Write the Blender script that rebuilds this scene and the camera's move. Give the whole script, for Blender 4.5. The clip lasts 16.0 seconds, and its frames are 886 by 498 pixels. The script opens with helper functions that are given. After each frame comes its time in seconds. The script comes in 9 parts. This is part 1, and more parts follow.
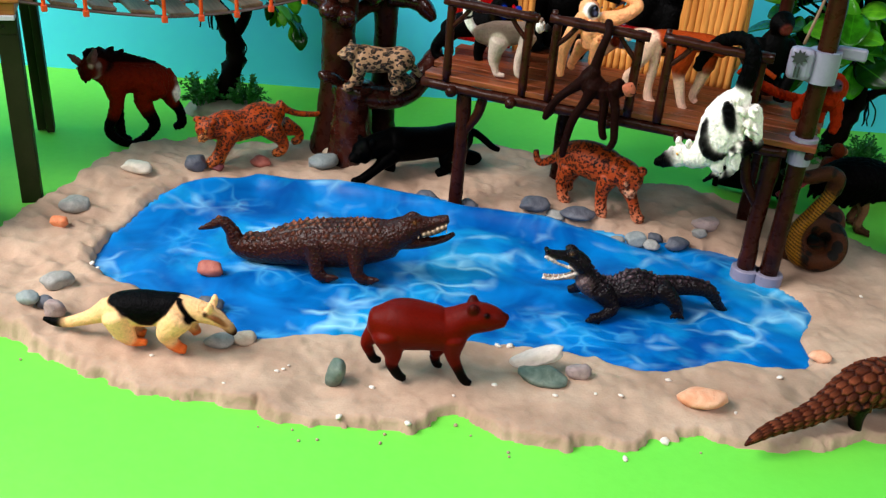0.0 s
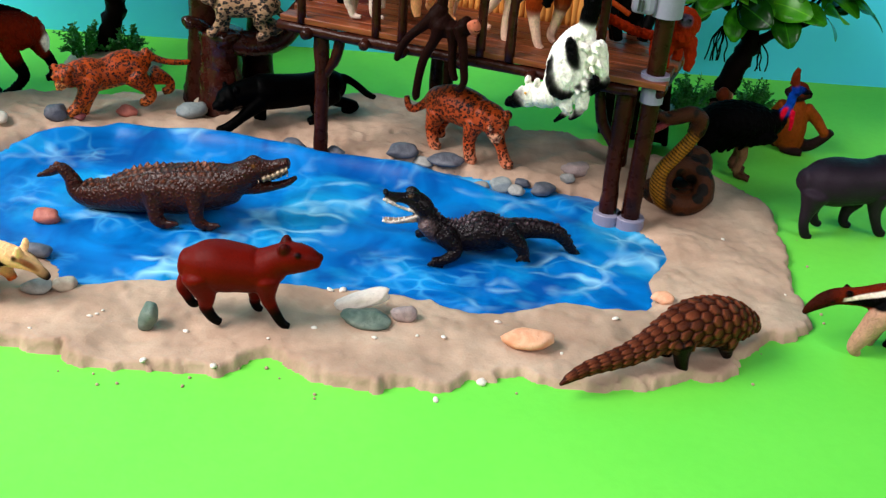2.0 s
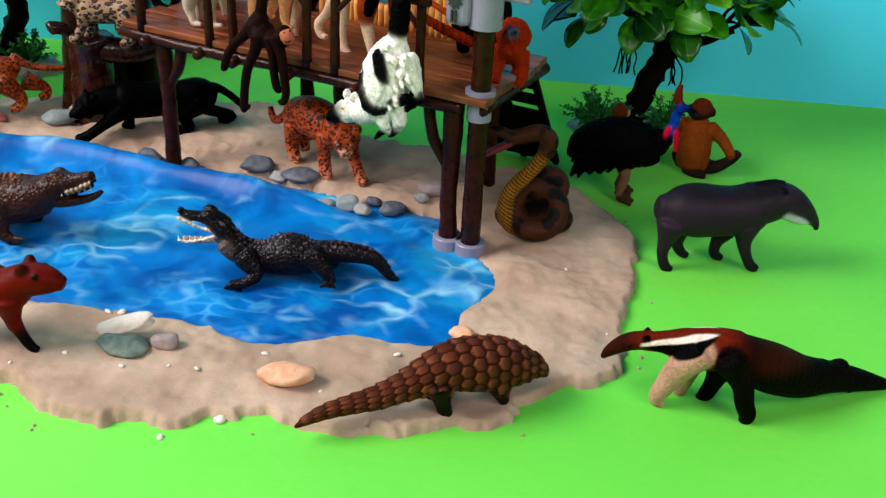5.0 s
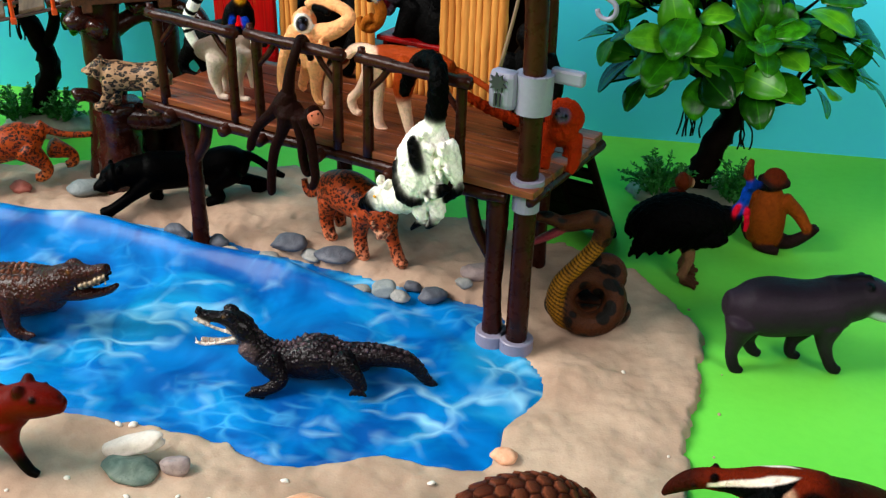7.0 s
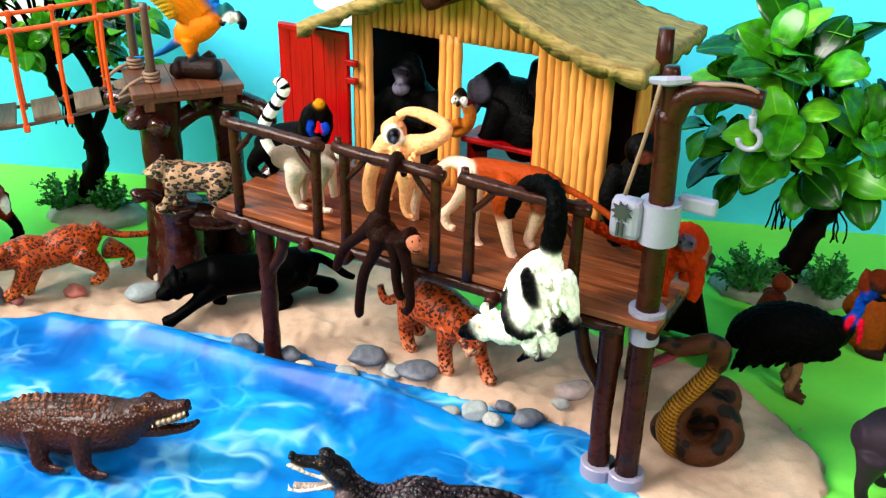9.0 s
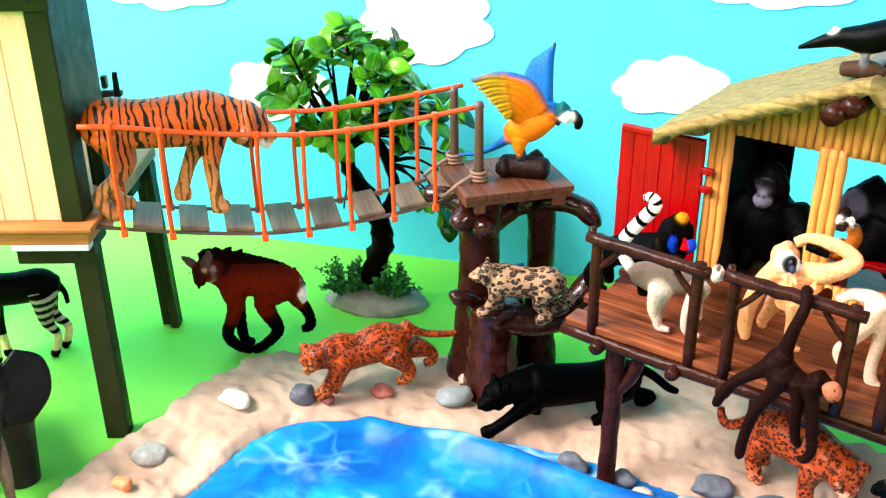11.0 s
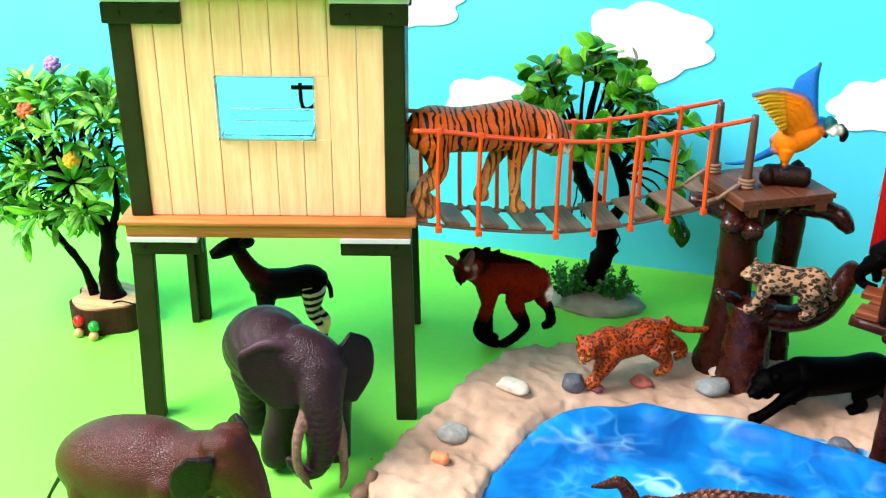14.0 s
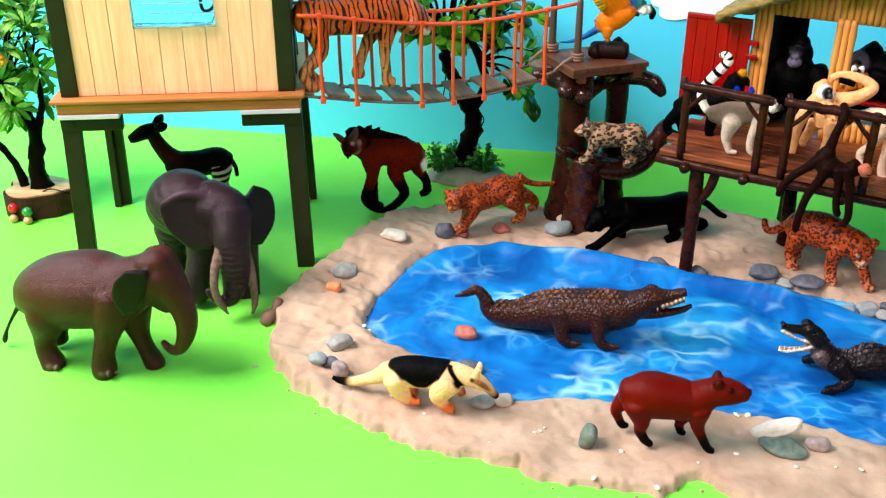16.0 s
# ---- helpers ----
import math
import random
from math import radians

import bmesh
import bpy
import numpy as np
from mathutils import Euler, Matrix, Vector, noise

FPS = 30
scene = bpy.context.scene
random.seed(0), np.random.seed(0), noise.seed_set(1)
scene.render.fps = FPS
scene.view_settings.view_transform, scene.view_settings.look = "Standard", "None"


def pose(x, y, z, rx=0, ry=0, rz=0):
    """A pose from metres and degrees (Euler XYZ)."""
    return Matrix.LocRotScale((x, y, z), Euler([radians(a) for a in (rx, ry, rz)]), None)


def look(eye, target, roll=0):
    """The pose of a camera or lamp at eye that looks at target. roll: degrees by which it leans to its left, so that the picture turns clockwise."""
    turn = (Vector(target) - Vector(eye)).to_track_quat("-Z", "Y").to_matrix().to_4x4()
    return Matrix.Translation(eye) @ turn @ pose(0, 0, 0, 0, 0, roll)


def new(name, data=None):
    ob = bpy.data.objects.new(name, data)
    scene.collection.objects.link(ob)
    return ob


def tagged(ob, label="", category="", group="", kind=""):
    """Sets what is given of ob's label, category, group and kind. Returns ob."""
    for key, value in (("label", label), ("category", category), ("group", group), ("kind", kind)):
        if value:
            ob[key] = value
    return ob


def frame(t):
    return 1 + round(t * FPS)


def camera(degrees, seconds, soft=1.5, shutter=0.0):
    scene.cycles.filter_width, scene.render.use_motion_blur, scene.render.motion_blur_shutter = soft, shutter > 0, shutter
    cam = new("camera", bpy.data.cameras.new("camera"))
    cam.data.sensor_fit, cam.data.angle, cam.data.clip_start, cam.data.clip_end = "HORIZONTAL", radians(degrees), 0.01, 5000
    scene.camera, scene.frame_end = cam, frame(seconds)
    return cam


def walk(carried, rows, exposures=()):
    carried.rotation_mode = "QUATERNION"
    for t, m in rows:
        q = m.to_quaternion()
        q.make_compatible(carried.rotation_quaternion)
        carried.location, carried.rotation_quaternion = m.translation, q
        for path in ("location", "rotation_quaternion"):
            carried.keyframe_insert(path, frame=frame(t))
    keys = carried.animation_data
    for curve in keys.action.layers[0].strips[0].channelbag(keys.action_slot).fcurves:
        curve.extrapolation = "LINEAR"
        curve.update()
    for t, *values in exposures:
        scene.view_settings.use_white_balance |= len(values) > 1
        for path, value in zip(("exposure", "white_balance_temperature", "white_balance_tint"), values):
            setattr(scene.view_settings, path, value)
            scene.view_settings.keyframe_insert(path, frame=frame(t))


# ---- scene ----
cam = camera(48.3, 16.0, soft=1.3)


def aim(x, y, z, yaw, pitch, roll):
    """Pose of the hand-held camera: yaw to the left of +y, pitch up, roll."""
    cy, cp = math.cos(radians(yaw)), math.cos(radians(pitch))
    way = Vector((-math.sin(radians(yaw)) * cp, cy * cp, math.sin(radians(pitch))))
    eye = Vector((x, y, z))
    return look(eye, eye + way, roll)


# seconds, eye in metres, yaw, pitch, roll in degrees
PATH = [
    (0, -0.0009, 0.0021, 0.2883, -1.43, -27.38, 5.00),
    (0.5, 0.0190, 0.0041, 0.2844, -2.07, -27.76, 5.06),
    (1, 0.0394, 0.0042, 0.2813, -2.11, -28.06, 4.94),
    (1.5, 0.0614, 0.0048, 0.2781, -2.01, -28.46, 4.75),
    (2, 0.0871, 0.0076, 0.2743, -1.75, -28.97, 4.55),
    (2.5, 0.1145, 0.0107, 0.2719, -0.95, -29.43, 4.26),
    (3, 0.1422, 0.0165, 0.2703, 1.20, -29.54, 3.55),
    (3.5, 0.1665, 0.0235, 0.2740, 2.44, -29.34, 3.29),
    (4, 0.1948, 0.0321, 0.2760, 2.35, -28.96, 3.69),
    (6.3, 0.2585, 0.0894, 0.2817, 7.46, -29.52, 2.31),
    (6.5, 0.2513, 0.0967, 0.2837, 7.46, -29.17, 2.24),
    (7, 0.2385, 0.1182, 0.2926, 8.43, -28.84, 1.64),
    (7.5, 0.2254, 0.1329, 0.2975, 8.74, -28.43, 1.28),
    (8, 0.2107, 0.1453, 0.3034, 7.78, -28.44, 1.55),
    (8.2, 0.2066, 0.1518, 0.3054, 7.70, -28.32, 1.55),
    (10.3, 0.1041, 0.1847, 0.3392, 13.29, -26.16, -0.22),
    (10.5, 0.0896, 0.1909, 0.3405, 14.54, -26.16, -0.37),
    (11, 0.0538, 0.1862, 0.3401, 16.13, -25.53, -0.32),
    (11.5, 0.0294, 0.1810, 0.3430, 17.32, -25.38, -0.21),
    (12, 0.0022, 0.1700, 0.3493, 17.43, -25.24, 0.35),
    (12.5, -0.0236, 0.1576, 0.3508, 17.66, -24.57, 0.51),
    (13, -0.0465, 0.1425, 0.3531, 18.15, -24.09, 0.44),
    (13.5, -0.0744, 0.1188, 0.3523, 17.28, -23.86, 0.69),
    (14, -0.0887, 0.0909, 0.3452, 16.29, -23.96, 0.52),
    (14.5, -0.0925, 0.0575, 0.3387, 14.84, -24.43, 0.37),
    (15, -0.0917, 0.0246, 0.3377, 12.62, -25.26, 0.65),
    (15.5, -0.0708, -0.0065, 0.3351, 11.25, -25.90, 0.49),
    (16, -0.0355, -0.0384, 0.3373, 10.61, -26.44, 0.12),
]
# the film camera's own brightening on the way
EXPOSURE = [(0.0, -0.19, 6300, 16), (1.0, -0.1, 6300, 16), (2.0, -0.1, 6300, 16), (3.5, -0.07, 6300, 17), (6.5, -0.2, 6350, 14), (7.5, 0.32, 6500, 10), (8.2, 0.54, 6550, 9),
            (10.5, 1.0, 6500, 18), (12.0, 0.86, 6500, 18), (13.0, 0.62, 6450, 18), (14.0, 0.44, 6450, 19), (15.0, 0.28, 6450, 20), (16.0, 0.18, 6500, 20)]
walk(cam, [(t, aim(*row)) for t, *row in PATH], EXPOSURE)

# ---- light: a dim room, unseen soft lamps high on the left and on the right, an added fill behind the camera ----
world = bpy.data.worlds.new("room_air")
scene.world = world
world.use_nodes = True
world.node_tree.nodes["Background"].inputs[0].default_value = (0.9, 0.95, 1.0, 1)
world.node_tree.nodes["Background"].inputs[1].default_value = 0.22


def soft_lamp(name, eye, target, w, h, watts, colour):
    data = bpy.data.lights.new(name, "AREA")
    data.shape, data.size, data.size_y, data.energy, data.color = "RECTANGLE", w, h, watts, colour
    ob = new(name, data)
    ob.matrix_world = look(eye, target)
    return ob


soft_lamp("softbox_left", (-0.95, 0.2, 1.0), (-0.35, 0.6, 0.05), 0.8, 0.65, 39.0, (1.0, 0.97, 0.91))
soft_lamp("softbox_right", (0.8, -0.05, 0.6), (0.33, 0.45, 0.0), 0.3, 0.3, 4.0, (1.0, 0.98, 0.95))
# unseen fill, added to brighten the backdrop and the figures' fronts
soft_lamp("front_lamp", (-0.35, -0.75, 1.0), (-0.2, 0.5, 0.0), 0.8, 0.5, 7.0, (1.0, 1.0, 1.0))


# ---- materials ----
def srgb(r, g, b, a=1.0):
    """Linear colour from 0..255 values."""
    f = [c / 255 for c in (r, g, b)]
    return tuple(c / 12.92 if c <= 0.04045 else ((c + 0.055) / 1.055) ** 2.4 for c in f) + (a,)


class Mat:
    """A node material with object coordinates at hand."""

    def __init__(self, name, rough=0.5, metal=0.0, spec=0.5):
        self.m = bpy.data.materials.new(name)
        self.m.use_nodes = True
        self.t = self.m.node_tree
        self.b = self.t.nodes["Principled BSDF"]
        self.b.inputs["Roughness"].default_value = rough
        self.b.inputs["Metallic"].default_value = metal
        self.b.inputs["Specular IOR Level"].default_value = spec
        self.co = self.node("ShaderNodeTexCoord").outputs["Object"]

    def node(self, kind, **sets):
        n = self.t.nodes.new(kind)
        for key, value in sets.items():
            setattr(n, key, value)
        return n

    def link(self, a, b):
        self.t.links.new(a, b)

    def noise(self, scale, detail=3.0, co=None, rough=0.55, distort=0.0):
        n = self.node("ShaderNodeTexNoise")
        n.inputs["Scale"].default_value, n.inputs["Detail"].default_value = scale, detail
        n.inputs["Roughness"].default_value, n.inputs["Distortion"].default_value = rough, distort
        self.link(co or self.co, n.inputs["Vector"])
        return n.outputs[0]

    def voronoi(self, scale, feature="F1", co=None, out=0, rand=1.0):
        n = self.node("ShaderNodeTexVoronoi", feature=feature)
        n.inputs["Scale"].default_value = scale
        n.inputs["Randomness"].default_value = rand
        self.link(co or self.co, n.inputs["Vector"])
        return n.outputs[out]

    def stretch(self, x, y, z, co=None, turn=(0, 0, 0)):
        n = self.node("ShaderNodeMapping")
        n.inputs["Scale"].default_value = (x, y, z)
        n.inputs["Rotation"].default_value = [radians(a) for a in turn]
        self.link(co or self.co, n.inputs["Vector"])
        return n.outputs[0]

    def grey(self, fac, lo, hi, a=0.0, b=1.0):
        """Map fac from lo..hi onto a..b, clamped."""
        n = self.node("ShaderNodeMapRange")
        for k, v in zip(("From Min", "From Max", "To Min", "To Max"), (lo, hi, a, b)):
            n.inputs[k].default_value = v
        self.link(fac, n.inputs["Value"])
        return n.outputs[0]

    def maths(self, op, a, b):
        n = self.node("ShaderNodeMath", operation=op)
        for k, v in enumerate((a, b)):
            if isinstance(v, (int, float)):
                n.inputs[k].default_value = v
            else:
                self.link(v, n.inputs[k])
        return n.outputs[0]

    def mix(self, fac, a, b, blend="MIX"):
        n = self.node("ShaderNodeMix", data_type="RGBA", blend_type=blend)
        for sock, v in ((n.inputs[0], fac), (n.inputs[6], a), (n.inputs[7], b)):
            if isinstance(v, (int, float)):
                sock.default_value = v
            elif isinstance(v, tuple):
                sock.default_value = v if len(v) == 4 else (*v, 1)
            else:
                self.link(v, sock)
        return n.outputs[2]

    def colour(self, v):
        if isinstance(v, tuple):
            self.b.inputs["Base Color"].default_value = v
        else:
            self.link(v, self.b.inputs["Base Color"])
        return self

    def rough(self, v):
        self.link(v, self.b.inputs["Roughness"])
        return self

    def bump(self, height, strength=0.3, dist=0.001):
        n = self.node("ShaderNodeBump")
        n.inputs["Strength"].default_value, n.inputs["Distance"].default_value = strength, dist
        self.link(height, n.inputs["Height"])
        self.link(n.outputs[0], self.b.inputs["Normal"])
        return self

    def piece(self):
        """A random number for each object."""
        return self.node("ShaderNodeObjectInfo").outputs["Random"]


def plastic(name, col, rough=0.4, vary=0.25, grain=500.0, lump=60.0, bump=0.15, spec=0.5):
    """Moulded painted plastic: two scales of tone and a fine relief."""
    m = Mat(name, rough, spec=spec)
    dark = tuple(c * (1 - vary) for c in col[:3])
    light = tuple(min(1, c * (1 + vary * 0.6)) for c in col[:3])
    tone = m.mix(m.grey(m.noise(lump, 3), 0.3, 0.7), dark, light)
    tone = m.mix(m.grey(m.noise(grain, 2), 0.35, 0.65, 0, 0.35), tone, dark)
    m.colour(tone).bump(m.noise(grain * 0.6, 3), bump, 0.0006)
    m.rough(m.grey(m.noise(lump * 2, 2), 0.3, 0.7, rough - 0.08, rough + 0.1))
    return m.m


def wood(name, light, dark, along="x", rough=0.5, scale=90.0, per_piece=0.25, bump=0.25, spec=0.3):
    """Moulded wood grain running along one axis."""
    m = Mat(name, rough, spec=spec)
    k = {"x": (0.08, 1, 1), "y": (1, 0.08, 1), "z": (1, 1, 0.08)}[along]
    co = m.stretch(*k)
    g = m.noise(scale * 4, 4, co, 0.6, 0.6)
    tone = m.mix(m.grey(g, 0.35, 0.65), dark, light)
    tone = m.mix(m.maths("MULTIPLY", m.piece(), per_piece), tone, dark)
    tone = m.mix(m.grey(m.noise(35, 2), 0.35, 0.7, 0, 0.3), tone, dark)
    m.colour(tone).bump(g, bump, 0.0008)
    return m.m


def m_ground():
    m = Mat("green_card", 0.62, spec=0.3)
    a, b = srgb(96, 204, 60), srgb(114, 216, 70)
    tone = m.mix(m.grey(m.noise(4, 3), 0.3, 0.7), a, b)
    tone = m.mix(m.grey(m.noise(160, 4), 0.4, 0.7, 0, 0.14), tone, srgb(76, 188, 48))
    m.colour(tone).bump(m.noise(300, 4), 0.12, 0.001)
    return m.m


def m_backdrop():
    m = Mat("sky_blue_card", 0.55, spec=0.25)
    tone = m.mix(m.grey(m.noise(3, 2), 0.3, 0.7), srgb(66, 208, 252), srgb(80, 217, 254))
    tone = m.mix(m.grey(m.noise(120, 3), 0.4, 0.7, 0, 0.06), tone, srgb(68, 192, 242))
    m.colour(tone).bump(m.noise(200, 3), 0.05, 0.001)
    return m.m


def m_sand():
    m = Mat("modelling_sand", 0.85, spec=0.2)
    tone = m.mix(m.grey(m.noise(28, 5), 0.3, 0.7), srgb(153, 124, 103), srgb(196, 168, 144))
    tone = m.mix(m.grey(m.noise(900, 3), 0.5, 0.8, 0, 0.22), tone, srgb(146, 112, 92))
    tone = m.mix(m.grey(m.noise(60, 3, distort=1.5), 0.6, 0.75, 0, 0.5), tone, srgb(164, 132, 116))
    tone = m.mix(m.grey(m.voronoi(260), 0.0, 0.045, 0.6, 0), tone, srgb(236, 226, 206))
    m.colour(tone)
    h = m.mix(0.12, m.noise(55, 5, rough=0.5), m.noise(900, 2))
    m.bump(h, 0.45, 0.0034)
    return m.m


def m_cloth():
    """Printed satin: blue with pale webs of light on water."""
    m = Mat("water_print_satin", 0.36, spec=0.14)
    warp = m.node("ShaderNodeVectorMath", operation="MULTIPLY_ADD")
    n = m.node("ShaderNodeTexNoise")
    n.inputs["Scale"].default_value = 26
    m.link(m.co, n.inputs["Vector"])
    m.link(n.outputs["Color"], warp.inputs[0])
    warp.inputs[1].default_value = (0.05, 0.05, 0.05)
    m.link(m.stretch(0.75, 1.25, 1), warp.inputs[2])
    web = m.voronoi(34, "DISTANCE_TO_EDGE", warp.outputs[0])
    web2 = m.voronoi(62, "DISTANCE_TO_EDGE", warp.outputs[0])
    base = m.mix(m.grey(m.noise(22, 3, distort=1.0), 0.35, 0.65), srgb(0, 70, 142), srgb(0, 114, 190))
    lines = m.maths("MULTIPLY", m.grey(web, 0.0, 0.12, 0.8, 0), m.grey(m.noise(15, 3), 0.5, 0.7))
    fine = m.maths("MULTIPLY", m.grey(web2, 0.0, 0.14, 0.4, 0), m.grey(m.noise(19, 2), 0.5, 0.68))
    glow = m.grey(m.noise(15, 4, distort=0.6), 0.52, 0.7, 0, 0.85)
    tone = m.mix(glow, base, srgb(16, 152, 204))
    tone = m.mix(fine, tone, srgb(90, 196, 240))
    tone = m.mix(lines, tone, srgb(170, 228, 244))
    m.colour(tone).bump(m.noise(60, 4), 0.25, 0.002)
    return m.m


def m_stone():
    """River pebbles: tone taken from each stone's own colour, with veins and speckles."""
    made = {}

    def get(key, a, b):
        if key not in made:
            m = Mat("pebble_" + key, 0.6, spec=0.35)
            tone = m.mix(m.grey(m.noise(120, 5, distort=0.8), 0.35, 0.65), a, b)
            tone = m.mix(m.grey(m.noise(900, 2), 0.55, 0.75, 0, 0.5), tone, tuple(c * 0.55 for c in a[:3]))
            tone = m.mix(m.maths("MULTIPLY", m.piece(), 0.35), tone, a)
            m.colour(tone).bump(m.noise(500, 4), 0.25, 0.0008)
            made[key] = m.m
        return made[key]
    return get


def m_leaf(name, light, dark, rough=0.35):
    m = Mat(name, rough, spec=0.25)
    tone = m.mix(m.piece(), dark, light)
    tone = m.mix(m.grey(m.noise(140, 3), 0.35, 0.65, 0, 0.6), tone, dark)
    vein = m.grey(m.maths("ABSOLUTE", m.node_y(), 0), 0.0, 0.0006, 0.5, 0)
    m.colour(m.mix(vein, tone, light)).bump(m.noise(300, 3), 0.15, 0.0006)
    return m.m


def node_y(self):
    n = self.node("ShaderNodeSeparateXYZ")
    self.link(self.co, n.inputs[0])
    return n.outputs[1]


Mat.node_y = node_y

GROUND, SKY, SAND, CLOTH, PEBBLE = m_ground(), m_backdrop(), m_sand(), m_cloth(), m_stone()
CLOUD = plastic("white_card", srgb(246, 250, 252), 0.6, 0.04, 200, 6, 0.03)
OLIVE = plastic("olive_green_plastic", srgb(38, 42, 20), 0.45, 0.25, spec=0.15)
ORANGE_BROWN = wood("orange_brown_plastic", srgb(190, 122, 62), srgb(158, 92, 42), "x", 0.5, 60, 0.1, 0.1)
GREY_PLASTIC = plastic("grey_plastic", srgb(132, 128, 148), 0.34, 0.12, spec=0.4)
PALE_GREY = plastic("pale_grey_plastic", srgb(206, 204, 212), 0.35, 0.08, spec=0.4)
YELLOW = plastic("yellow_plastic", srgb(236, 206, 30), 0.35, 0.12, 300, 30, 0.05)
CREAM = wood("cream_plank_plastic", srgb(252, 204, 164), srgb(244, 180, 136), "z", 0.45, 60, 0.06, 0.15)
BARK = plastic("dark_brown_plastic", srgb(50, 19, 10), 0.3, 0.5, 260, 90, 0.9, spec=0.14)
BARK_LIGHT = plastic("brown_log_plastic", srgb(56, 21, 13), 0.22, 0.6, 260, 90, 1.0, spec=0.45)
DECK_WOOD = wood("brown_deck_plastic", srgb(148, 78, 42), srgb(78, 36, 18), "x", 0.36, 80, 0.3, 0.35)
PLANK_GREY = wood("weathered_plank_plastic", srgb(136, 106, 82), srgb(92, 66, 50), "y", 0.55, 80, 0.3, 0.4)
TOWER_WOOD = wood("tan_board_plastic", srgb(112, 62, 38), srgb(76, 40, 23), "y", 0.5, 80, 0.2, 0.3)
ORANGE = plastic("orange_rope_plastic", srgb(236, 76, 14), 0.38, 0.15, 400, 80, 0.1)
POST_BROWN = plastic("brown_post_plastic", srgb(84, 54, 46), 0.4, 0.2)
BAMBOO = wood("bamboo_plastic", srgb(224, 158, 78), srgb(188, 118, 50), "z", 0.45, 60, 0.12, 0.3)
RED = wood("red_door_plastic", srgb(160, 0, 4), srgb(118, 0, 3), "z", 0.32, 90, 0.06, 0.45, spec=0.2)
THATCH = wood("thatch_plastic", srgb(158, 134, 74), srgb(104, 84, 42), "x", 0.7, 90, 0.1, 1.0)
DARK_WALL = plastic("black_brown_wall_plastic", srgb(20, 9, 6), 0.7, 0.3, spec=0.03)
ROPE = plastic("tan_rope", srgb(132, 100, 80), 0.7, 0.2)
TREE_BARK = plastic("black_brown_bark", srgb(14, 7, 5), 0.5, 0.45, 320, 120, 0.7, spec=0.03)
LEAF_DARK = m_leaf("glossy_leaf", srgb(62, 158, 16), srgb(3, 40, 6), 0.24)
LEAF_LIGHT = m_leaf("light_leaf", srgb(122, 204, 34), srgb(34, 122, 14), 0.3)
LEAF_WILLOW = m_leaf("narrow_leaf", srgb(138, 204, 72), srgb(34, 118, 40), 0.4)
MOSS = plastic("fern_green", srgb(30, 120, 30), 0.55, 0.45, 300, 90, 0.2)
BASE_STONE = plastic("grey_resin_rock", srgb(140, 140, 122), 0.65, 0.3, 250, 70, 0.5)
CUT_WOOD = wood("pale_cut_wood", srgb(222, 186, 136), srgb(178, 132, 84), "x", 0.6, 50, 0.1, 0.2)
WALL_PAINT = plastic("room_wall_paint", srgb(60, 59, 58), 0.8, 0.05, 60, 3, 0.05)
SHELL = plastic("shell_white", srgb(232, 222, 208), 0.45, 0.2, 600, 200, 0.3)

glass = Mat("clear_plastic", 0.05)
glass.b.inputs["Transmission Weight"].default_value = 1.0
glass.b.inputs["IOR"].default_value = 1.3
glass.colour((0.85, 0.95, 1.0, 1))
GLASS = glass.m


# ---- building helpers ----
def part(name, bm, material, parent=None, label="", smooth=False, m=None):
    """Link a bmesh as one mesh object under a thing or a part."""
    me = bpy.data.meshes.new(name)
    bmesh.ops.recalc_face_normals(bm, faces=bm.faces)
    if smooth:
        for f in bm.faces:
            f.smooth = True
    bm.to_mesh(me)
    bm.free()
    me.materials.append(material)
    ob = new(name, me)
    if parent:
        ob.parent = parent
    if m is not None:
        ob.matrix_basis = m
    if label:
        tagged(ob, label)
    return ob


def thing(name, m, label, category, group="", kind=""):
    ob = new(name)
    ob.empty_display_size = 0.01
    ob.matrix_world = m
    return tagged(ob, label, category, group, kind)


def box(bm, c, s, bevel=0.0, m=None):
    """A box of full size s round c, with rounded edges."""
    made = bmesh.ops.create_cube(bm, size=1.0)["verts"]
    mat = Matrix.Translation(c) @ Matrix.Diagonal((*s, 1))
    bmesh.ops.transform(bm, matrix=(m @ mat) if m else mat, verts=made)
    if bevel:
        edges = {e for v in made for e in v.link_edges}
        bmesh.ops.bevel(bm, geom=list(edges), offset=bevel, segments=2, affect="EDGES", profile=0.5)
    return bm


def smooth_path(pts, step):
    """Catmull-Rom through points of any width (extra numbers are carried along)."""
    p = np.array(pts, float)
    if len(p) < 3:
        k = np.linspace(0, 1, step + 1)[:, None]
        return p[0] * (1 - k) + p[-1] * k
    q = np.vstack([2 * p[0] - p[1], p, 2 * p[-1] - p[-2]])
    out = []
    for i in range(1, len(q) - 2):
        a, b, c, d = q[i - 1], q[i], q[i + 1], q[i + 2]
        for t in np.linspace(0, 1, step, endpoint=False):
            out.append(0.5 * (2 * b + (c - a) * t + (2 * a - 5 * b + 4 * c - d) * t ** 2 + (3 * b - a - 3 * c + d) * t ** 3))
    out.append(p[-1])
    return np.array(out)


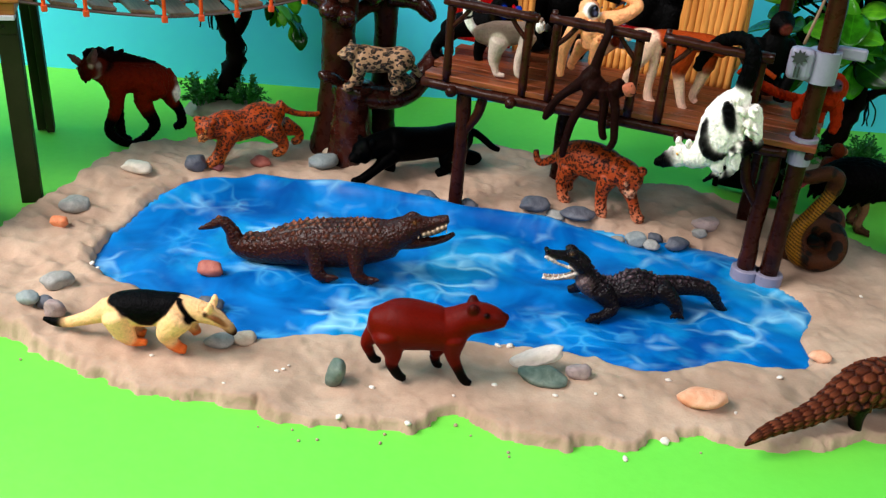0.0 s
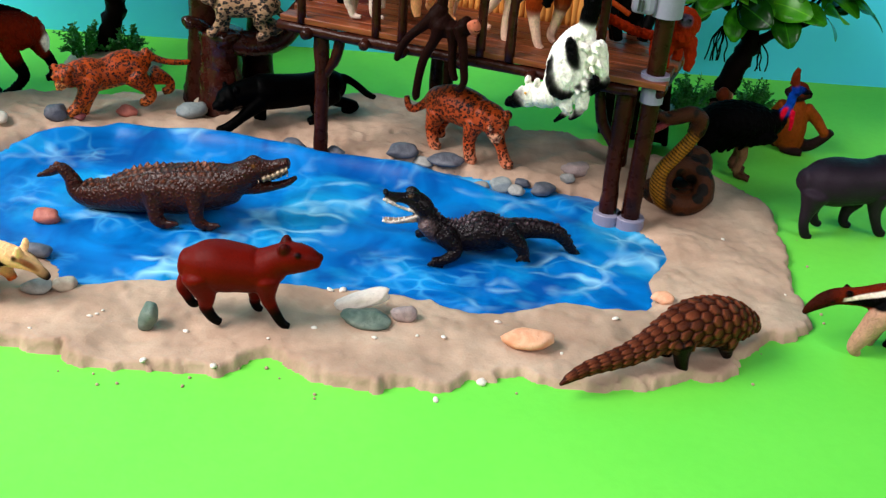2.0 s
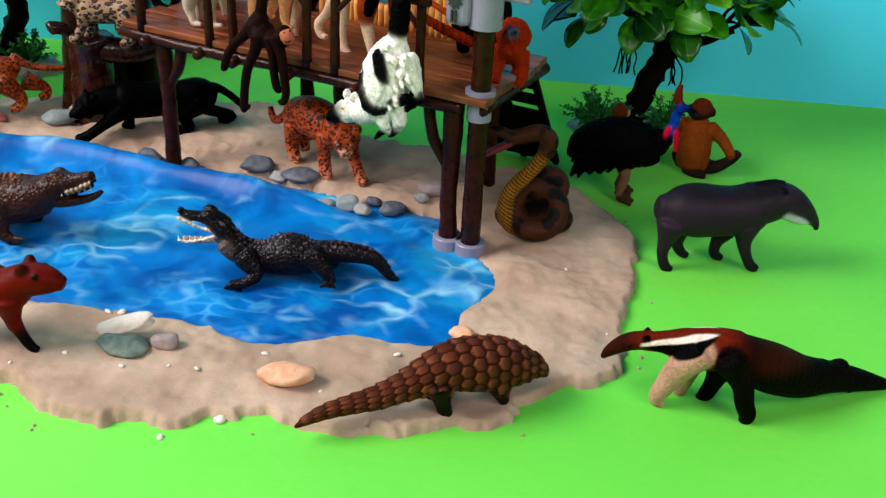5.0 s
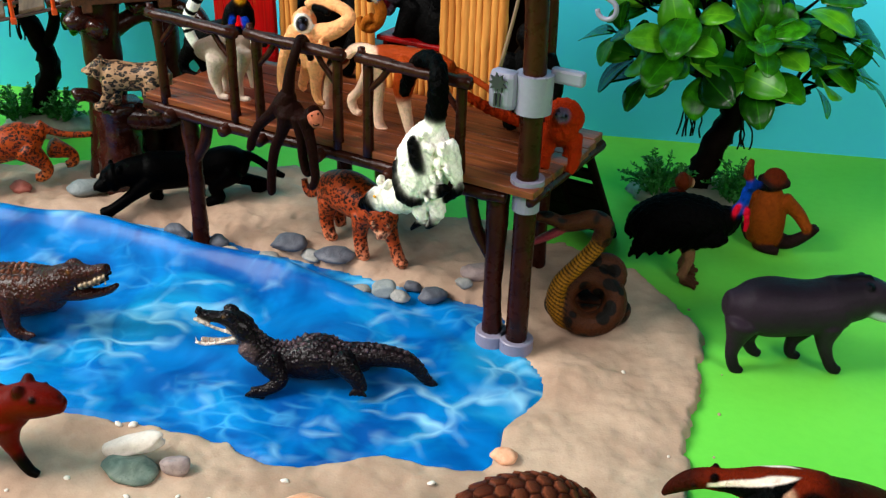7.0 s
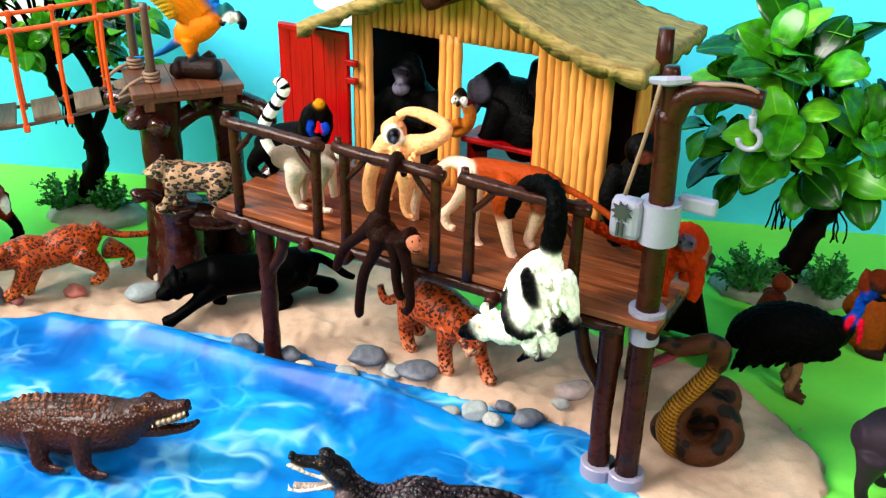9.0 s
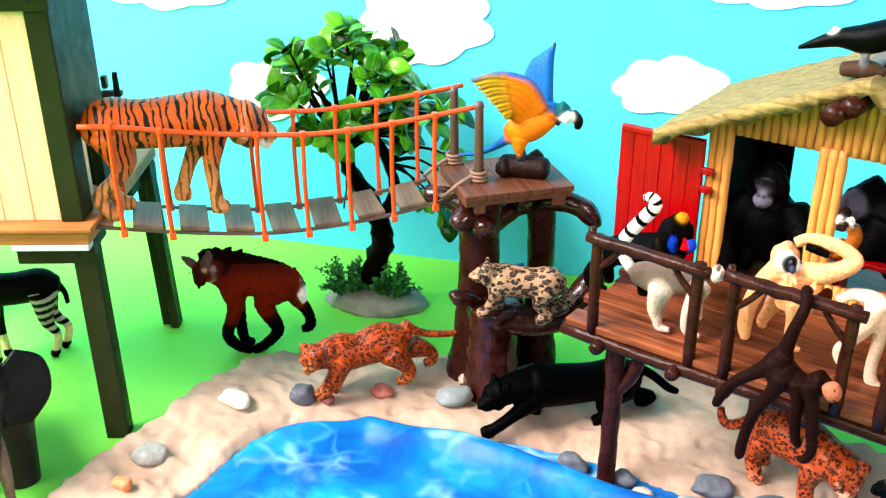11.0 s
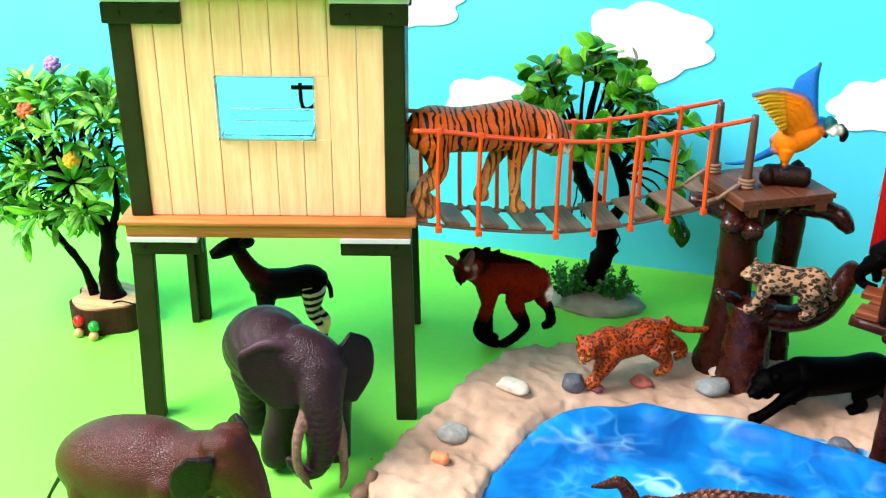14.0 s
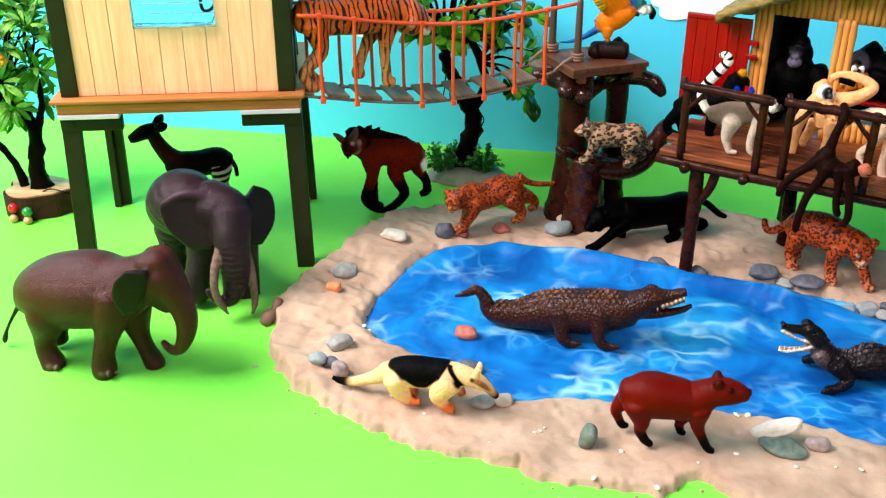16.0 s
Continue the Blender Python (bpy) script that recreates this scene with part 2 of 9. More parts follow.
def tube(bm, pts, sides=8, step=4, flat=1.0, knob=0.0):
    """A swept tube through (x, y, z, r) points, closed at both ends."""
    path = smooth_path(pts, step)
    rings, up = [], Vector((0.12, 0.2, 0.97)).normalized()
    for i, (x, y, z, r) in enumerate(path):
        a, b = path[max(i - 1, 0)], path[min(i + 1, len(path) - 1)]
        way = Vector(b[:3] - a[:3])
        way = way.normalized() if way.length > 1e-9 else Vector((0, 0, 1))
        side = way.cross(up)
        if side.length < 1e-3:
            side = way.cross(Vector((1, 0, 0)))
        side.normalize()
        up = side.cross(way).normalized()
        ring = []
        for k in range(sides):
            an = 2 * math.pi * k / sides
            w = 1 + knob * noise.noise(Vector((x, y, z)) * 160 + Vector((k * 1.7, 0, 0)))
            ring.append(bm.verts.new(Vector((x, y, z)) + (side * math.cos(an) + up * (math.sin(an) * flat)) * max(r, 1e-5) * w))
        rings.append(ring)
    for a, b in zip(rings, rings[1:]):
        for k in range(sides):
            bm.faces.new((a[k], a[(k + 1) % sides], b[(k + 1) % sides], b[k]))
    bm.faces.new(rings[0][::-1])
    bm.faces.new(rings[-1])
    return bm


def prism(bm, outline, z0, z1, m=None):
    """An upright prism over a flat outline."""
    lo = [bm.verts.new((x, y, z0)) for x, y in outline]
    hi = [bm.verts.new((x, y, z1)) for x, y in outline]
    n = len(outline)
    bm.faces.new(lo[::-1])
    bm.faces.new(hi)
    for k in range(n):
        bm.faces.new((lo[k], lo[(k + 1) % n], hi[(k + 1) % n], hi[k]))
    if m:
        bmesh.ops.transform(bm, matrix=m, verts=lo + hi)
    return bm


def inside(px, py, poly):
    """Signed distance of points to a closed outline: positive inside."""
    d2 = np.full(px.shape, 1e9)
    odd = np.zeros(px.shape, bool)
    n = len(poly)
    for k in range(n):
        x0, y0 = poly[k]
        x1, y1 = poly[(k + 1) % n]
        ex, ey = x1 - x0, y1 - y0
        t = np.clip(((px - x0) * ex + (py - y0) * ey) / (ex * ex + ey * ey + 1e-18), 0, 1)
        d2 = np.minimum(d2, (px - x0 - t * ex) ** 2 + (py - y0 - t * ey) ** 2)
        cross = ((y0 > py) != (y1 > py)) & (px < (x1 - x0) * (py - y0) / (y1 - y0 + 1e-18) + x0)
        odd ^= cross
    return np.where(odd, 1, -1) * np.sqrt(d2)


def closed(pts, step=6):
    """A smooth closed outline."""
    p = list(pts)
    return smooth_path(p[-2:] + p + p[:2], step)[2 * step:-(2 * step) - 1 + step]


def relief(shape, cell, seed):
    """Smooth random relief on a grid, about -1..1, by blending random cells."""
    rng = np.random.RandomState(seed)
    h, w = shape
    gh, gw = int(h / cell) + 3, int(w / cell) + 3
    g = rng.uniform(-1, 1, (gh, gw))
    y, x = np.mgrid[0:h, 0:w] / cell
    iy, ix = y.astype(int), x.astype(int)
    fy, fx = y - iy, x - ix
    fy, fx = fy * fy * (3 - 2 * fy), fx * fx * (3 - 2 * fx)
    top = g[iy, ix] * (1 - fx) + g[iy, ix + 1] * fx
    low = g[iy + 1, ix] * (1 - fx) + g[iy + 1, ix + 1] * fx
    return top * (1 - fy) + low * fy


def sheet(name, xs, ys, z, keep, material):
    """A grid surface with heights z, kept where the mask holds."""
    h, w = z.shape
    idx = np.arange(h * w).reshape(h, w)
    ok = keep[:-1, :-1] | keep[1:, :-1] | keep[:-1, 1:] | keep[1:, 1:]
    a, b, c, d = idx[:-1, :-1][ok], idx[:-1, 1:][ok], idx[1:, 1:][ok], idx[1:, :-1][ok]
    faces = np.stack([a, b, c, d], 1)
    used = np.unique(faces)
    back = np.zeros(h * w, int)
    back[used] = np.arange(len(used))
    X, Y = np.meshgrid(xs, ys)
    verts = np.stack([X.ravel(), Y.ravel(), z.ravel()], 1)[used]
    me = bpy.data.meshes.new(name)
    me.from_pydata(verts.tolist(), [], back[faces].tolist())
    me.polygons.foreach_set("use_smooth", [True] * len(me.polygons))
    me.materials.append(material)
    return new(name, me)


# ---- the setting: table sheet, painted backdrop, room ----
bm = bmesh.new()
box(bm, (-0.1, 0.15, -0.003), (3.0, 1.41, 0.006))
tagged(part("ground", bm, GROUND), "bright green card sheet over the table", "ground", kind="structure")
bm = bmesh.new()
box(bm, (-0.1, 0.857, 0.5), (3.0, 0.01, 1.1))
backdrop = tagged(part("backdrop", bm, SKY), "sky blue card backdrop with white clouds", "backdrop", kind="structure")


def cloud(cx, cz, w, h, lumps, seed):
    """A flat white paper cloud, its outline a ring of bumps."""
    rng = random.Random(seed)
    offset, edge, n = rng.random(), [], 72
    for k in range(n):
        an = 2 * math.pi * k / n
        bump = abs(math.sin(lumps * an / 2 + offset * 3)) * (0.16 + 0.08 * math.sin(3 * an + offset * 9))
        r = 0.84 + bump + 0.06 * math.sin(2 * an + offset * 7)
        edge.append((cx + w / 2 * r * math.cos(an), cz + h / 2 * r * math.sin(an)))
    b = bmesh.new()
    prism(b, edge, 0, 0.0012, Matrix.Translation((0, 0.8519, 0)) @ Matrix.Rotation(radians(90), 4, "X"))
    part("cloud", b, CLOUD, backdrop)


for k, c in enumerate(((-0.153, 0.184, 0.105, 0.064, 7), (-0.27, 0.127, 0.082, 0.050, 6), (0.022, 0.151, 0.08, 0.042, 7),
                       (-0.355, 0.209, 0.115, 0.06, 7), (0.082, 0.226, 0.10, 0.045, 7), (-0.56, 0.235, 0.12, 0.05, 6))):
    cloud(*c, k)

for name, c, s in (("wall_north", (-0.1, 1.85, 0.5), (4.2, 0.1, 2.6)), ("wall_south", (-0.1, -1.75, 0.5), (4.2, 0.1, 2.6)),
                   ("wall_west", (-2.15, 0.05, 0.5), (0.1, 3.5, 2.6)), ("wall_east", (1.95, 0.05, 0.5), (0.1, 3.5, 2.6)),
                   ("ceiling", (-0.1, 0.05, 1.85), (4.2, 3.7, 0.1)), ("floor", (-0.1, 0.05, -0.057), (4.2, 3.7, 0.1))):
    bm = bmesh.new()
    box(bm, c, s)
    tagged(part(name, bm, WALL_PAINT), "plain grey painted room surface", name.split("_")[0], kind="structure")

# ---- sandy shore and cloth pond ----
OUTER = closed([(-0.247, 0.49), (-0.236, 0.455), (-0.205, 0.422), (-0.165, 0.401), (-0.13, 0.385), (-0.085, 0.381), (-0.045, 0.369),
                (-0.005, 0.37), (0.022, 0.384), (0.045, 0.37), (0.1, 0.369), (0.13, 0.381), (0.18, 0.377), (0.235, 0.391), (0.265, 0.421),
                (0.297, 0.442), (0.301, 0.5), (0.311, 0.562), (0.288, 0.615), (0.255, 0.64), (0.2, 0.665), (0.15, 0.674),
                (0.065, 0.722), (0.0, 0.712), (-0.09, 0.702), (-0.15, 0.69), (-0.2, 0.672), (-0.23, 0.605), (-0.25, 0.535)])
INNER = closed([(-0.187, 0.497), (-0.189, 0.533), (-0.178, 0.568), (-0.158, 0.606), (-0.115, 0.62), (-0.05, 0.632), (0.01, 0.626),
                (0.06, 0.612), (0.11, 0.6), (0.15, 0.588), (0.2, 0.575), (0.212, 0.545), (0.232, 0.512), (0.216, 0.475), (0.21, 0.446),
                (0.165, 0.446), (0.124, 0.432), (0.095, 0.443), (0.05, 0.449), (0.0, 0.449), (-0.05, 0.446), (-0.086, 0.436), (-0.105, 0.46), (-0.15, 0.475)])
step = 0.0013
xs, ys = np.arange(-0.27, 0.33, step), np.arange(0.35, 0.745, step)
X, Y = np.meshgrid(xs, ys)
rag = relief(X.shape, 9, 3) * 0.003 + relief(X.shape, 4, 4) * 0.0018 + relief(X.shape, 2.2, 14) * 0.0012
d_out = inside(X, Y, OUTER[:, :2]) + rag
d_in = -inside(X, Y, INNER[:, :2]) + relief(X.shape, 6, 5) * 0.0016 + relief(X.shape, 3, 15) * 0.0008
back = np.clip((Y - 0.55) / 0.06, 0, 1)
left = np.clip((-0.14 - X) / 0.05, 0, 1)
height = 0.005 + 0.0045 * back + 0.005 * left + relief(X.shape, 22, 6) * 0.0024 + relief(X.shape, 8, 7) * (0.0006 + 0.0013 * np.maximum(left, back * 0.6)) + relief(X.shape, 5, 9) * (0.0004 + 0.0007 * left)
height += relief(X.shape, 3, 8) * 0.0004 + np.minimum(0, relief(X.shape, 7, 31) + 0.45) * 0.003 * (0.35 + 0.65 * np.maximum(left, back))
edge_out = np.clip(d_out / 0.0024, -1, 1)
edge_in = np.clip(d_in / 0.008, -1, 1)
z = height * np.sqrt(np.clip(edge_out, 0, 1)) * (0.35 + 0.65 * np.sqrt(np.clip(edge_in, 0, 1)))
z = np.where((d_out < 0) | (d_in < 0), -0.002, z)
tagged(sheet("sand_shore", xs, ys, z, (d_out > -0.004) & (d_in > -0.004), SAND), "lumpy beige modelling sand ring round the pond", "sand", kind="structure")


def ground_z(x, y):
    """Height of the sand at a place, or of the bare sheet outside."""
    i, j = int(round((y - ys[0]) / step)), int(round((x - xs[0]) / step))
    if 0 <= i < z.shape[0] and 0 <= j < z.shape[1]:
        return max(0.0, float(z[i, j]))
    return 0.0


cx, cy = np.arange(-0.2, 0.245, 0.002), np.arange(0.425, 0.642, 0.002)
CX, CY = np.meshgrid(cx, cy)
c_in = inside(CX, CY, INNER[:, :2])
ridge_y = 0.616 - np.clip(CX + 0.06, 0, 1) * 0.24 - np.clip(-0.115 - CX, 0, 1) * 0.55
ridge = np.exp(-((CY - ridge_y) / 0.0085) ** 2) * 0.013 * np.clip((0.16 - CX) / 0.08, 0, 1) * np.clip((CX + 0.19) / 0.03, 0, 1)
slope = np.clip((CY - ridge_y + 0.05) / 0.05, 0, 1) * np.clip((ridge_y - CY) / 0.012, 0, 1) * 0.005 * np.clip((0.16 - CX) / 0.08, 0, 1)
folds = relief(CX.shape, 14, 21) * 0.0012 + relief(CX.shape, 6, 22) * 0.0004
diag = np.sin((CX * 0.9 + CY * 1.6) * 95 + relief(CX.shape, 18, 23) * 2.2) * 0.0008
cz = 0.0032 + ridge + slope + folds + diag
cz = np.where(c_in < 0, 0.0018, np.maximum(cz, 0.0014))
tagged(sheet("water", cx, cy, cz, c_in > -0.006, CLOTH), "rumpled blue satin cloth printed like rippling water", "water", kind="structure")

# ---- ranger hut on legs ----
HUT = pose(-0.3475, 0.6225, 0, 0, 0, 16.5)
hut = thing("toy_hut", HUT, "cream plank toy hut on olive legs with yellow roof", "toy house")
HW, HD = 0.0745, 0.062
for sx in (-1, 1):
    for sy in (-1, 1):
        bm = bmesh.new()
        x, y = sx * HW, sy * HD
        box(bm, (x, y - sy * 0.003, 0.061), (0.0125, 0.006, 0.122), 0.0008)
        box(bm, (x - sx * -0.0035, y - sy * 0.006, 0.061), (0.0055, 0.0105, 0.122), 0.0008)
        for v in bm.verts:
            v.co.x += sx * 0.003 * (1 - v.co.z / 0.122)
            v.co.y += sy * 0.006 * (1 - v.co.z / 0.122)
        part("leg", bm, OLIVE, hut)
        bm = bmesh.new()
        box(bm, (x - sx * 0.014, y - sy * 0.0015, 0.1145), (0.041, 0.0065, 0.0105), 0.0008)
        box(bm, (x - sx * 0.002, y - sy * 0.02, 0.1145), (0.006, 0.032, 0.0105), 0.0008)
        brace = part("bracket", bm, OLIVE, hut)
        for off in (0.002, 0.028):
            bm = bmesh.new()
            bmesh.ops.create_uvsphere(bm, u_segments=8, v_segments=5, radius=0.0013)
            part("bolt", bm, OLIVE, brace, m=pose(x - sx * off, y + sy * 0.0018, 0.1145))
        bm = bmesh.new()
        box(bm, (x - sx * 0.014, y + sy * 0.003, 0.1208), (0.040, 0.008, 0.003), 0.0004)
        part("grey_strip", bm, PALE_GREY, hut, "pale grey plastic strip")
bm = bmesh.new()
box(bm, (0, 0, 0.1260), (0.162, 0.136, 0.0084), 0.0012)
box(bm, (0, 0, 0.1314), (0.168, 0.142, 0.0028), 0.0008)
part("platform", bm, ORANGE_BROWN, hut, "orange-brown moulded plastic floor")
WT, WB = 0.2575, 0.1329
WX0, WX1, WZ0, WZ1 = -0.0245, 0.0285, 0.1785, 0.2135
planks = [-0.0685] + [-0.0550 + 0.0153 * k for k in range(8)] + [0.068]
for x0, x1 in zip(planks, planks[1:]):
    spans = [(WB, WT)]
    if x1 > WX0 + 0.001 and x0 < WX1 - 0.001:
        spans = [(WB, WZ0), (WZ1, WT)]
    for za, zb in spans:
        bm = bmesh.new()
        box(bm, ((x0 + x1) / 2, -HD + 0.0035, (za + zb) / 2), (x1 - x0 - 0.0003, 0.004, zb - za), 0.0005)
        part("plank", bm, CREAM, hut)
for x0, x1 in zip(planks, planks[1:]):
    if x0 < WX0 < x1 - 0.001 or x0 + 0.001 < WX1 < x1:
        a, b = (x0, WX0) if x0 < WX0 < x1 else (WX1, x1)
        bm = bmesh.new()
        box(bm, ((a + b) / 2, -HD + 0.0036, (WZ0 + WZ1) / 2), (b - a, 0.0038, WZ1 - WZ0 + 0.001), 0.0003)
        part("plank", bm, CREAM, hut)
window = thing("window", Matrix(), "", "")
window.parent = hut
for key in ("label", "category"):
    if key in window:
        del window[key]
bm = bmesh.new()
box(bm, ((WX0 + WX1) / 2, -HD + 0.002, WZ1), (WX1 - WX0, 0.0042, 0.0006))
box(bm, ((WX0 + WX1) / 2, -HD + 0.002, WZ0), (WX1 - WX0, 0.0042, 0.0006))
box(bm, (WX0, -HD + 0.002, (WZ0 + WZ1) / 2), (0.0006, 0.0042, WZ1 - WZ0))
box(bm, (WX1, -HD + 0.002, (WZ0 + WZ1) / 2), (0.0006, 0.0042, WZ1 - WZ0))
part("window_frame", bm, GLASS, window, "thin clear plastic window rim")
bm = bmesh.new()
box(bm, ((WX0 + WX1) / 2, -HD + 0.012, WZ0 + 0.0025), (WX1 - WX0 - 0.003, 0.03, 0.0022), 0.0008)
box(bm, ((WX0 + WX1) / 2, -HD + 0.026, WZ0 + 0.006), (WX1 - WX0 - 0.003, 0.002, 0.009), 0.0006)
part("window_tray", bm, GLASS, window, "clear plastic tray")
# black latch at the open back and a stub by the bridge
bm = bmesh.new()
tube(bm, [(0.046, 0.064, 0.131, 0.0018), (0.046, 0.064, 0.178, 0.0018)], 8, 3)
tube(bm, [(-0.003, 0.064, 0.175, 0.0016), (0.046, 0.064, 0.175, 0.0016)], 8, 3)
tube(bm, [(0.003, 0.064, 0.178, 0.0014), (0.004, 0.064, 0.162, 0.0014), (0.011, 0.064, 0.162, 0.0014), (0.02, 0.064, 0.175, 0.0014)], 8, 3)
part("latch", bm, plastic("black_plastic", srgb(10, 10, 11), 0.45, 0.2, spec=0.1), hut, "black plastic latch")
bm = bmesh.new()
box(bm, (0, 0, 0), (0.02, 0.003, 0.007), 0.0008)
part("flap", bm, PALE_GREY, hut, "pale clear plastic flap", m=pose(-0.0655, 0.056, 0.1635, 0, -34, 0))
bm = bmesh.new()
tube(bm, [(0.075, 0.033, 0.131, 0.0024), (0.0735, 0.033, 0.165, 0.0022), (0.0735, 0.033, 0.186, 0.0016)], 8, 3)
part("hinge_pin", bm, bpy.data.materials["black_plastic"], hut, "black plastic hinge pin")
for sx in (-1, 1):
    for sy in (-1, 1):
        bm = bmesh.new()
        yb = -HD if sy < 0 else (HD if sx < 0 else -HD + 0.056)
        box(bm, (sx * (HW - 0.0025), yb - sy * 0.0025, (WT + WB) / 2), (0.0115, 0.006, WT - WB), 0.0008)
        box(bm, (sx * (HW + 0.0007), yb - sy * 0.008, (WT + WB) / 2), (0.0055, 0.0165, WT - WB), 0.0008)
        part("corner_post", bm, OLIVE, hut)
        bm = bmesh.new()
        box(bm, (sx * (HW - 0.015), yb + sy * 0.001, 0.2475), (0.041, 0.0055, 0.011), 0.0008)
        brace = part("bracket", bm, OLIVE, hut)
        for off in (0.004, 0.026):
            bm = bmesh.new()
            bmesh.ops.create_uvsphere(bm, u_segments=8, v_segments=5, radius=0.0013)
            part("bolt", bm, OLIVE, brace, m=pose(sx * (HW - off), yb + sy * 0.004, 0.2475))
        bm = bmesh.new()
        box(bm, (sx * (HW - 0.015), yb - sy * 0.001, 0.2555), (0.042, 0.009, 0.0045), 0.0006)
        part("grey_strip", bm, PALE_GREY, hut, "pale grey plastic strip")
for sx in (-1, 1):
    bm = bmesh.new()
    box(bm, (sx * (HW + 0.0015), -HD + 0.028, (WT + WB) / 2 + 0.02), (0.004, 0.034, WT - WB - 0.044), 0.0005)
    part("side_wall", bm, OLIVE, hut, "dark olive side panel")
# corrugated roof, sloping towards the front
bm = bmesh.new()
n = 132
rows_r = []
for j, (yy, zz) in enumerate(((-HD - 0.016, 0.2602), (HD + 0.012, 0.292))):
    for lift in (0.0, 0.0014):
        rows_r.append([bm.verts.new((-0.098 + 0.186 * k / n, yy, zz + lift + 0.0018 * math.sin(2 * math.pi * k / 9.4))) for k in range(n + 1)])
for a, b in ((0, 2), (1, 3), (0, 1), (2, 3)):
    for k in range(n):
        bm.faces.new((rows_r[a][k], rows_r[a][k + 1], rows_r[b][k + 1], rows_r[b][k]))
part("roof", bm, YELLOW, hut, "yellow corrugated plastic roof", smooth=True)
bm = bmesh.new()
box(bm, (HW - 0.014, HD - 0.01, 0.150), (0.005, 0.005, 0.038), 0.0008)
box(bm, (HW - 0.014, HD - 0.01, 0.168), (0.02, 0.005, 0.0035), 0.0008)
box(bm, (HW - 0.014, HD - 0.01, 0.175), (0.0035, 0.005, 0.008), 0.0008)
tube(bm, [(HW - 0.014, HD - 0.01, 0.158, 0.0016), (HW - 0.006, HD - 0.01, 0.168, 0.0016)], 6, 2)
part("clasp", bm, plastic("black_plastic", srgb(16, 15, 15), 0.4, 0.2), hut, "black plastic clasp")

# ---- rope bridge ----
BR = pose(-0.084, 0.712, 0, 0, 0, 211.2)
bridge = thing("toy_bridge", BR, "orange railed rope bridge with worn brown planks", "toy bridge")
SPAN, HALF = 0.213, 0.0205


def bridge_z(u):
    return 0.1275 - 0.0125 * math.sin(math.pi * min(1, max(0, u / SPAN * 0.98)) ** 0.9) + 0.010 * max(0, u / SPAN - 0.55)


def rail_z(u):
    return 0.1765 - 0.0075 * math.sin(math.pi * min(1, u / (SPAN * 0.92))) + 0.008 * max(0, u / SPAN - 0.4) / 0.6


for k in range(9):
    u = 0.012 + k * 0.0242
    tilt = math.degrees(math.atan2(bridge_z(u + 0.005) - bridge_z(u - 0.005), 0.01))
    bm = bmesh.new()
    box(bm, (0, 0, 0), (0.0155, 0.036, 0.0026), 0.0007)
    part("plank", bm, PLANK_GREY, bridge, m=pose(u, 0.001 * math.sin(k * 2.1), bridge_z(u), 2 * math.sin(k * 1.3), -tilt, 1.5 * math.sin(k * 3.7)))
for side in (-1, 1):
    bm = bmesh.new()
    tube(bm, [(u, side * 0.0175, bridge_z(u) - 0.0018, 0.0011) for u in np.linspace(-0.004, SPAN + 0.004, 12)], 6, 3)
    part("cord", bm, POST_BROWN, bridge)
    rail = bmesh.new()
    tube(rail, [(u, side * HALF, rail_z(u), 0.0014) for u in np.linspace(-0.004, SPAN + (-0.005 if side > 0 else 0.01), 12)], 8, 3)
    handrail = part("handrail", rail, ORANGE, bridge, smooth=True)
    for k in range(8):
        if side > 0 and k == 5:
            continue
        u = 0.0238 + k * 0.0242
        bm = bmesh.new()
        tube(bm, [(u, side * HALF, rail_z(u), 0.0014), (u + 0.0006, side * HALF, (rail_z(u) + bridge_z(u)) / 2, 0.0013), (u, side * HALF, bridge_z(u) - 0.003, 0.0014)], 6, 2)
        box(bm, (u, side * HALF, bridge_z(u) - 0.003), (0.0036, 0.0034, 0.0042), 0.0006)
        box(bm, (u, side * HALF, rail_z(u)), (0.0034, 0.0036, 0.0036), 0.0006)
        part("baluster", bm, ORANGE, bridge)

# ---- tree-trunk tower with its lookout board ----
TOWER = pose(-0.055, 0.704, 0, 0, 0, 31.2)
tower = thing("toy_tree_tower", TOWER, "dark brown moulded tree trunk carrying a board", "toy tree tower")
# board: local x along the bridge's line
bm = bmesh.new()
for k in range(5):
    box(bm, (-0.0288 + k * 0.0127, 0.0015, 0.1335), (0.0125, 0.055, 0.0036), 0.0005)
part("board", bm, TOWER_WOOD, tower, "tan board with plank grooves")
bm = bmesh.new()
box(bm, (-0.0035, 0.0015, 0.1302), (0.062, 0.053, 0.004), 0.0008)
box(bm, (0.020, -0.022, 0.1265), (0.008, 0.006, 0.006), 0.0008)
box(bm, (-0.026, -0.022, 0.1265), (0.006, 0.006, 0.006), 0.0008)
part("board_frame", bm, TOWER_WOOD, tower)
for px, py in ((-0.021, -0.0045), (-0.0265, 0.0262)):
    bm = bmesh.new()
    tube(bm, [(px, py, 0.132, 0.0031), (px, py, 0.15, 0.0027), (px, py, 0.1785, 0.0023), (px, py, 0.1805, 0.0012)], 10, 3)
    part("post", bm, POST_BROWN, tower, smooth=True)
    bm = bmesh.new()
    for kk in range(3):
        ring = [(px + 0.0042 * math.cos(a), py + 0.0042 * math.sin(a), 0.1365 + kk * 0.0021, 0.0011) for a in np.linspace(0, 6.2, 10)]
        tube(bm, ring, 6, 2)
    tube(bm, [(px - 0.002, py, 0.139, 0.0012), (px - 0.012, py - 0.003, 0.136, 0.0012), (px - 0.019, py, 0.129, 0.001)], 6, 3)
    part("rope_winding", bm, ROPE, tower, smooth=True)
bm = bmesh.new()
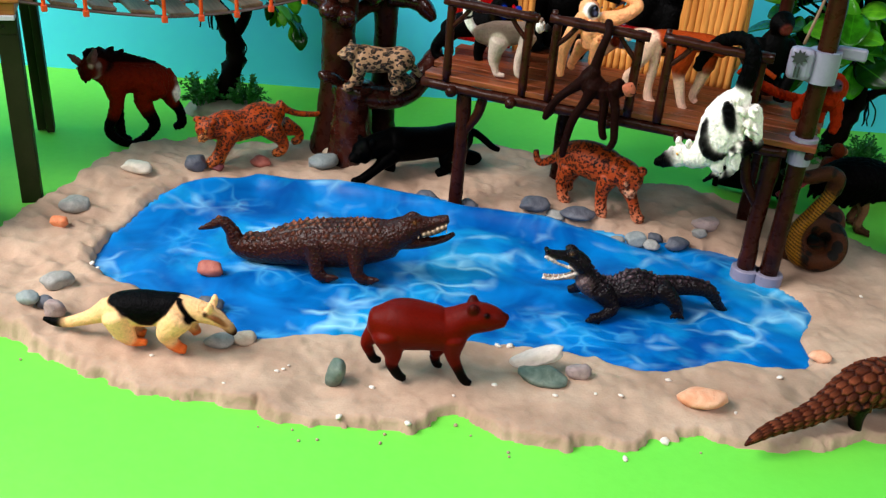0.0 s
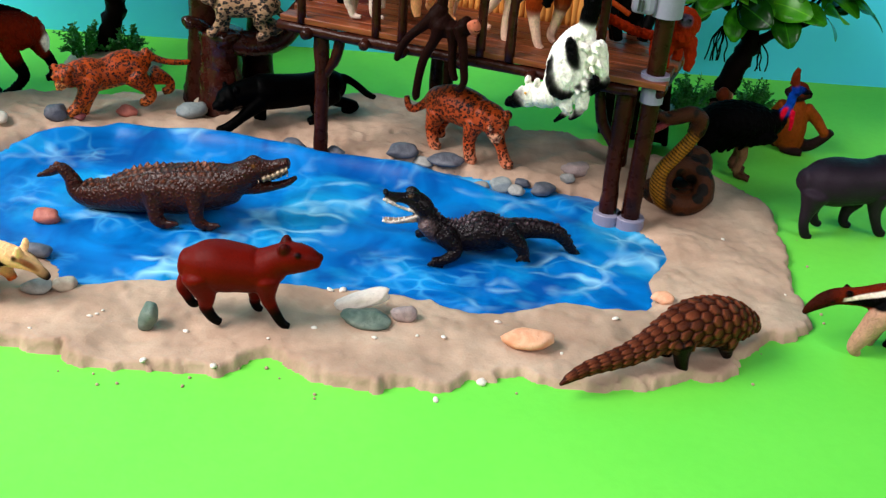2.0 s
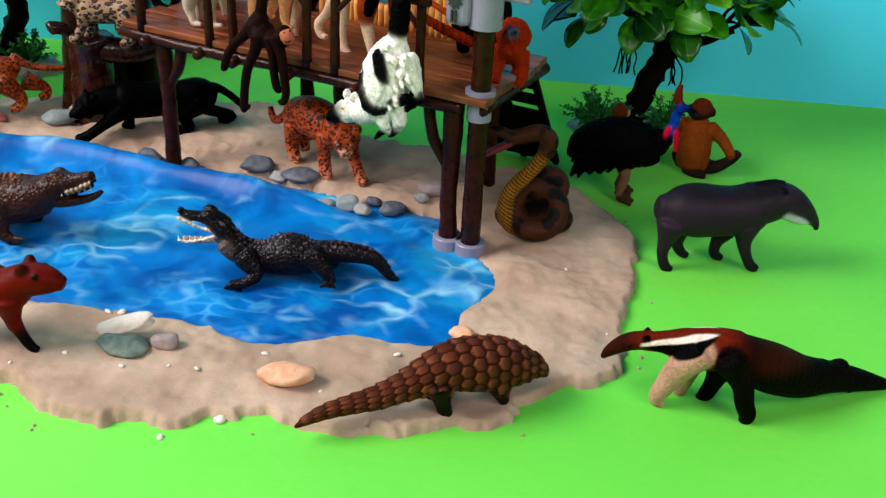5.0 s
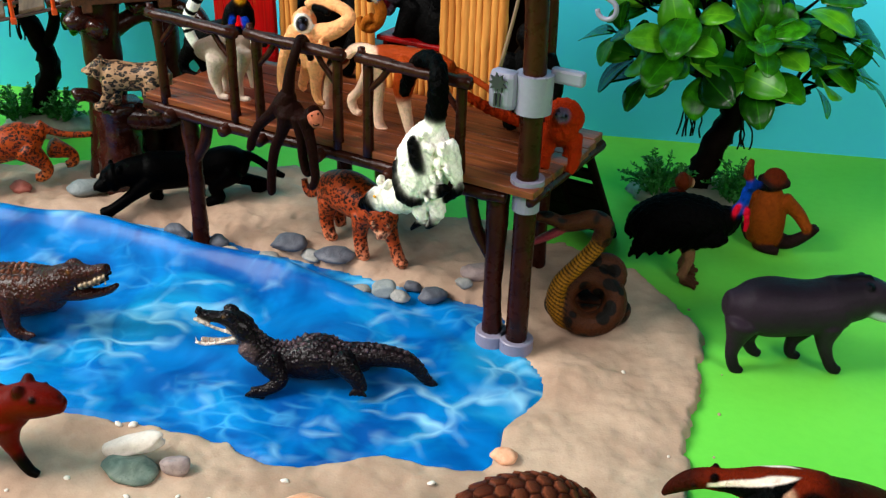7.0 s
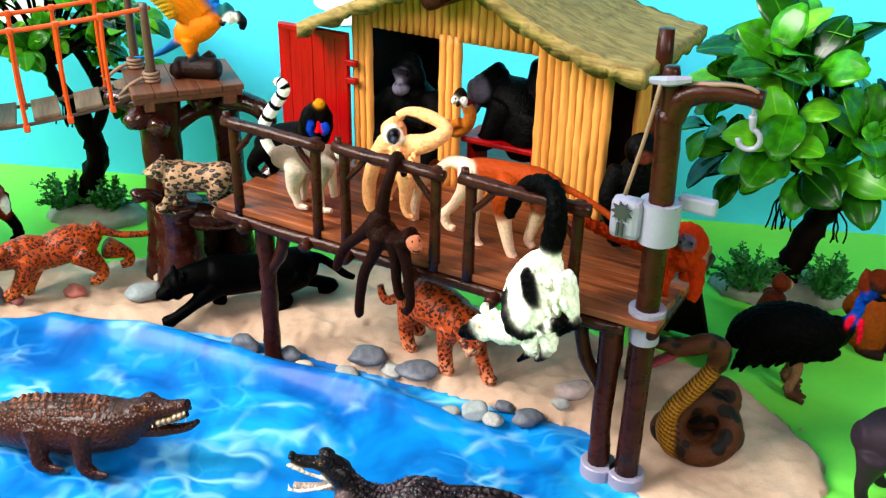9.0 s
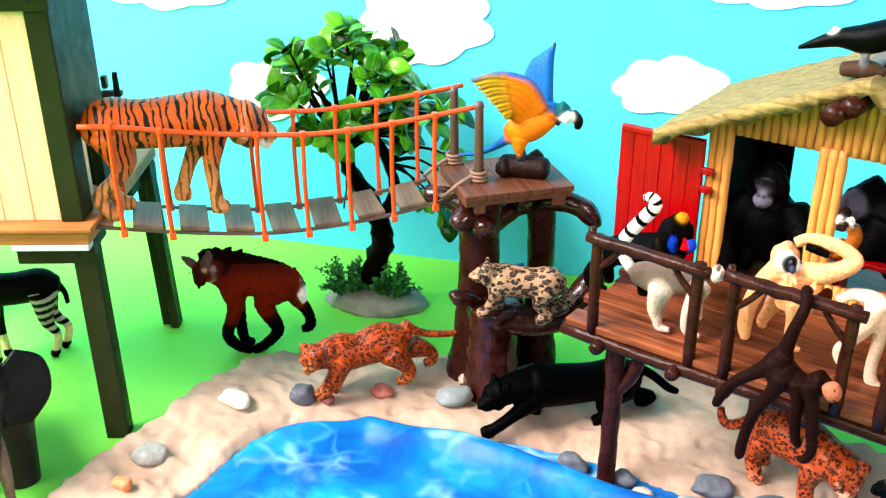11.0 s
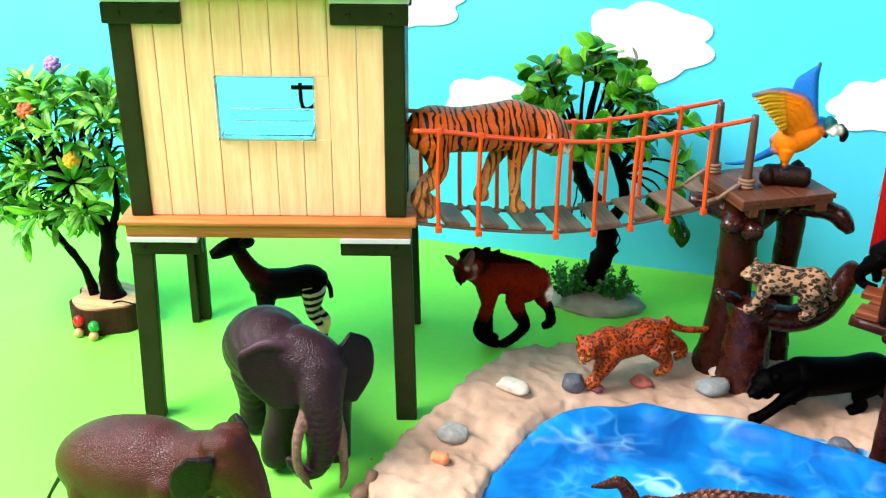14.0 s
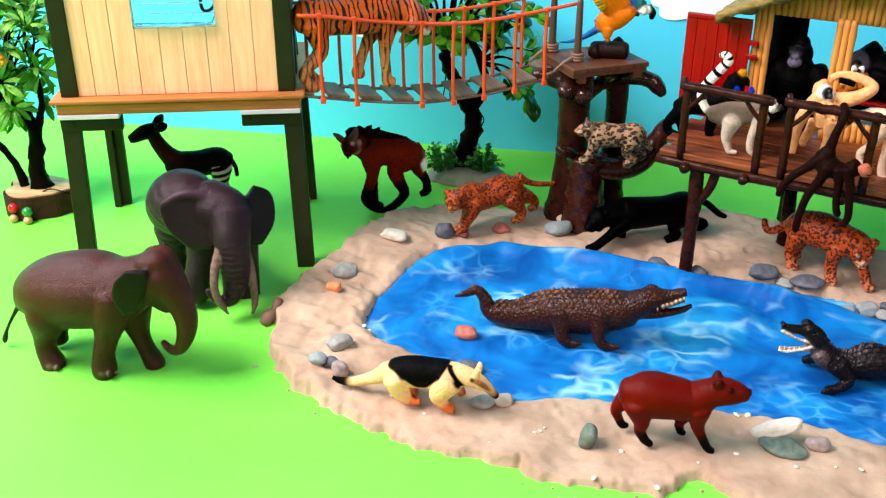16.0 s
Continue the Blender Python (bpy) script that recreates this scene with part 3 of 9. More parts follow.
# two main stems joined by an arch
tube(bm, [(-0.023, 0.0, -0.001, 0.0185), (-0.0215, -0.002, 0.02, 0.0155), (-0.0205, -0.003, 0.05, 0.013), (-0.0195, -0.003, 0.085, 0.0118), (-0.0195, -0.003, 0.108, 0.0122), (-0.018, -0.002, 0.1295, 0.0135)], 18, 5, knob=0.10)
tube(bm, [(0.022, 0.006, -0.001, 0.0135), (0.022, 0.006, 0.03, 0.0105), (0.022, 0.005, 0.07, 0.0084), (0.021, 0.004, 0.105, 0.0088), (0.018, 0.004, 0.1295, 0.012)], 16, 5, knob=0.12)
tube(bm, [(-0.018, -0.003, 0.104, 0.008), (-0.004, -0.001, 0.1105, 0.0058), (0.008, 0.003, 0.1145, 0.0062), (0.020, 0.005, 0.112, 0.008)], 12, 4, knob=0.15)
tube(bm, [(-0.004, 0.012, 0.0, 0.02), (0.0, 0.01, 0.02, 0.014), (0.004, 0.008, 0.05, 0.008)], 12, 4, knob=0.2)
part("trunk", bm, BARK, tower, smooth=True)
bm = bmesh.new()
tube(bm, [(-0.019, -0.024, -0.001, 0.0185), (-0.018, -0.024, 0.02, 0.0155), (-0.017, -0.023, 0.048, 0.0138), (-0.017, -0.023, 0.064, 0.0148), (-0.017, -0.023, 0.0662, 0.012)], 30, 6, knob=0.16)
part("stump", bm, BARK_LIGHT, tower, "glossy brown ribbed stump", smooth=True)
bm = bmesh.new()
tube(bm, [(-0.014, -0.026, 0.058, 0.0095), (0.004, -0.033, 0.0565, 0.0088), (0.022, -0.036, 0.061, 0.0085), (0.036, -0.034, 0.074, 0.008), (0.044, -0.031, 0.084, 0.0062), (0.048, -0.029, 0.087, 0.0035)], 14, 5, knob=0.08)
part("bough", bm, BARK_LIGHT, tower, smooth=True)
bm = bmesh.new()
box(bm, (-0.004, -0.018, 0.0745), (0.018, 0.012, 0.0016), 0.0006)
box(bm, (-0.004, -0.0125, 0.079), (0.018, 0.0014, 0.010), 0.0006)
part("tray", bm, plastic("blue_plastic", srgb(30, 96, 150), 0.4, 0.1), tower, "small blue plastic tray")
for pts in ([(-0.026, -0.018, 0.066, 0.0045), (-0.034, -0.021, 0.0715, 0.0042), (-0.040, -0.0225, 0.0725, 0.0046), (-0.042, -0.023, 0.072, 0.003)],
            [(-0.022, -0.006, 0.112, 0.0085), (-0.030, -0.012, 0.117, 0.008), (-0.036, -0.016, 0.1165, 0.006), (-0.039, -0.018, 0.115, 0.0035)],
            [(-0.024, 0.004, 0.116, 0.007), (-0.036, 0.012, 0.1205, 0.0065), (-0.046, 0.018, 0.1215, 0.005)],
            [(-0.02, -0.012, 0.108, 0.006), (-0.022, -0.02, 0.113, 0.0068), (-0.024, -0.025, 0.112, 0.005)],
            [(0.018, -0.004, 0.119, 0.006), (0.027, -0.012, 0.1205, 0.0064), (0.036, -0.018, 0.118, 0.0062), (0.042, -0.022, 0.1115, 0.005), (0.0445, -0.0235, 0.107, 0.003)],
            [(0.014, 0.004, 0.118, 0.007), (0.006, -0.006, 0.122, 0.0062), (0.0, -0.01, 0.121, 0.005)]):
    bm = bmesh.new()
    tube(bm, pts, 12, 5, knob=0.14)
    part("bough_knot", bm, BARK_LIGHT, tower, smooth=True)

# ---- lodge on a plank deck ----
DECK = pose(-0.007, 0.615, 0, 0, 0, -20.74)
lodge = thing("toy_lodge", DECK, "toy jungle lodge, thatched bamboo hut on a brown deck", "toy house")
DZ = 0.0955
for k in range(7):
    bm = bmesh.new()
    yy = 0.006 + k * 0.0126
    left_end = 0.0 + 0.004 * math.sin(k * 2.3)
    right_end = 0.2415 + 0.0016 * math.sin(k * 5.1)
    box(bm, ((left_end + right_end) / 2, yy, DZ), (right_end - left_end, 0.0122, 0.004), 0.0006)
    part("deck_plank", bm, DECK_WOOD, lodge)
bm = bmesh.new()
box(bm, (0.105, 0.125, DZ - 0.0005), (0.15, 0.075, 0.0035), 0.0006)
part("house_floor", bm, DECK_WOOD, lodge)
bm = bmesh.new()
tube(bm, [(-0.002, 0.002, 0.0905, 0.0032), (0.05, 0.001, 0.0895, 0.0036), (0.12, 0.002, 0.09, 0.0034), (0.2, 0.002, 0.0895, 0.0035), (0.226, 0.003, 0.09, 0.003)], 9, 5, knob=0.25)
part("front_beam", bm, BARK, lodge, smooth=True)
for x in (0.02, 0.06, 0.085, 0.122, 0.165):
    bm = bmesh.new()
    tube(bm, [(x, 0.01, 0.0895, 0.003), (x, -0.002, 0.089, 0.0034), (x, -0.006, 0.0885, 0.003)], 8, 3, knob=0.35)
    part("joist", bm, BARK, lodge, smooth=True)
bm = bmesh.new()
tube(bm, [(0.238, 0.004, 0.0905, 0.003), (0.238, 0.045, 0.09, 0.0032), (0.24, 0.088, 0.0905, 0.003)], 8, 4, knob=0.25)
part("side_beam", bm, BARK, lodge, smooth=True)
# legs below the deck
for pts, twig in (([(0.0265, 0.005, -0.001, 0.0052), (0.0265, 0.005, 0.03, 0.0046), (0.027, 0.005, 0.06, 0.0046), (0.026, 0.005, 0.092, 0.0052)],
                   [(0.027, 0.005, 0.06, 0.0036), (0.036, 0.006, 0.074, 0.0034), (0.039, 0.006, 0.09, 0.0034)]),
                  ([(0.2195, 0.010, 0.006, 0.0052), (0.2185, 0.010, 0.045, 0.0048), (0.219, 0.010, 0.092, 0.0062)],
                   [(0.2185, 0.010, 0.05, 0.0036), (0.2075, 0.010, 0.066, 0.0032), (0.203, 0.010, 0.09, 0.0034)]),
                  ([(0.06, 0.15, 0, 0.0052), (0.06, 0.15, 0.05, 0.0046), (0.06, 0.15, 0.094, 0.005)], None),
                  ([(0.075, 0.085, 0, 0.0052), (0.075, 0.085, 0.05, 0.0046), (0.075, 0.085, 0.094, 0.005)], None),
                  ([(0.21, 0.085, 0, 0.0052), (0.21, 0.085, 0.05, 0.0046), (0.21, 0.085, 0.094, 0.005)], None)):
    bm = bmesh.new()
    tube(bm, pts, 10, 5, knob=0.2)
    if twig:
        tube(bm, twig, 8, 4, knob=0.2)
    part("leg", bm, BARK, lodge, smooth=True)
# mast of the lift, its foot, collar, arm, hook
bm = bmesh.new()
tube(bm, [(0.2335, 0.010, 0.006, 0.0056), (0.2335, 0.010, 0.1, 0.0054), (0.2335, 0.009, 0.16, 0.0053), (0.232, 0.009, 0.19, 0.0054)], 12, 5, knob=0.1)
mast = part("mast", bm, BARK, lodge, smooth=True)
bm = bmesh.new()
tube(bm, [(0.2325, 0.009, 0.185, 0.0052), (0.238, 0.009, 0.196, 0.0048), (0.252, 0.009, 0.2005, 0.004), (0.267, 0.009, 0.2, 0.0036)], 10, 5, knob=0.15)
tube(bm, [(0.2325, 0.009, 0.185, 0.005), (0.2315, 0.009, 0.2, 0.0042), (0.231, 0.009, 0.207, 0.003)], 10, 4, knob=0.15)
part("arm", bm, BARK, mast, smooth=True)
bm = bmesh.new()
tube(bm, [(0.264, 0.009, 0.198, 0.0008), (0.264, 0.009, 0.1925, 0.0008)], 6, 2)
hk = [(0.264 + 0.0042 * math.sin(a), 0.009, 0.184 + 0.0042 * math.cos(a), 0.0011) for a in np.linspace(0.2, 4.6, 9)]
tube(bm, [(0.264, 0.009, 0.1935, 0.0017), (0.2645, 0.009, 0.1895, 0.0013)] + hk, 7, 3)
part("hook", bm, GREY_PLASTIC, mast, "pale grey plastic hook", smooth=True)
bm = bmesh.new()
tube(bm, [(0.236, 0.009, 0.2005, 0.0016), (0.255, 0.006, 0.2045, 0.0009), (0.264, 0.007, 0.2035, 0.0009), (0.265, 0.009, 0.199, 0.0009)], 6, 4)
tube(bm, [(0.229, 0.004, 0.2015, 0.0009), (0.226, 0.002, 0.18, 0.0008), (0.221, 0.0, 0.154, 0.0009)], 6, 4)
part("cord", bm, ROPE, mast, smooth=True)
bm = bmesh.new()
tube(bm, [(0.224, 0.008, 0.2005, 0.0016), (0.232, 0.004, 0.2025, 0.0022), (0.24, 0.006, 0.204, 0.0014)], 7, 3)
part("pulley_clip", bm, GREY_PLASTIC, mast, "grey plastic clip")
bm = bmesh.new()
for cxx in (0.2195, 0.2335):
    prism(bm, [(cxx + 0.0088 * math.cos(a), 0.0105 + 0.0088 * math.sin(a)) for a in np.linspace(0, 2 * math.pi, 22)[:-1]], 0.0015, 0.0095)
bmesh.ops.bevel(bm, geom=list(bm.edges), offset=0.0006, segments=1, affect="EDGES")
part("foot", bm, GREY_PLASTIC, lodge, "pale grey double socket")
bm = bmesh.new()
prism(bm, [(0.2335 + 0.0082 * math.cos(a), 0.010 + 0.0082 * math.sin(a)) for a in np.linspace(0, 2 * math.pi, 22)[:-1]], 0.097, 0.0996)
prism(bm, [(0.2335 + 0.0066 * math.cos(a), 0.010 + 0.0066 * math.sin(a)) for a in np.linspace(0, 2 * math.pi, 22)[:-1]], 0.083, 0.0935)
part("collar", bm, GREY_PLASTIC, lodge, "pale grey collar")
bm = bmesh.new()
prism(bm, [(0.2335 + 0.0086 * math.cos(a), 0.010 + 0.0086 * math.sin(a)) for a in np.linspace(0, 2 * math.pi, 60)[:-1]], 0.1325, 0.1505)
box(bm, (0.2215, 0.004, 0.1425), (0.0135, 0.008, 0.0185), 0.003)
box(bm, (0.247, 0.016, 0.1495), (0.016, 0.005, 0.007), 0.0014)
winch = part("winch", bm, GREY_PLASTIC, mast, "grey plastic winch sleeve")
bm = bmesh.new()
star = [(0.2205 + (0.0048 if k % 2 else 0.0027) * math.cos(math.pi * k / 9), 0.1465 + (0.0048 if k % 2 else 0.0027) * math.sin(math.pi * k / 9)) for k in range(18)]
prism(bm, star, 0, 0.0008, Matrix.Translation((0, -0.0004, 0)) @ Matrix.Rotation(radians(90), 4, "X"))
for dx in (-0.001, 0.001):
    box(bm, (0.2205 + dx, -0.0008, 0.1385), (0.0009, 0.0012, 0.006))
part("emblem", bm, plastic("dark_print", srgb(40, 40, 44), 0.5, 0.1), winch, "dark printed flower mark")
# railing
for a, b in ((0.0145, 0.065), (0.082, 0.132), (0.150, 0.2015)):
    for x in (a, b):
        bm = bmesh.new()
        tube(bm, [(x, 0.001, 0.094, 0.0030), (x, 0.001, 0.12, 0.0027), (x + 0.0004, 0.001, 0.146, 0.0028)], 8, 3, knob=0.2)
        s = 1 if x == a else -1
        tube(bm, [(x, 0.001, 0.128, 0.0018), (x + s * 0.008, 0.001, 0.136, 0.0016), (x + s * 0.013, 0.001, 0.143, 0.0016)], 6, 3, knob=0.2)
        part("rail_post", bm, BARK, lodge, smooth=True)
    bm = bmesh.new()
    tube(bm, [(a - 0.004, -0.0015, 0.145, 0.0029), ((a + b) / 2, -0.001, 0.144, 0.0031), (b + 0.006, -0.0015, 0.1435, 0.0029)], 8, 5, knob=0.4)
    tube(bm, [(a - 0.002, -0.001, 0.144, 0.0022), (a - 0.002, -0.001, 0.15, 0.0018)], 6, 2, knob=0.4)
    part("rail", bm, BARK, lodge, smooth=True)
# house front: bamboo frame with a doorway and a window
FD, GZ = 0.084, 0.178
bm = bmesh.new()


def pole(b, x, y, z0, z1, r, seed):
    pts = [(x + 0.0002 * math.sin(seed + 3 * q), y, z0 + (z1 - z0) * q, r * (1.0 if (k + int(seed)) % 5 else 1.14)) for k, q in enumerate(np.linspace(0, 1, max(4, int((z1 - z0) / 0.0048))))]
    tube(b, pts, 8, 1)


def roof_z(x):
    q = (0.108 - x) / 0.099 if x < 0.108 else (x - 0.108) / 0.096
    return 0.2215 - 0.038 * q - 0.0035 * q * q if x < 0.108 else 0.2215 - 0.066 * q + 0.030 * q * q


def gable_z(x):
    return roof_z(x) - 0.0045


for k in range(3):
    bm = bmesh.new()
    pole(bm, 0.0335 + k * 0.0042, FD, DZ + 0.001, gable_z(0.0335 + k * 0.0042), 0.0023, k)
    part("bamboo_pole", bm, BAMBOO, lodge, smooth=True)
for k in range(3):
    bm = bmesh.new()
    pole(bm, 0.0885 + k * 0.0042, FD, DZ + 0.001, 0.181, 0.0023, k + 9)
    part("bamboo_pole", bm, BAMBOO, lodge, smooth=True)
for k in range(9):
    bm = bmesh.new()
    pole(bm, 0.1455 + k * 0.0043, FD, DZ + 0.001, gable_z(0.1455 + k * 0.0043), 0.0026 if k % 3 else 0.0031, k + 17)
    part("bamboo_pole", bm, BAMBOO, lodge, smooth=True)
for k in range(10):
    bm = bmesh.new()
    pole(bm, 0.101 + k * 0.0043, FD, DZ + 0.001, 0.111, 0.0022, k + 30)
    part("bamboo_pole", bm, BAMBOO, lodge, smooth=True)
for k in range(35):
    x = 0.0335 + k * 0.0043
    bm = bmesh.new()
    pole(bm, x, FD + 0.0006, 0.1785, gable_z(x), 0.0022, k + 50)
    part("bamboo_pole", bm, BAMBOO, lodge, smooth=True)
for x in (0.0335, 0.179):
    for k in range(4):
        bm = bmesh.new()
        pole(bm, x, 0.152 - k * 0.0043, DZ + 0.001, GZ, 0.0023, k)
        part("bamboo_pole", bm, BAMBOO, lodge, smooth=True)
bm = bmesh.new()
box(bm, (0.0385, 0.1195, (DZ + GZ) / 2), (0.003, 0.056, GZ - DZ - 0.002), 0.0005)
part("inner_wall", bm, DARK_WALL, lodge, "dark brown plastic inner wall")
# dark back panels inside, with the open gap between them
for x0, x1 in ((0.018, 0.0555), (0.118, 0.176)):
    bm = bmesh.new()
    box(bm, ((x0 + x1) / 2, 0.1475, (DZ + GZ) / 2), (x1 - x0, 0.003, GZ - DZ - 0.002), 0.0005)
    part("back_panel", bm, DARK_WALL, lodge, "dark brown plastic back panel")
# red door folded back, with battens and hinges
bm = bmesh.new()
box(bm, (0.0077, FD - 0.0032, 0.1365), (0.0465, 0.0016, 0.0746), 0.0003)
door = part("door", bm, RED, lodge, "red plank door standing open")
for k in range(6):
    bm = bmesh.new()
    box(bm, (-0.0118 + k * 0.0078, FD - 0.0048 + 0.0002 * math.sin(k * 2.3), 0.1365), (0.0077, 0.0018, 0.075), 0.0004)
    part("board", bm, RED, door)
for zz, hh in ((0.102, 0.003), (0.1722, 0.003)):
    bm = bmesh.new()
    box(bm, (0.0078, FD - 0.0058, zz), (0.046, 0.0014, hh), 0.0004)
    part("batten", bm, RED, door)
for zz in (0.148, 0.158):
    bm = bmesh.new()
    box(bm, (0.0335, FD - 0.0055, zz), (0.008, 0.003, 0.0035), 0.0006)
    part("hinge", bm, RED, door)
bm = bmesh.new()
box(bm, (-0.0158, FD - 0.0045, 0.1405), (0.0012, 0.0036, 0.008), 0.0003)
part("latch", bm, GREY_PLASTIC, door)
# thatched roof
bm = bmesh.new()
nx, ny = 46, 26
for side, x_eave in ((-1, 0.009), (1, 0.204)):
    grid = [[], []]
    for j in range(ny + 1):
        for lay in (0, 1):
            row = []
            for i in range(nx + 1):
                q, v = i / nx, j / ny
                x = 0.108 + (x_eave - 0.108) * q
                zz = roof_z(x) - (0.005 if lay == 0 else 0)
                y = 0.062 + 0.099 * v
                wob = noise.noise(Vector((x * 220, y * 220, lay * 9)))
                if lay == 0 and j < 2:
                    zz -= (0.0035, 0.0015)[j] * (0.35 + abs(math.sin(q * 15)) + 0.8 * wob)
                if j == 0:
                    y += 0.002 * abs(math.sin(q * 15)) + 0.002 * wob
                if i == nx:
                    zz -= 0.003 * abs(math.sin(v * 16)) + 0.0015 * wob
                row.append(bm.verts.new((x, y, zz + 0.0012 * wob)))
            grid[lay].append(row)
    for lay in (0, 1):
        for j in range(ny):
            for i in range(nx):
                bm.faces.new((grid[lay][j][i], grid[lay][j][i + 1], grid[lay][j + 1][i + 1], grid[lay][j + 1][i]))
    for i in range(nx):
        bm.faces.new((grid[0][0][i], grid[0][0][i + 1], grid[1][0][i + 1], grid[1][0][i]))
        bm.faces.new((grid[0][ny][i], grid[0][ny][i + 1], grid[1][ny][i + 1], grid[1][ny][i]))
    for j in range(ny):
        bm.faces.new((grid[0][j][nx], grid[0][j + 1][nx], grid[1][j + 1][nx], grid[1][j][nx]))
part("roof", bm, THATCH, lodge, "khaki thatch roof with ragged scalloped edge", smooth=True)
for k, dx in enumerate((-0.006, 0.006)):
    bm = bmesh.new()
    box(bm, (0, 0, 0), (0.011, 0.088, 0.002), 0.0006)
    part("ridge_board", bm, PLANK_GREY, lodge, "weathered grey ridge board", m=pose(0.108 + dx, 0.124, 0.2218, 0, 20 if dx > 0 else -20, 0))
bm = bmesh.new()
tube(bm, [(0.102, 0.058, 0.2085, 0.0046), (0.104, 0.075, 0.2085, 0.0048), (0.105, 0.1, 0.2085, 0.0048)], 12, 3, knob=0.1)
tube(bm, [(0.0955, 0.056, 0.2048, 0.005), (0.097, 0.08, 0.2045, 0.005)], 12, 3, knob=0.1)
part("ridge_beam", bm, BARK, lodge, smooth=True)
# pierced ramp from the deck's far end to the ground
RAMP = pose(0.206, 0.087, 0.093, -52.5)
bm = bmesh.new()
for x in (-0.0238, 0.0, 0.0238):
    box(bm, (x, 0.058, 0.0), (0.0045, 0.116, 0.0042), 0.0012)
ladder = part("ladder", bm, DARK_WALL, lodge, "dark brown pierced ramp", m=RAMP)
for y0, y1 in ((0.0, 0.011), (0.019, 0.029), (0.037, 0.047), (0.055, 0.07), (0.0705, 0.085), (0.0855, 0.1), (0.1005, 0.1145)):
    bm = bmesh.new()
    box(bm, (0, (y0 + y1) / 2, 0.0004), (0.046, y1 - y0, 0.0026), 0.0005)
    part("rung", bm, DARK_WALL, ladder)
bm = bmesh.new()
tube(bm, [(0.205, 0.088, 0.094, 0.0048), (0.205, 0.088, 0.15, 0.0042), (0.204, 0.088, 0.2, 0.0038)], 9, 4, knob=0.2)
part("back_post", bm, BARK, lodge, smooth=True)

# ---- pebbles on the shore ----
TONES = {"pale": ((214, 204, 186), (190, 180, 164)), "slate": ((70, 74, 84), (104, 106, 114)), "red": ((150, 78, 66), (178, 108, 92)),
         "blue": ((124, 134, 136), (156, 162, 158)), "tan": ((170, 152, 132), (196, 180, 158)), "grey": ((128, 128, 124), (164, 162, 154)),
         "orange": ((214, 116, 70), (226, 146, 102)), "mauve": ((138, 120, 118), (170, 150, 142)), "green": ((78, 94, 84), (122, 134, 120)),
         "white": ((226, 212, 200), (206, 190, 178)), "peach": ((216, 148, 110), (232, 184, 150)), "maroon": ((96, 40, 44), (128, 64, 62))}
WORDS = {"pale": "flat cream pebble", "slate": "dark slate pebble", "red": "reddish brown pebble", "blue": "blue-grey pebble", "tan": "tan pebble",
         "grey": "light grey pebble", "orange": "small orange pebble", "mauve": "mauve-grey pebble", "green": "grey-green pebble",
         "white": "smooth white pebble", "peach": "peach-coloured pebble", "maroon": "small maroon pebble"}


def pebble(x, y, w, h, tone, seed, lift=0.0, turn=None, where="on the sand"):
    """A rounded stone, w by h millimetres as seen."""
    rng = random.Random(seed)
    b = bmesh.new()
    bmesh.ops.create_icosphere(b, subdivisions=3, radius=0.5)
    deep = w * rng.uniform(0.62, 0.85)
    tall = min(h * 0.72, deep)
    w, deep = w * 0.93, deep * 0.93
    cuts = [(Vector((rng.uniform(-1, 1), rng.uniform(-1, 1), rng.uniform(-0.4, 1))).normalized(), rng.uniform(0.33, 0.43)) for _ in range(7)]
    shift = Vector((rng.uniform(0, 50), rng.uniform(0, 50), rng.uniform(0, 50)))
    for v in b.verts:
        p = v.co.copy()
        for way, far in cuts:
            over = p.dot(way) - far
            if over > 0:
                p -= way * over * 0.85
        k = 1 + 0.22 * noise.noise(p * 2.2 + shift) + 0.06 * noise.noise(p * 6 + shift)
        p = Vector((math.copysign(abs(p.x * 2) ** 0.85 / 2, p.x), math.copysign(abs(p.y * 2) ** 0.85 / 2, p.y), p.z))
        v.co = Vector((p.x * w, p.y * deep, p.z * tall)) * k * 0.001
    low = min(v.co.z for v in b.verts)
    base = max(ground_z(x, y), 0.004)
    a, c2 = TONES[tone]
    spin = rng.uniform(-25, 25) if turn is None else turn
    ob = part("pebble", b, PEBBLE(tone, srgb(*a), srgb(*c2)), smooth=True, m=pose(x, y, base - low * 0.82 + lift - 0.0006, 0, 0, spin))
    return tagged(ob, WORDS[tone] + " " + where, "pebble", "pebbles round the pond")


PEBBLES_WEST = [(-0.195, 0.612, 25, 12, "pale"), (-0.159, 0.627, 18, 16, "slate"), (-0.119, 0.650, 16, 12, "red"), (-0.076, 0.652, 26, 16, "blue"),
                (-0.071, 0.675, 16, 13, "tan"), (-0.217, 0.558, 22, 14, "grey"), (-0.218, 0.530, 13, 9, "orange"), (-0.195, 0.463, 18, 14, "grey"),
                (-0.202, 0.441, 12, 12, "blue"), (-0.194, 0.443, 10, 14, "slate"), (-0.186, 0.436, 13, 14, "mauve"), (-0.145, 0.630, 11, 7, "maroon")]
PEBBLES_EAST = [(-0.112, 0.462, 16, 12, "slate"), (-0.100, 0.426, 17, 11, "grey"), (-0.088, 0.431, 15, 9, "tan"),
                (0.065, 0.4135, 27, 11, "green"), (0.083, 0.418, 14, 11, "mauve"), (0.144, 0.404, 27, 13, "peach"), (0.219, 0.452, 14, 9, "peach")]
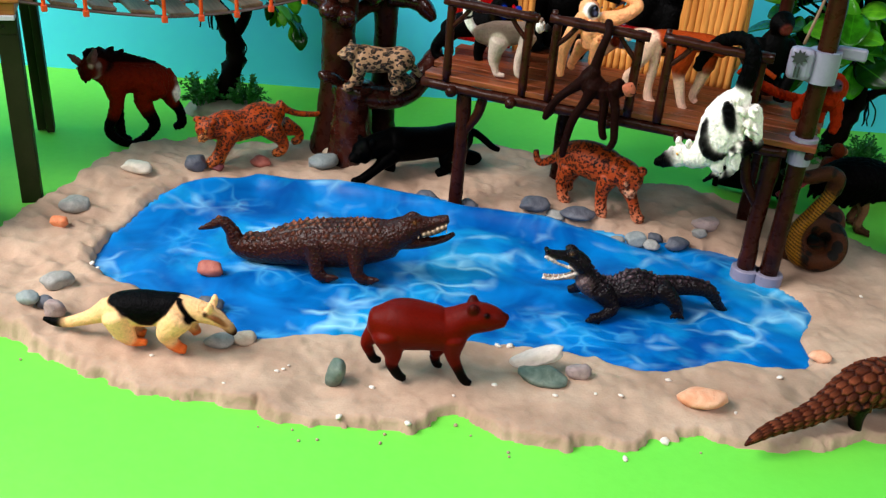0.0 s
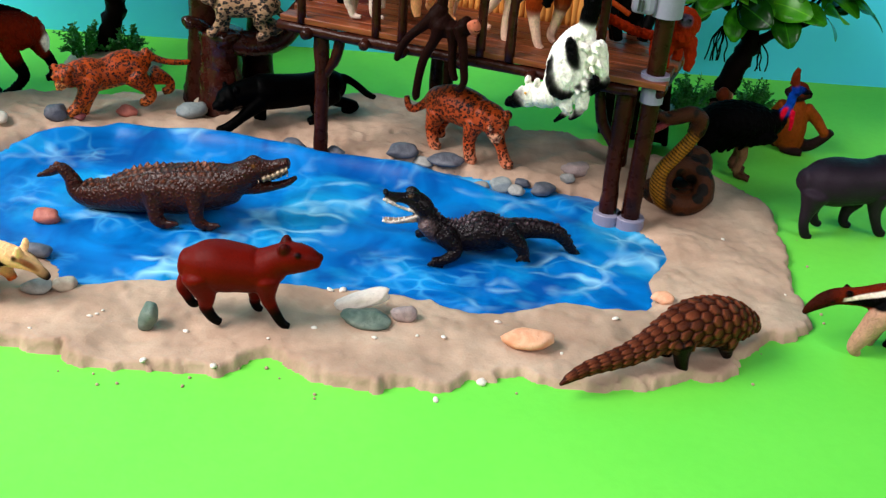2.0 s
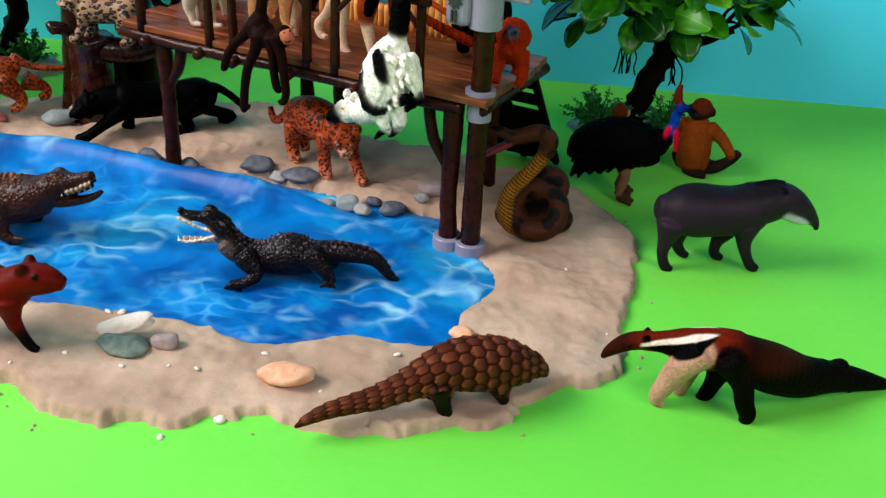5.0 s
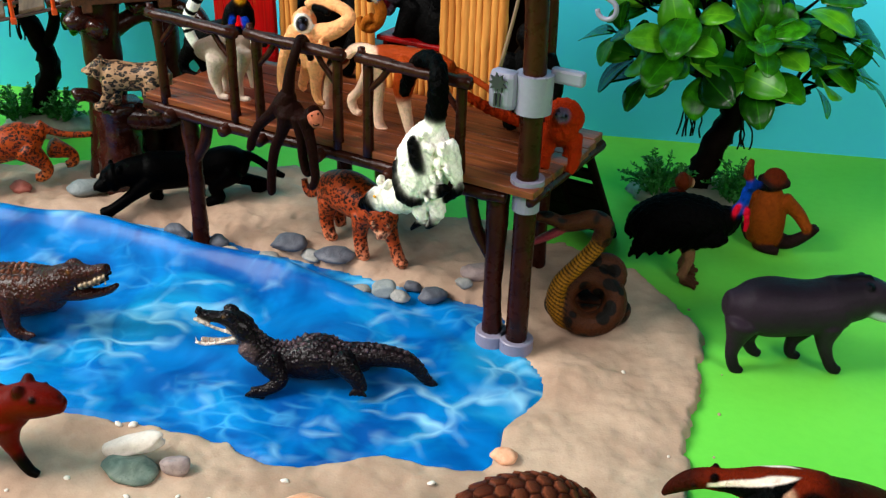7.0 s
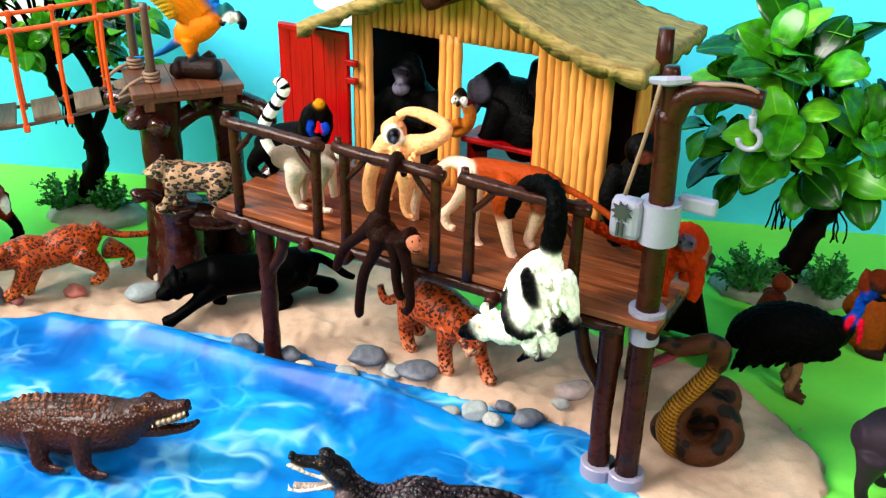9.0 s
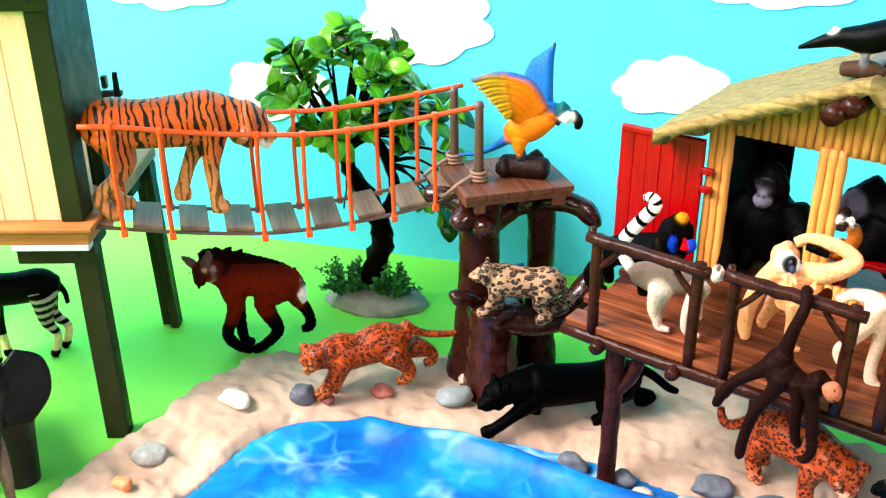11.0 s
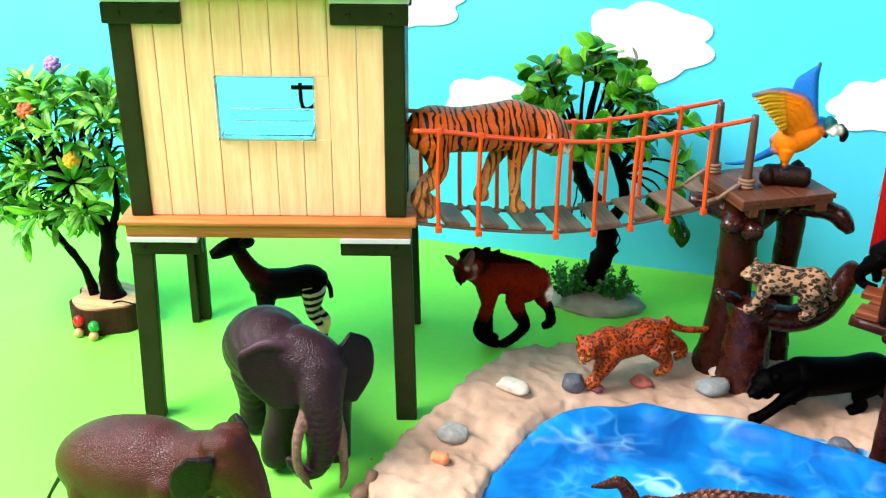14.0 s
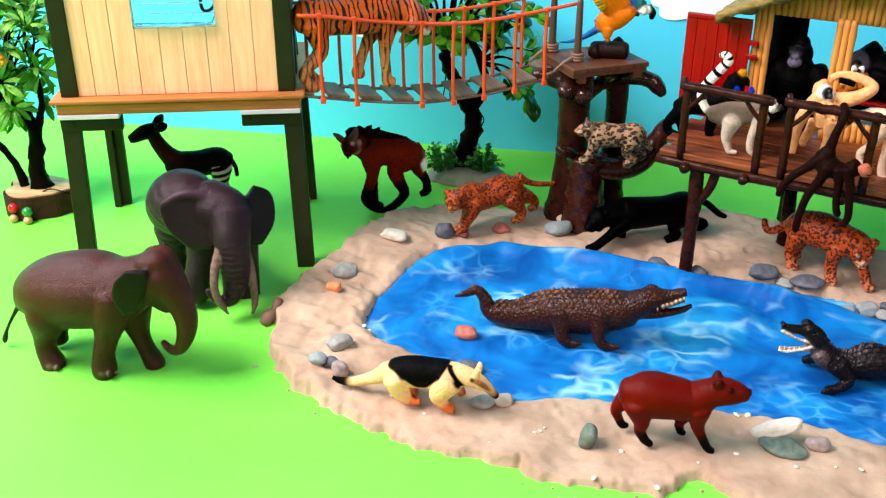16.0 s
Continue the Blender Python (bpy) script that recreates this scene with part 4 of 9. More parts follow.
PEBBLES_NORTH = [(-0.009, 0.612, 13, 10, "grey"), (0.001, 0.618, 19, 14, "slate"), (0.029, 0.613, 14, 12, "slate"), (0.039, 0.603, 14, 9, "tan"),
                 (0.064, 0.603, 15, 8, "grey"), (0.073, 0.612, 24, 12, "slate"), (0.088, 0.608, 15, 9, "grey"), (0.103, 0.606, 25, 10, "slate"),
                 (0.125, 0.575, 14, 10, "grey"), (0.138, 0.578, 17, 14, "blue"), (0.148, 0.574, 12, 10, "grey"), (0.165, 0.578, 18, 12, "slate"),
                 (0.181, 0.588, 11, 9, "grey"), (0.187, 0.597, 21, 14, "mauve"), (0.152, 0.587, 12, 9, "slate"), (0.018, 0.611, 10, 7, "slate")]
for k, row in enumerate(PEBBLES_WEST + PEBBLES_EAST + PEBBLES_NORTH):
    pebble(*row, k + 1)
leaning = pebble(0.064, 0.4235, 33, 9, "white", 71, 0.0068, 12, "leaning on a grey-green one")
leaning.matrix_basis = leaning.matrix_basis @ pose(0, 0, 0, 6, -14, 0) @ Matrix.Diagonal((1, 0.55, 1, 1))
upright = pebble(-0.038, 0.401, 17, 12, "green", 73, 0.003, 0, "standing on edge in the sand")
upright.matrix_basis = upright.matrix_basis @ pose(0, 0, 0, 0, -66, 20)
pebble(-0.121, 0.499, 19, 12, "red", 72, 0.0, -15, "lying on the blue cloth")

rng = random.Random(12)
spots = [(0.121, 0.377), (-0.001, 0.371), (-0.033, 0.373), (-0.064, 0.406), (-0.062, 0.409), (-0.067, 0.404), (0.05, 0.446), (0.044, 0.445), (0.09, 0.402),
         (0.103, 0.403), (0.07, 0.398), (-0.13, 0.41), (-0.152, 0.424), (-0.188, 0.497), (-0.183, 0.492), (-0.175, 0.486), (0.214, 0.462), (0.29, 0.47),
         (0.26, 0.43), (0.02, 0.393), (-0.02, 0.398), (0.16, 0.40), (0.10, 0.362), (0.19, 0.43), (-0.09, 0.39), (0.27, 0.53), (0.13, 0.42), (0.04, 0.405)]
for k, (x, y) in enumerate(spots):
    b = bmesh.new()
    s = rng.uniform(0.0007, 0.0016) * (2.2 if k in (0, 1, 6) else 1)
    bmesh.ops.create_uvsphere(b, u_segments=9, v_segments=6, radius=s)
    for v in b.verts:
        fan = math.atan2(v.co.y, v.co.x)
        v.co = Vector((v.co.x * 1.3, v.co.y, v.co.z * 0.55)) * (1 + 0.12 * math.sin(fan * 8)) * (1 + 0.45 * noise.noise(v.co * 900 + Vector((k * 3.1, 0, 0))))
    ob = part("seashell", b, SHELL, smooth=True, m=pose(x, y, max(ground_z(x, y), 0.0) + s * 0.35, rng.uniform(-15, 15), rng.uniform(-15, 15), rng.uniform(0, 360)))
    tagged(ob, "tiny cream seashell half pressed into the sand", "seashell", "seashells on the sand")

# a few crumbs of sand beside the shore, and a bit of driftwood
crumbs = bmesh.new()
for k in range(34):
    i = rng.randrange(len(OUTER))
    away = Vector((OUTER[i][0] - 0.03, OUTER[i][1] - 0.53, 0)).normalized()
    at = Vector((OUTER[i][0], OUTER[i][1], 0)) + away * rng.uniform(0.001, 0.016)
    bmesh.ops.create_icosphere(crumbs, subdivisions=1, radius=rng.uniform(0.0003, 0.0011), matrix=Matrix.Translation(at + Vector((0, 0, 0.0004))))
tagged(part("sand_crumbs", crumbs, SAND), "loose crumbs of beige sand on the green sheet", "sand crumbs", kind="stuff")
b = bmesh.new()
tube(b, [(-0.006, 0, 0.002, 0.003), (0.0, 0.002, 0.004, 0.0042), (0.006, 0.005, 0.006, 0.0034), (0.010, 0.008, 0.013, 0.0022)], 9, 4, knob=0.7)
tube(b, [(-0.004, 0.004, 0.002, 0.002), (0.002, 0.008, 0.004, 0.003), (0.012, 0.010, 0.003, 0.002)], 8, 4, knob=0.7)
tagged(part("driftwood", b, plastic("driftwood_brown", srgb(120, 88, 68), 0.7, 0.4, 400, 150, 0.6), smooth=True, m=pose(-0.252, 0.497, 0, 0, 0, 40)),
       "small brown piece of driftwood beside the shore", "driftwood")

# ---- artificial trees ----
def leaf_mesh(name, length, width, cup, fold, material, tip=1.6):
    """A spoon-shaped leaf along x, with a fold down its middle and its own thickness."""
    b = bmesh.new()
    rows_l, n = [], 7
    for i in range(n + 1):
        q = i / n
        w = width * 0.5 * math.sin(math.pi * min(0.97, q ** 1.15 * 0.94 + 0.03)) ** 0.7
        zz = cup * (q - q * q * tip)
        rows_l.append([b.verts.new((length * q, s * w, zz + abs(s) * w * fold)) for s in (-1, -0.5, 0, 0.5, 1)])
    for a, d in zip(rows_l, rows_l[1:]):
        for k in range(4):
            b.faces.new((a[k], a[k + 1], d[k + 1], d[k]))
    top = list(b.faces)
    ext = bmesh.ops.extrude_face_region(b, geom=top)
    bmesh.ops.translate(b, verts=[v for v in ext["geom"] if isinstance(v, bmesh.types.BMVert)], vec=(0, 0, 0.0003))
    bmesh.ops.recalc_face_normals(b, faces=b.faces)
    for f in b.faces:
        f.smooth = True
    me = bpy.data.meshes.new(name)
    b.to_mesh(me)
    b.free()
    me.materials.append(material)
    return me


def put_leaf(tree, mesh, at, way, face, size):
    """A leaf that points along way and turns its blade towards face."""
    z = (face - way * face.dot(way)).normalized()
    y = z.cross(way)
    q = Matrix((way, y, z)).transposed().to_4x4()
    m = Matrix.Translation(at) @ q @ Matrix.Diagonal((size, size, size, 1))
    if len(PLACED.setdefault(tree.name, [])) >= 290:
        SPARE.setdefault(tree.name, []).append((mesh, m))
        return
    ob = new("leaf", mesh)
    ob.parent = tree
    ob.matrix_basis = m
    PLACED[tree.name].append(ob)


PLACED, SPARE = {}, {}


def flush_leaves(tree):
    """The leaves past the first few hundred, joined."""
    for mesh in {id(a): a for a, _ in SPARE.get(tree.name, ())}.values():
        b = bmesh.new()
        for a, m in SPARE[tree.name]:
            if a is mesh:
                n = len(b.verts)
                b.from_mesh(a)
                b.verts.ensure_lookup_table()
                bmesh.ops.transform(b, matrix=m, verts=b.verts[n:])
        tagged(part("foliage", b, mesh.materials[0], tree, "more of the same small leaves", smooth=True), kind="stuff")


def limb(tree, pts, knob=0.35, sides=9, name="branch"):
    b = bmesh.new()
    tube(b, pts, sides, 5, knob=knob)
    return part(name, b, TREE_BARK, tree, smooth=True)


def fern(tree, cx, cy, spread, tall, count, seed, z0=0.006):
    """A low bush of feathery sprigs, joined, for nobody could count them."""
    rng = random.Random(seed)
    b = bmesh.new()
    for k in range(count):
        an, out = rng.uniform(0, 2 * math.pi), spread * rng.uniform(0.25, 1.0)
        tip = Vector((cx + out * math.cos(an), cy + out * 0.7 * math.sin(an), z0 + tall * rng.uniform(0.35, 1.0) * (1.15 - 0.6 * out / spread)))
        root = Vector((cx + 0.25 * out * math.cos(an), cy + 0.25 * out * math.sin(an), z0))
        mid = root.lerp(tip, 0.5) + Vector((0, 0, tall * 0.18))
        tube(b, [(*root, 0.0006), (*mid, 0.0005), (*tip, 0.0003)], 4, 3)
        for j in range(9):
            q = 0.25 + 0.75 * j / 8
            p = root * (1 - q) ** 2 + mid * 2 * q * (1 - q) + tip * q * q
            for s in range(3):
                d = Vector((rng.uniform(-1, 1), rng.uniform(-1, 1), rng.uniform(-0.2, 0.9))).normalized()
                e = p + d * rng.uniform(0.0025, 0.0045)
                side = d.cross(Vector((rng.uniform(-1, 1), rng.uniform(-1, 1), 1))).normalized() * 0.0009
                v = [b.verts.new(x) for x in (p, p.lerp(e, 0.6) + side, e, p.lerp(e, 0.6) - side)]
                b.faces.new(v)
    return tagged(part("fern", b, MOSS, tree, "feathery green plastic fern"), kind="stuff")


def rock_base(tree, cx, cy, rx, ry, h, seed):
    b = bmesh.new()
    bmesh.ops.create_icosphere(b, subdivisions=4, radius=1.0)
    for v in b.verts:
        p = v.co.copy()
        k = 1 + 0.12 * noise.noise(p * 2 + Vector((seed, 0, 0))) + 0.06 * noise.noise(p * 6)
        v.co = Vector((cx + p.x * rx * k, cy + p.y * ry * k, max(0.0, p.z * h * k)))
    return part("rock_base", b, BASE_STONE, tree, "grey moulded rock foot", smooth=True)


def roots(tree, at, n, drop, seed):
    """Thin dark hanging roots."""
    rng = random.Random(seed)
    b = bmesh.new()
    for k in range(n):
        x, y, z = at[0] + rng.uniform(-0.007, 0.007), at[1] + rng.uniform(-0.004, 0.004), at[2]
        pts = [(at[0], at[1], at[2] + 0.003, 0.0007)]
        for j in range(4):
            x, y, z = x + rng.uniform(-0.002, 0.002), y, z - drop / 4
            pts.append((x, y, z, 0.0006))
        tube(b, pts, 5, 2)
    part("root_tuft", b, TREE_BARK, tree)


def crown(tree, fork, tips, meshes, per_tip, size, seed, limb_r, droop=0.0, sprigs=1):
    rng = random.Random(seed)
    for tip in tips:
        t = Vector(tip)
        f0 = Vector(fork)
        mid = f0.lerp(t, 0.5) + Vector((rng.uniform(-0.006, 0.006), rng.uniform(-0.006, 0.006), 0.006))
        limb(tree, [(*f0, limb_r), (*mid, limb_r * 0.6), (*t, limb_r * 0.28)], 0.3, 6)
        out = (t - f0).normalized()
        for k in range(per_tip):
            back = rng.uniform(0, 0.45)
            at = t.lerp(mid, back)
            an = 2 * math.pi * k / per_tip + rng.uniform(-0.4, 0.4)
            side = out.cross(Vector((0.2, 0.1, 1))).normalized()
            up = side.cross(out).normalized()
            spread = rng.uniform(0.5, 1.3)
            way = (out * rng.uniform(0.3, 1.0) + (side * math.cos(an) + up * math.sin(an)) * spread + Vector((0, 0, -droop))).normalized()
            put_leaf(tree, meshes[rng.randrange(len(meshes))], at + way * 0.003, way, out * 0.7 + Vector((rng.uniform(-0.6, 0.6), rng.uniform(-0.9, 0.3), rng.uniform(0.1, 1.1))), size * rng.uniform(0.7, 1.2))


# tree behind the bridge
T2 = pose(-0.17, 0.776, 0)
tree = thing("artificial_tree", T2, "small artificial tree, round glossy leaves, grey rock foot", "tree")
rock_base(tree, 0.003, -0.002, 0.038, 0.024, 0.013, 3)
limb(tree, [(-0.004, 0, 0.006, 0.0095), (0.003, 0, 0.028, 0.0085), (0.009, 0.002, 0.05, 0.0075), (0.0, 0.003, 0.075, 0.0065), (-0.012, 0.002, 0.095, 0.0055), (-0.018, 0, 0.112, 0.005)], 0.5, 11, "trunk")
limb(tree, [(0.006, 0.003, 0.06, 0.0048), (0.018, 0.004, 0.085, 0.004), (0.012, 0.003, 0.11, 0.0036), (0.002, 0, 0.13, 0.003)], 0.4, 9)
fern(tree, -0.016, -0.008, 0.024, 0.034, 46, 4)
fern(tree, 0.018, -0.006, 0.021, 0.03, 38, 5)
L2 = [leaf_mesh("round_leaf", 0.015, 0.0102, 0.004, 0.12, LEAF_DARK), leaf_mesh("bright_round_leaf", 0.0135, 0.0094, 0.004, 0.12, LEAF_LIGHT), leaf_mesh("pale_round_leaf", 0.0145, 0.0098, 0.005, 0.15, LEAF_LIGHT)]
rng = random.Random(31)
tips = []
for k in range(34):
    an, lat = rng.uniform(0, 2 * math.pi), rng.uniform(-0.75, 1.0)
    rad = math.sqrt(1 - min(0.98, lat * lat)) * rng.uniform(0.5, 1.0)
    tips.append((0.062 * rad * math.cos(an) - 0.012, 0.045 * rad * math.sin(an) - 0.004, 0.150 + 0.05 * lat * rng.uniform(0.6, 1)))
crown(tree, (-0.016, 0, 0.112), tips, L2, 9, 1.12, 7, 0.0022)
crown(tree, (0.012, 0.002, 0.105), [(0.045, -0.006, 0.14), (0.056, -0.004, 0.15), (0.05, 0.0, 0.105), (0.06, -0.01, 0.12)], L2, 6, 1.15, 8, 0.002, 0.3)
crown(tree, (0.012, 0.002, 0.105), [(0.042, -0.01, 0.092), (0.052, -0.011, 0.086), (0.06, -0.011, 0.08)], L2, 4, 1.25, 11, 0.0014, 1.0)
flush_leaves(tree)
roots(tree, (-0.012, 0, 0.098), 6, 0.03, 6)
roots(tree, (0.012, 0, 0.062), 4, 0.016, 9)

# tree behind the cassowary
T3 = pose(0.322, 0.752, 0)
tree = thing("artificial_tree", T3, "artificial tree with large glossy leaves and dark leaning trunk", "tree")
rock_base(tree, -0.004, 0.0, 0.045, 0.026, 0.012, 8)
limb(tree, [(-0.006, 0, 0.006, 0.0105), (-0.001, 0, 0.022, 0.0095), (0.005, 0, 0.042, 0.0085), (0.011, 0.002, 0.058, 0.0075), (0.009, 0.003, 0.074, 0.0065), (0.002, 0.002, 0.09, 0.005)], 0.5, 11, "trunk")
limb(tree, [(0.011, 0.002, 0.056, 0.0055), (0.024, 0.002, 0.066, 0.0042), (0.04, 0.0, 0.074, 0.0032), (0.056, -0.004, 0.084, 0.0024)], 0.4, 9)
fern(tree, -0.030, -0.012, 0.026, 0.032, 46, 14)
fern(tree, 0.020, -0.012, 0.024, 0.03, 42, 15)
roots(tree, (-0.014, -0.004, 0.07), 7, 0.024, 16)
roots(tree, (0.018, -0.002, 0.06), 5, 0.02, 17)
L3 = [leaf_mesh("large_leaf", 0.033, 0.0225, 0.008, 0.10, LEAF_DARK), leaf_mesh("large_pale_leaf", 0.029, 0.0205, 0.009, 0.12, LEAF_LIGHT), leaf_mesh("large_dark_leaf", 0.032, 0.0215, 0.007, 0.1, LEAF_DARK)]
tips = []
for k in range(32):
    an, lat = rng.uniform(0, 2 * math.pi), rng.uniform(-0.8, 1.0)
    rad = math.sqrt(1 - min(0.98, lat * lat)) * rng.uniform(0.55, 1.0)
    tips.append((0.078 * rad * math.cos(an) - 0.005, 0.05 * rad * math.sin(an) - 0.012, 0.13 + 0.042 * lat))
crown(tree, (0.004, 0.002, 0.085), tips, L3, 4, 1.0, 17, 0.0026)
crown(tree, (0.045, -0.002, 0.078), [(0.062, -0.012, 0.105), (0.078, -0.008, 0.098), (0.06, -0.012, 0.09), (0.072, -0.006, 0.12)], L3, 4, 0.92, 18, 0.002, 0.25)
crown(tree, (-0.01, 0.0, 0.085), [(-0.06, -0.03, 0.105), (-0.075, -0.028, 0.12), (-0.052, -0.028, 0.092), (-0.035, -0.03, 0.102)], L3, 4, 0.92, 19, 0.002, 0.2)

# flowering tree on a slice of log
T1 = pose(-0.502, 0.640, 0)
tree = thing("flowering_tree", T1, "artificial tree with narrow leaves and paper flowers on a log slice", "tree")
b = bmesh.new()
ring = [(0.028 * (1 + 0.12 * math.sin(3 * a + 1) + 0.07 * math.sin(7 * a)) * math.cos(a), 0.025 * (1 + 0.1 * math.sin(3 * a + 1)) * math.sin(a)) for a in np.linspace(0, 2 * math.pi, 40)[:-1]]
prism(b, ring, 0.0, 0.0195)
part("log_bark", b, plastic("log_bark_brown", srgb(62, 34, 24), 0.7, 0.5, 350, 120, 1.0, spec=0.15), tree, "rough dark bark rim")
b = bmesh.new()
prism(b, [(x * 0.92, y * 0.92) for x, y in ring], 0.0195, 0.0208)
part("log_face", b, CUT_WOOD, tree, "pale sawn wood top")
# two toy mushrooms: red and green caps over tan stems
for x, y, z0, r, col in ((-0.008, -0.027, 0.0115, 0.0042, (214, 22, 26)), (0.0045, -0.028, 0.0095, 0.0042, (24, 140, 60)), (-0.008, -0.029, 0.003, 0.0036, (190, 150, 100)), (0.005, -0.03, 0.003, 0.0036, (190, 150, 100))):
    b = bmesh.new()
    bmesh.ops.create_uvsphere(b, u_segments=14, v_segments=9, radius=r)
    part("bead", b, plastic("bead_%d" % col[0], srgb(*col), 0.2, 0.1), tree, "glossy round piece of a toy mushroom", smooth=True, m=pose(x, y, z0))
limb(tree, [(0.004, 0, 0.017, 0.0095), (0.002, 0, 0.035, 0.007), (0.006, 0, 0.065, 0.0055), (0.0, 0, 0.085, 0.0045), (-0.014, -0.002, 0.1, 0.0038)], 0.4, 10, "trunk")
limb(tree, [(0.004, 0, 0.06, 0.004), (0.012, 0.002, 0.08, 0.003), (0.016, 0.002, 0.1, 0.0024), (0.014, 0, 0.13, 0.002)], 0.4, 8)
limb(tree, [(-0.01, -0.002, 0.017, 0.0036), (-0.016, -0.002, 0.04, 0.003), (-0.03, -0.003, 0.06, 0.0026), (-0.042, -0.004, 0.078, 0.002)], 0.4, 8)
b = bmesh.new()
tube(b, [(0.006, -0.01, 0.018, 0.0006), (0.018, -0.012, 0.024, 0.0006), (0.03, -0.008, 0.02, 0.0005), (0.034, -0.004, 0.016, 0.0005)], 5, 4)
part("wire", b, TREE_BARK, tree)
L1 = [leaf_mesh("narrow_leaf", 0.016, 0.0048, 0.004, 0.2, LEAF_WILLOW), leaf_mesh("narrow_pale_leaf", 0.014, 0.0044, 0.005, 0.2, LEAF_WILLOW), leaf_mesh("narrow_bright_leaf", 0.014, 0.0044, 0.005, 0.2, LEAF_LIGHT)]
tips = []
for k in range(64):
    an, lat = rng.uniform(0, 2 * math.pi), rng.uniform(-0.85, 1.0)
    rad = math.sqrt(1 - min(0.98, lat * lat)) * rng.uniform(0.45, 1.0)
    tips.append((0.06 * rad * math.cos(an) - 0.026 + 0.012 * lat, 0.045 * rad * math.sin(an), 0.125 + 0.058 * lat))
crown(tree, (-0.014, -0.002, 0.1), tips, L1, 11, 1.15, 27, 0.0014)
crown(tree, (0.014, 0, 0.125), [(0.03, -0.006, 0.15), (0.028, -0.01, 0.12), (0.024, -0.004, 0.17), (0.008, -0.008, 0.178), (0.02, -0.01, 0.155), (0.034, 0.0, 0.135)], L1, 10, 1.15, 28, 0.0014)
crown(tree, (-0.04, -0.004, 0.078), [(-0.06, -0.012, 0.085), (-0.066, -0.006, 0.1), (-0.05, -0.014, 0.07), (-0.072, 0.0, 0.09), (-0.045, 0.004, 0.082)], L1, 10, 1.15, 29, 0.0014)
flush_leaves(tree)
for x, y, zz, col in ((-0.013, -0.006, 0.190, (150, 110, 190)), (0.0125, -0.034, 0.136, (246, 168, 20)), (-0.067, -0.026, 0.147, (240, 96, 78)), (-0.02, -0.03, 0.165, (226, 96, 50))):
    b = bmesh.new()
    for k in range(14):
        an, el = k * 2.4, 0.25 + 0.07 * k
        d = Vector((math.cos(an) * math.cos(el), math.sin(an) * math.cos(el), math.sin(el)))
        bmesh.ops.create_icosphere(b, subdivisions=1, radius=0.0026, matrix=Matrix.Translation(d * 0.0042))
    part("flower", b, plastic("petal_%d" % col[2], srgb(*col), 0.6, 0.3), tree, "small crinkled paper flower", smooth=True, m=pose(x, y, zz, 60, 0, 0))

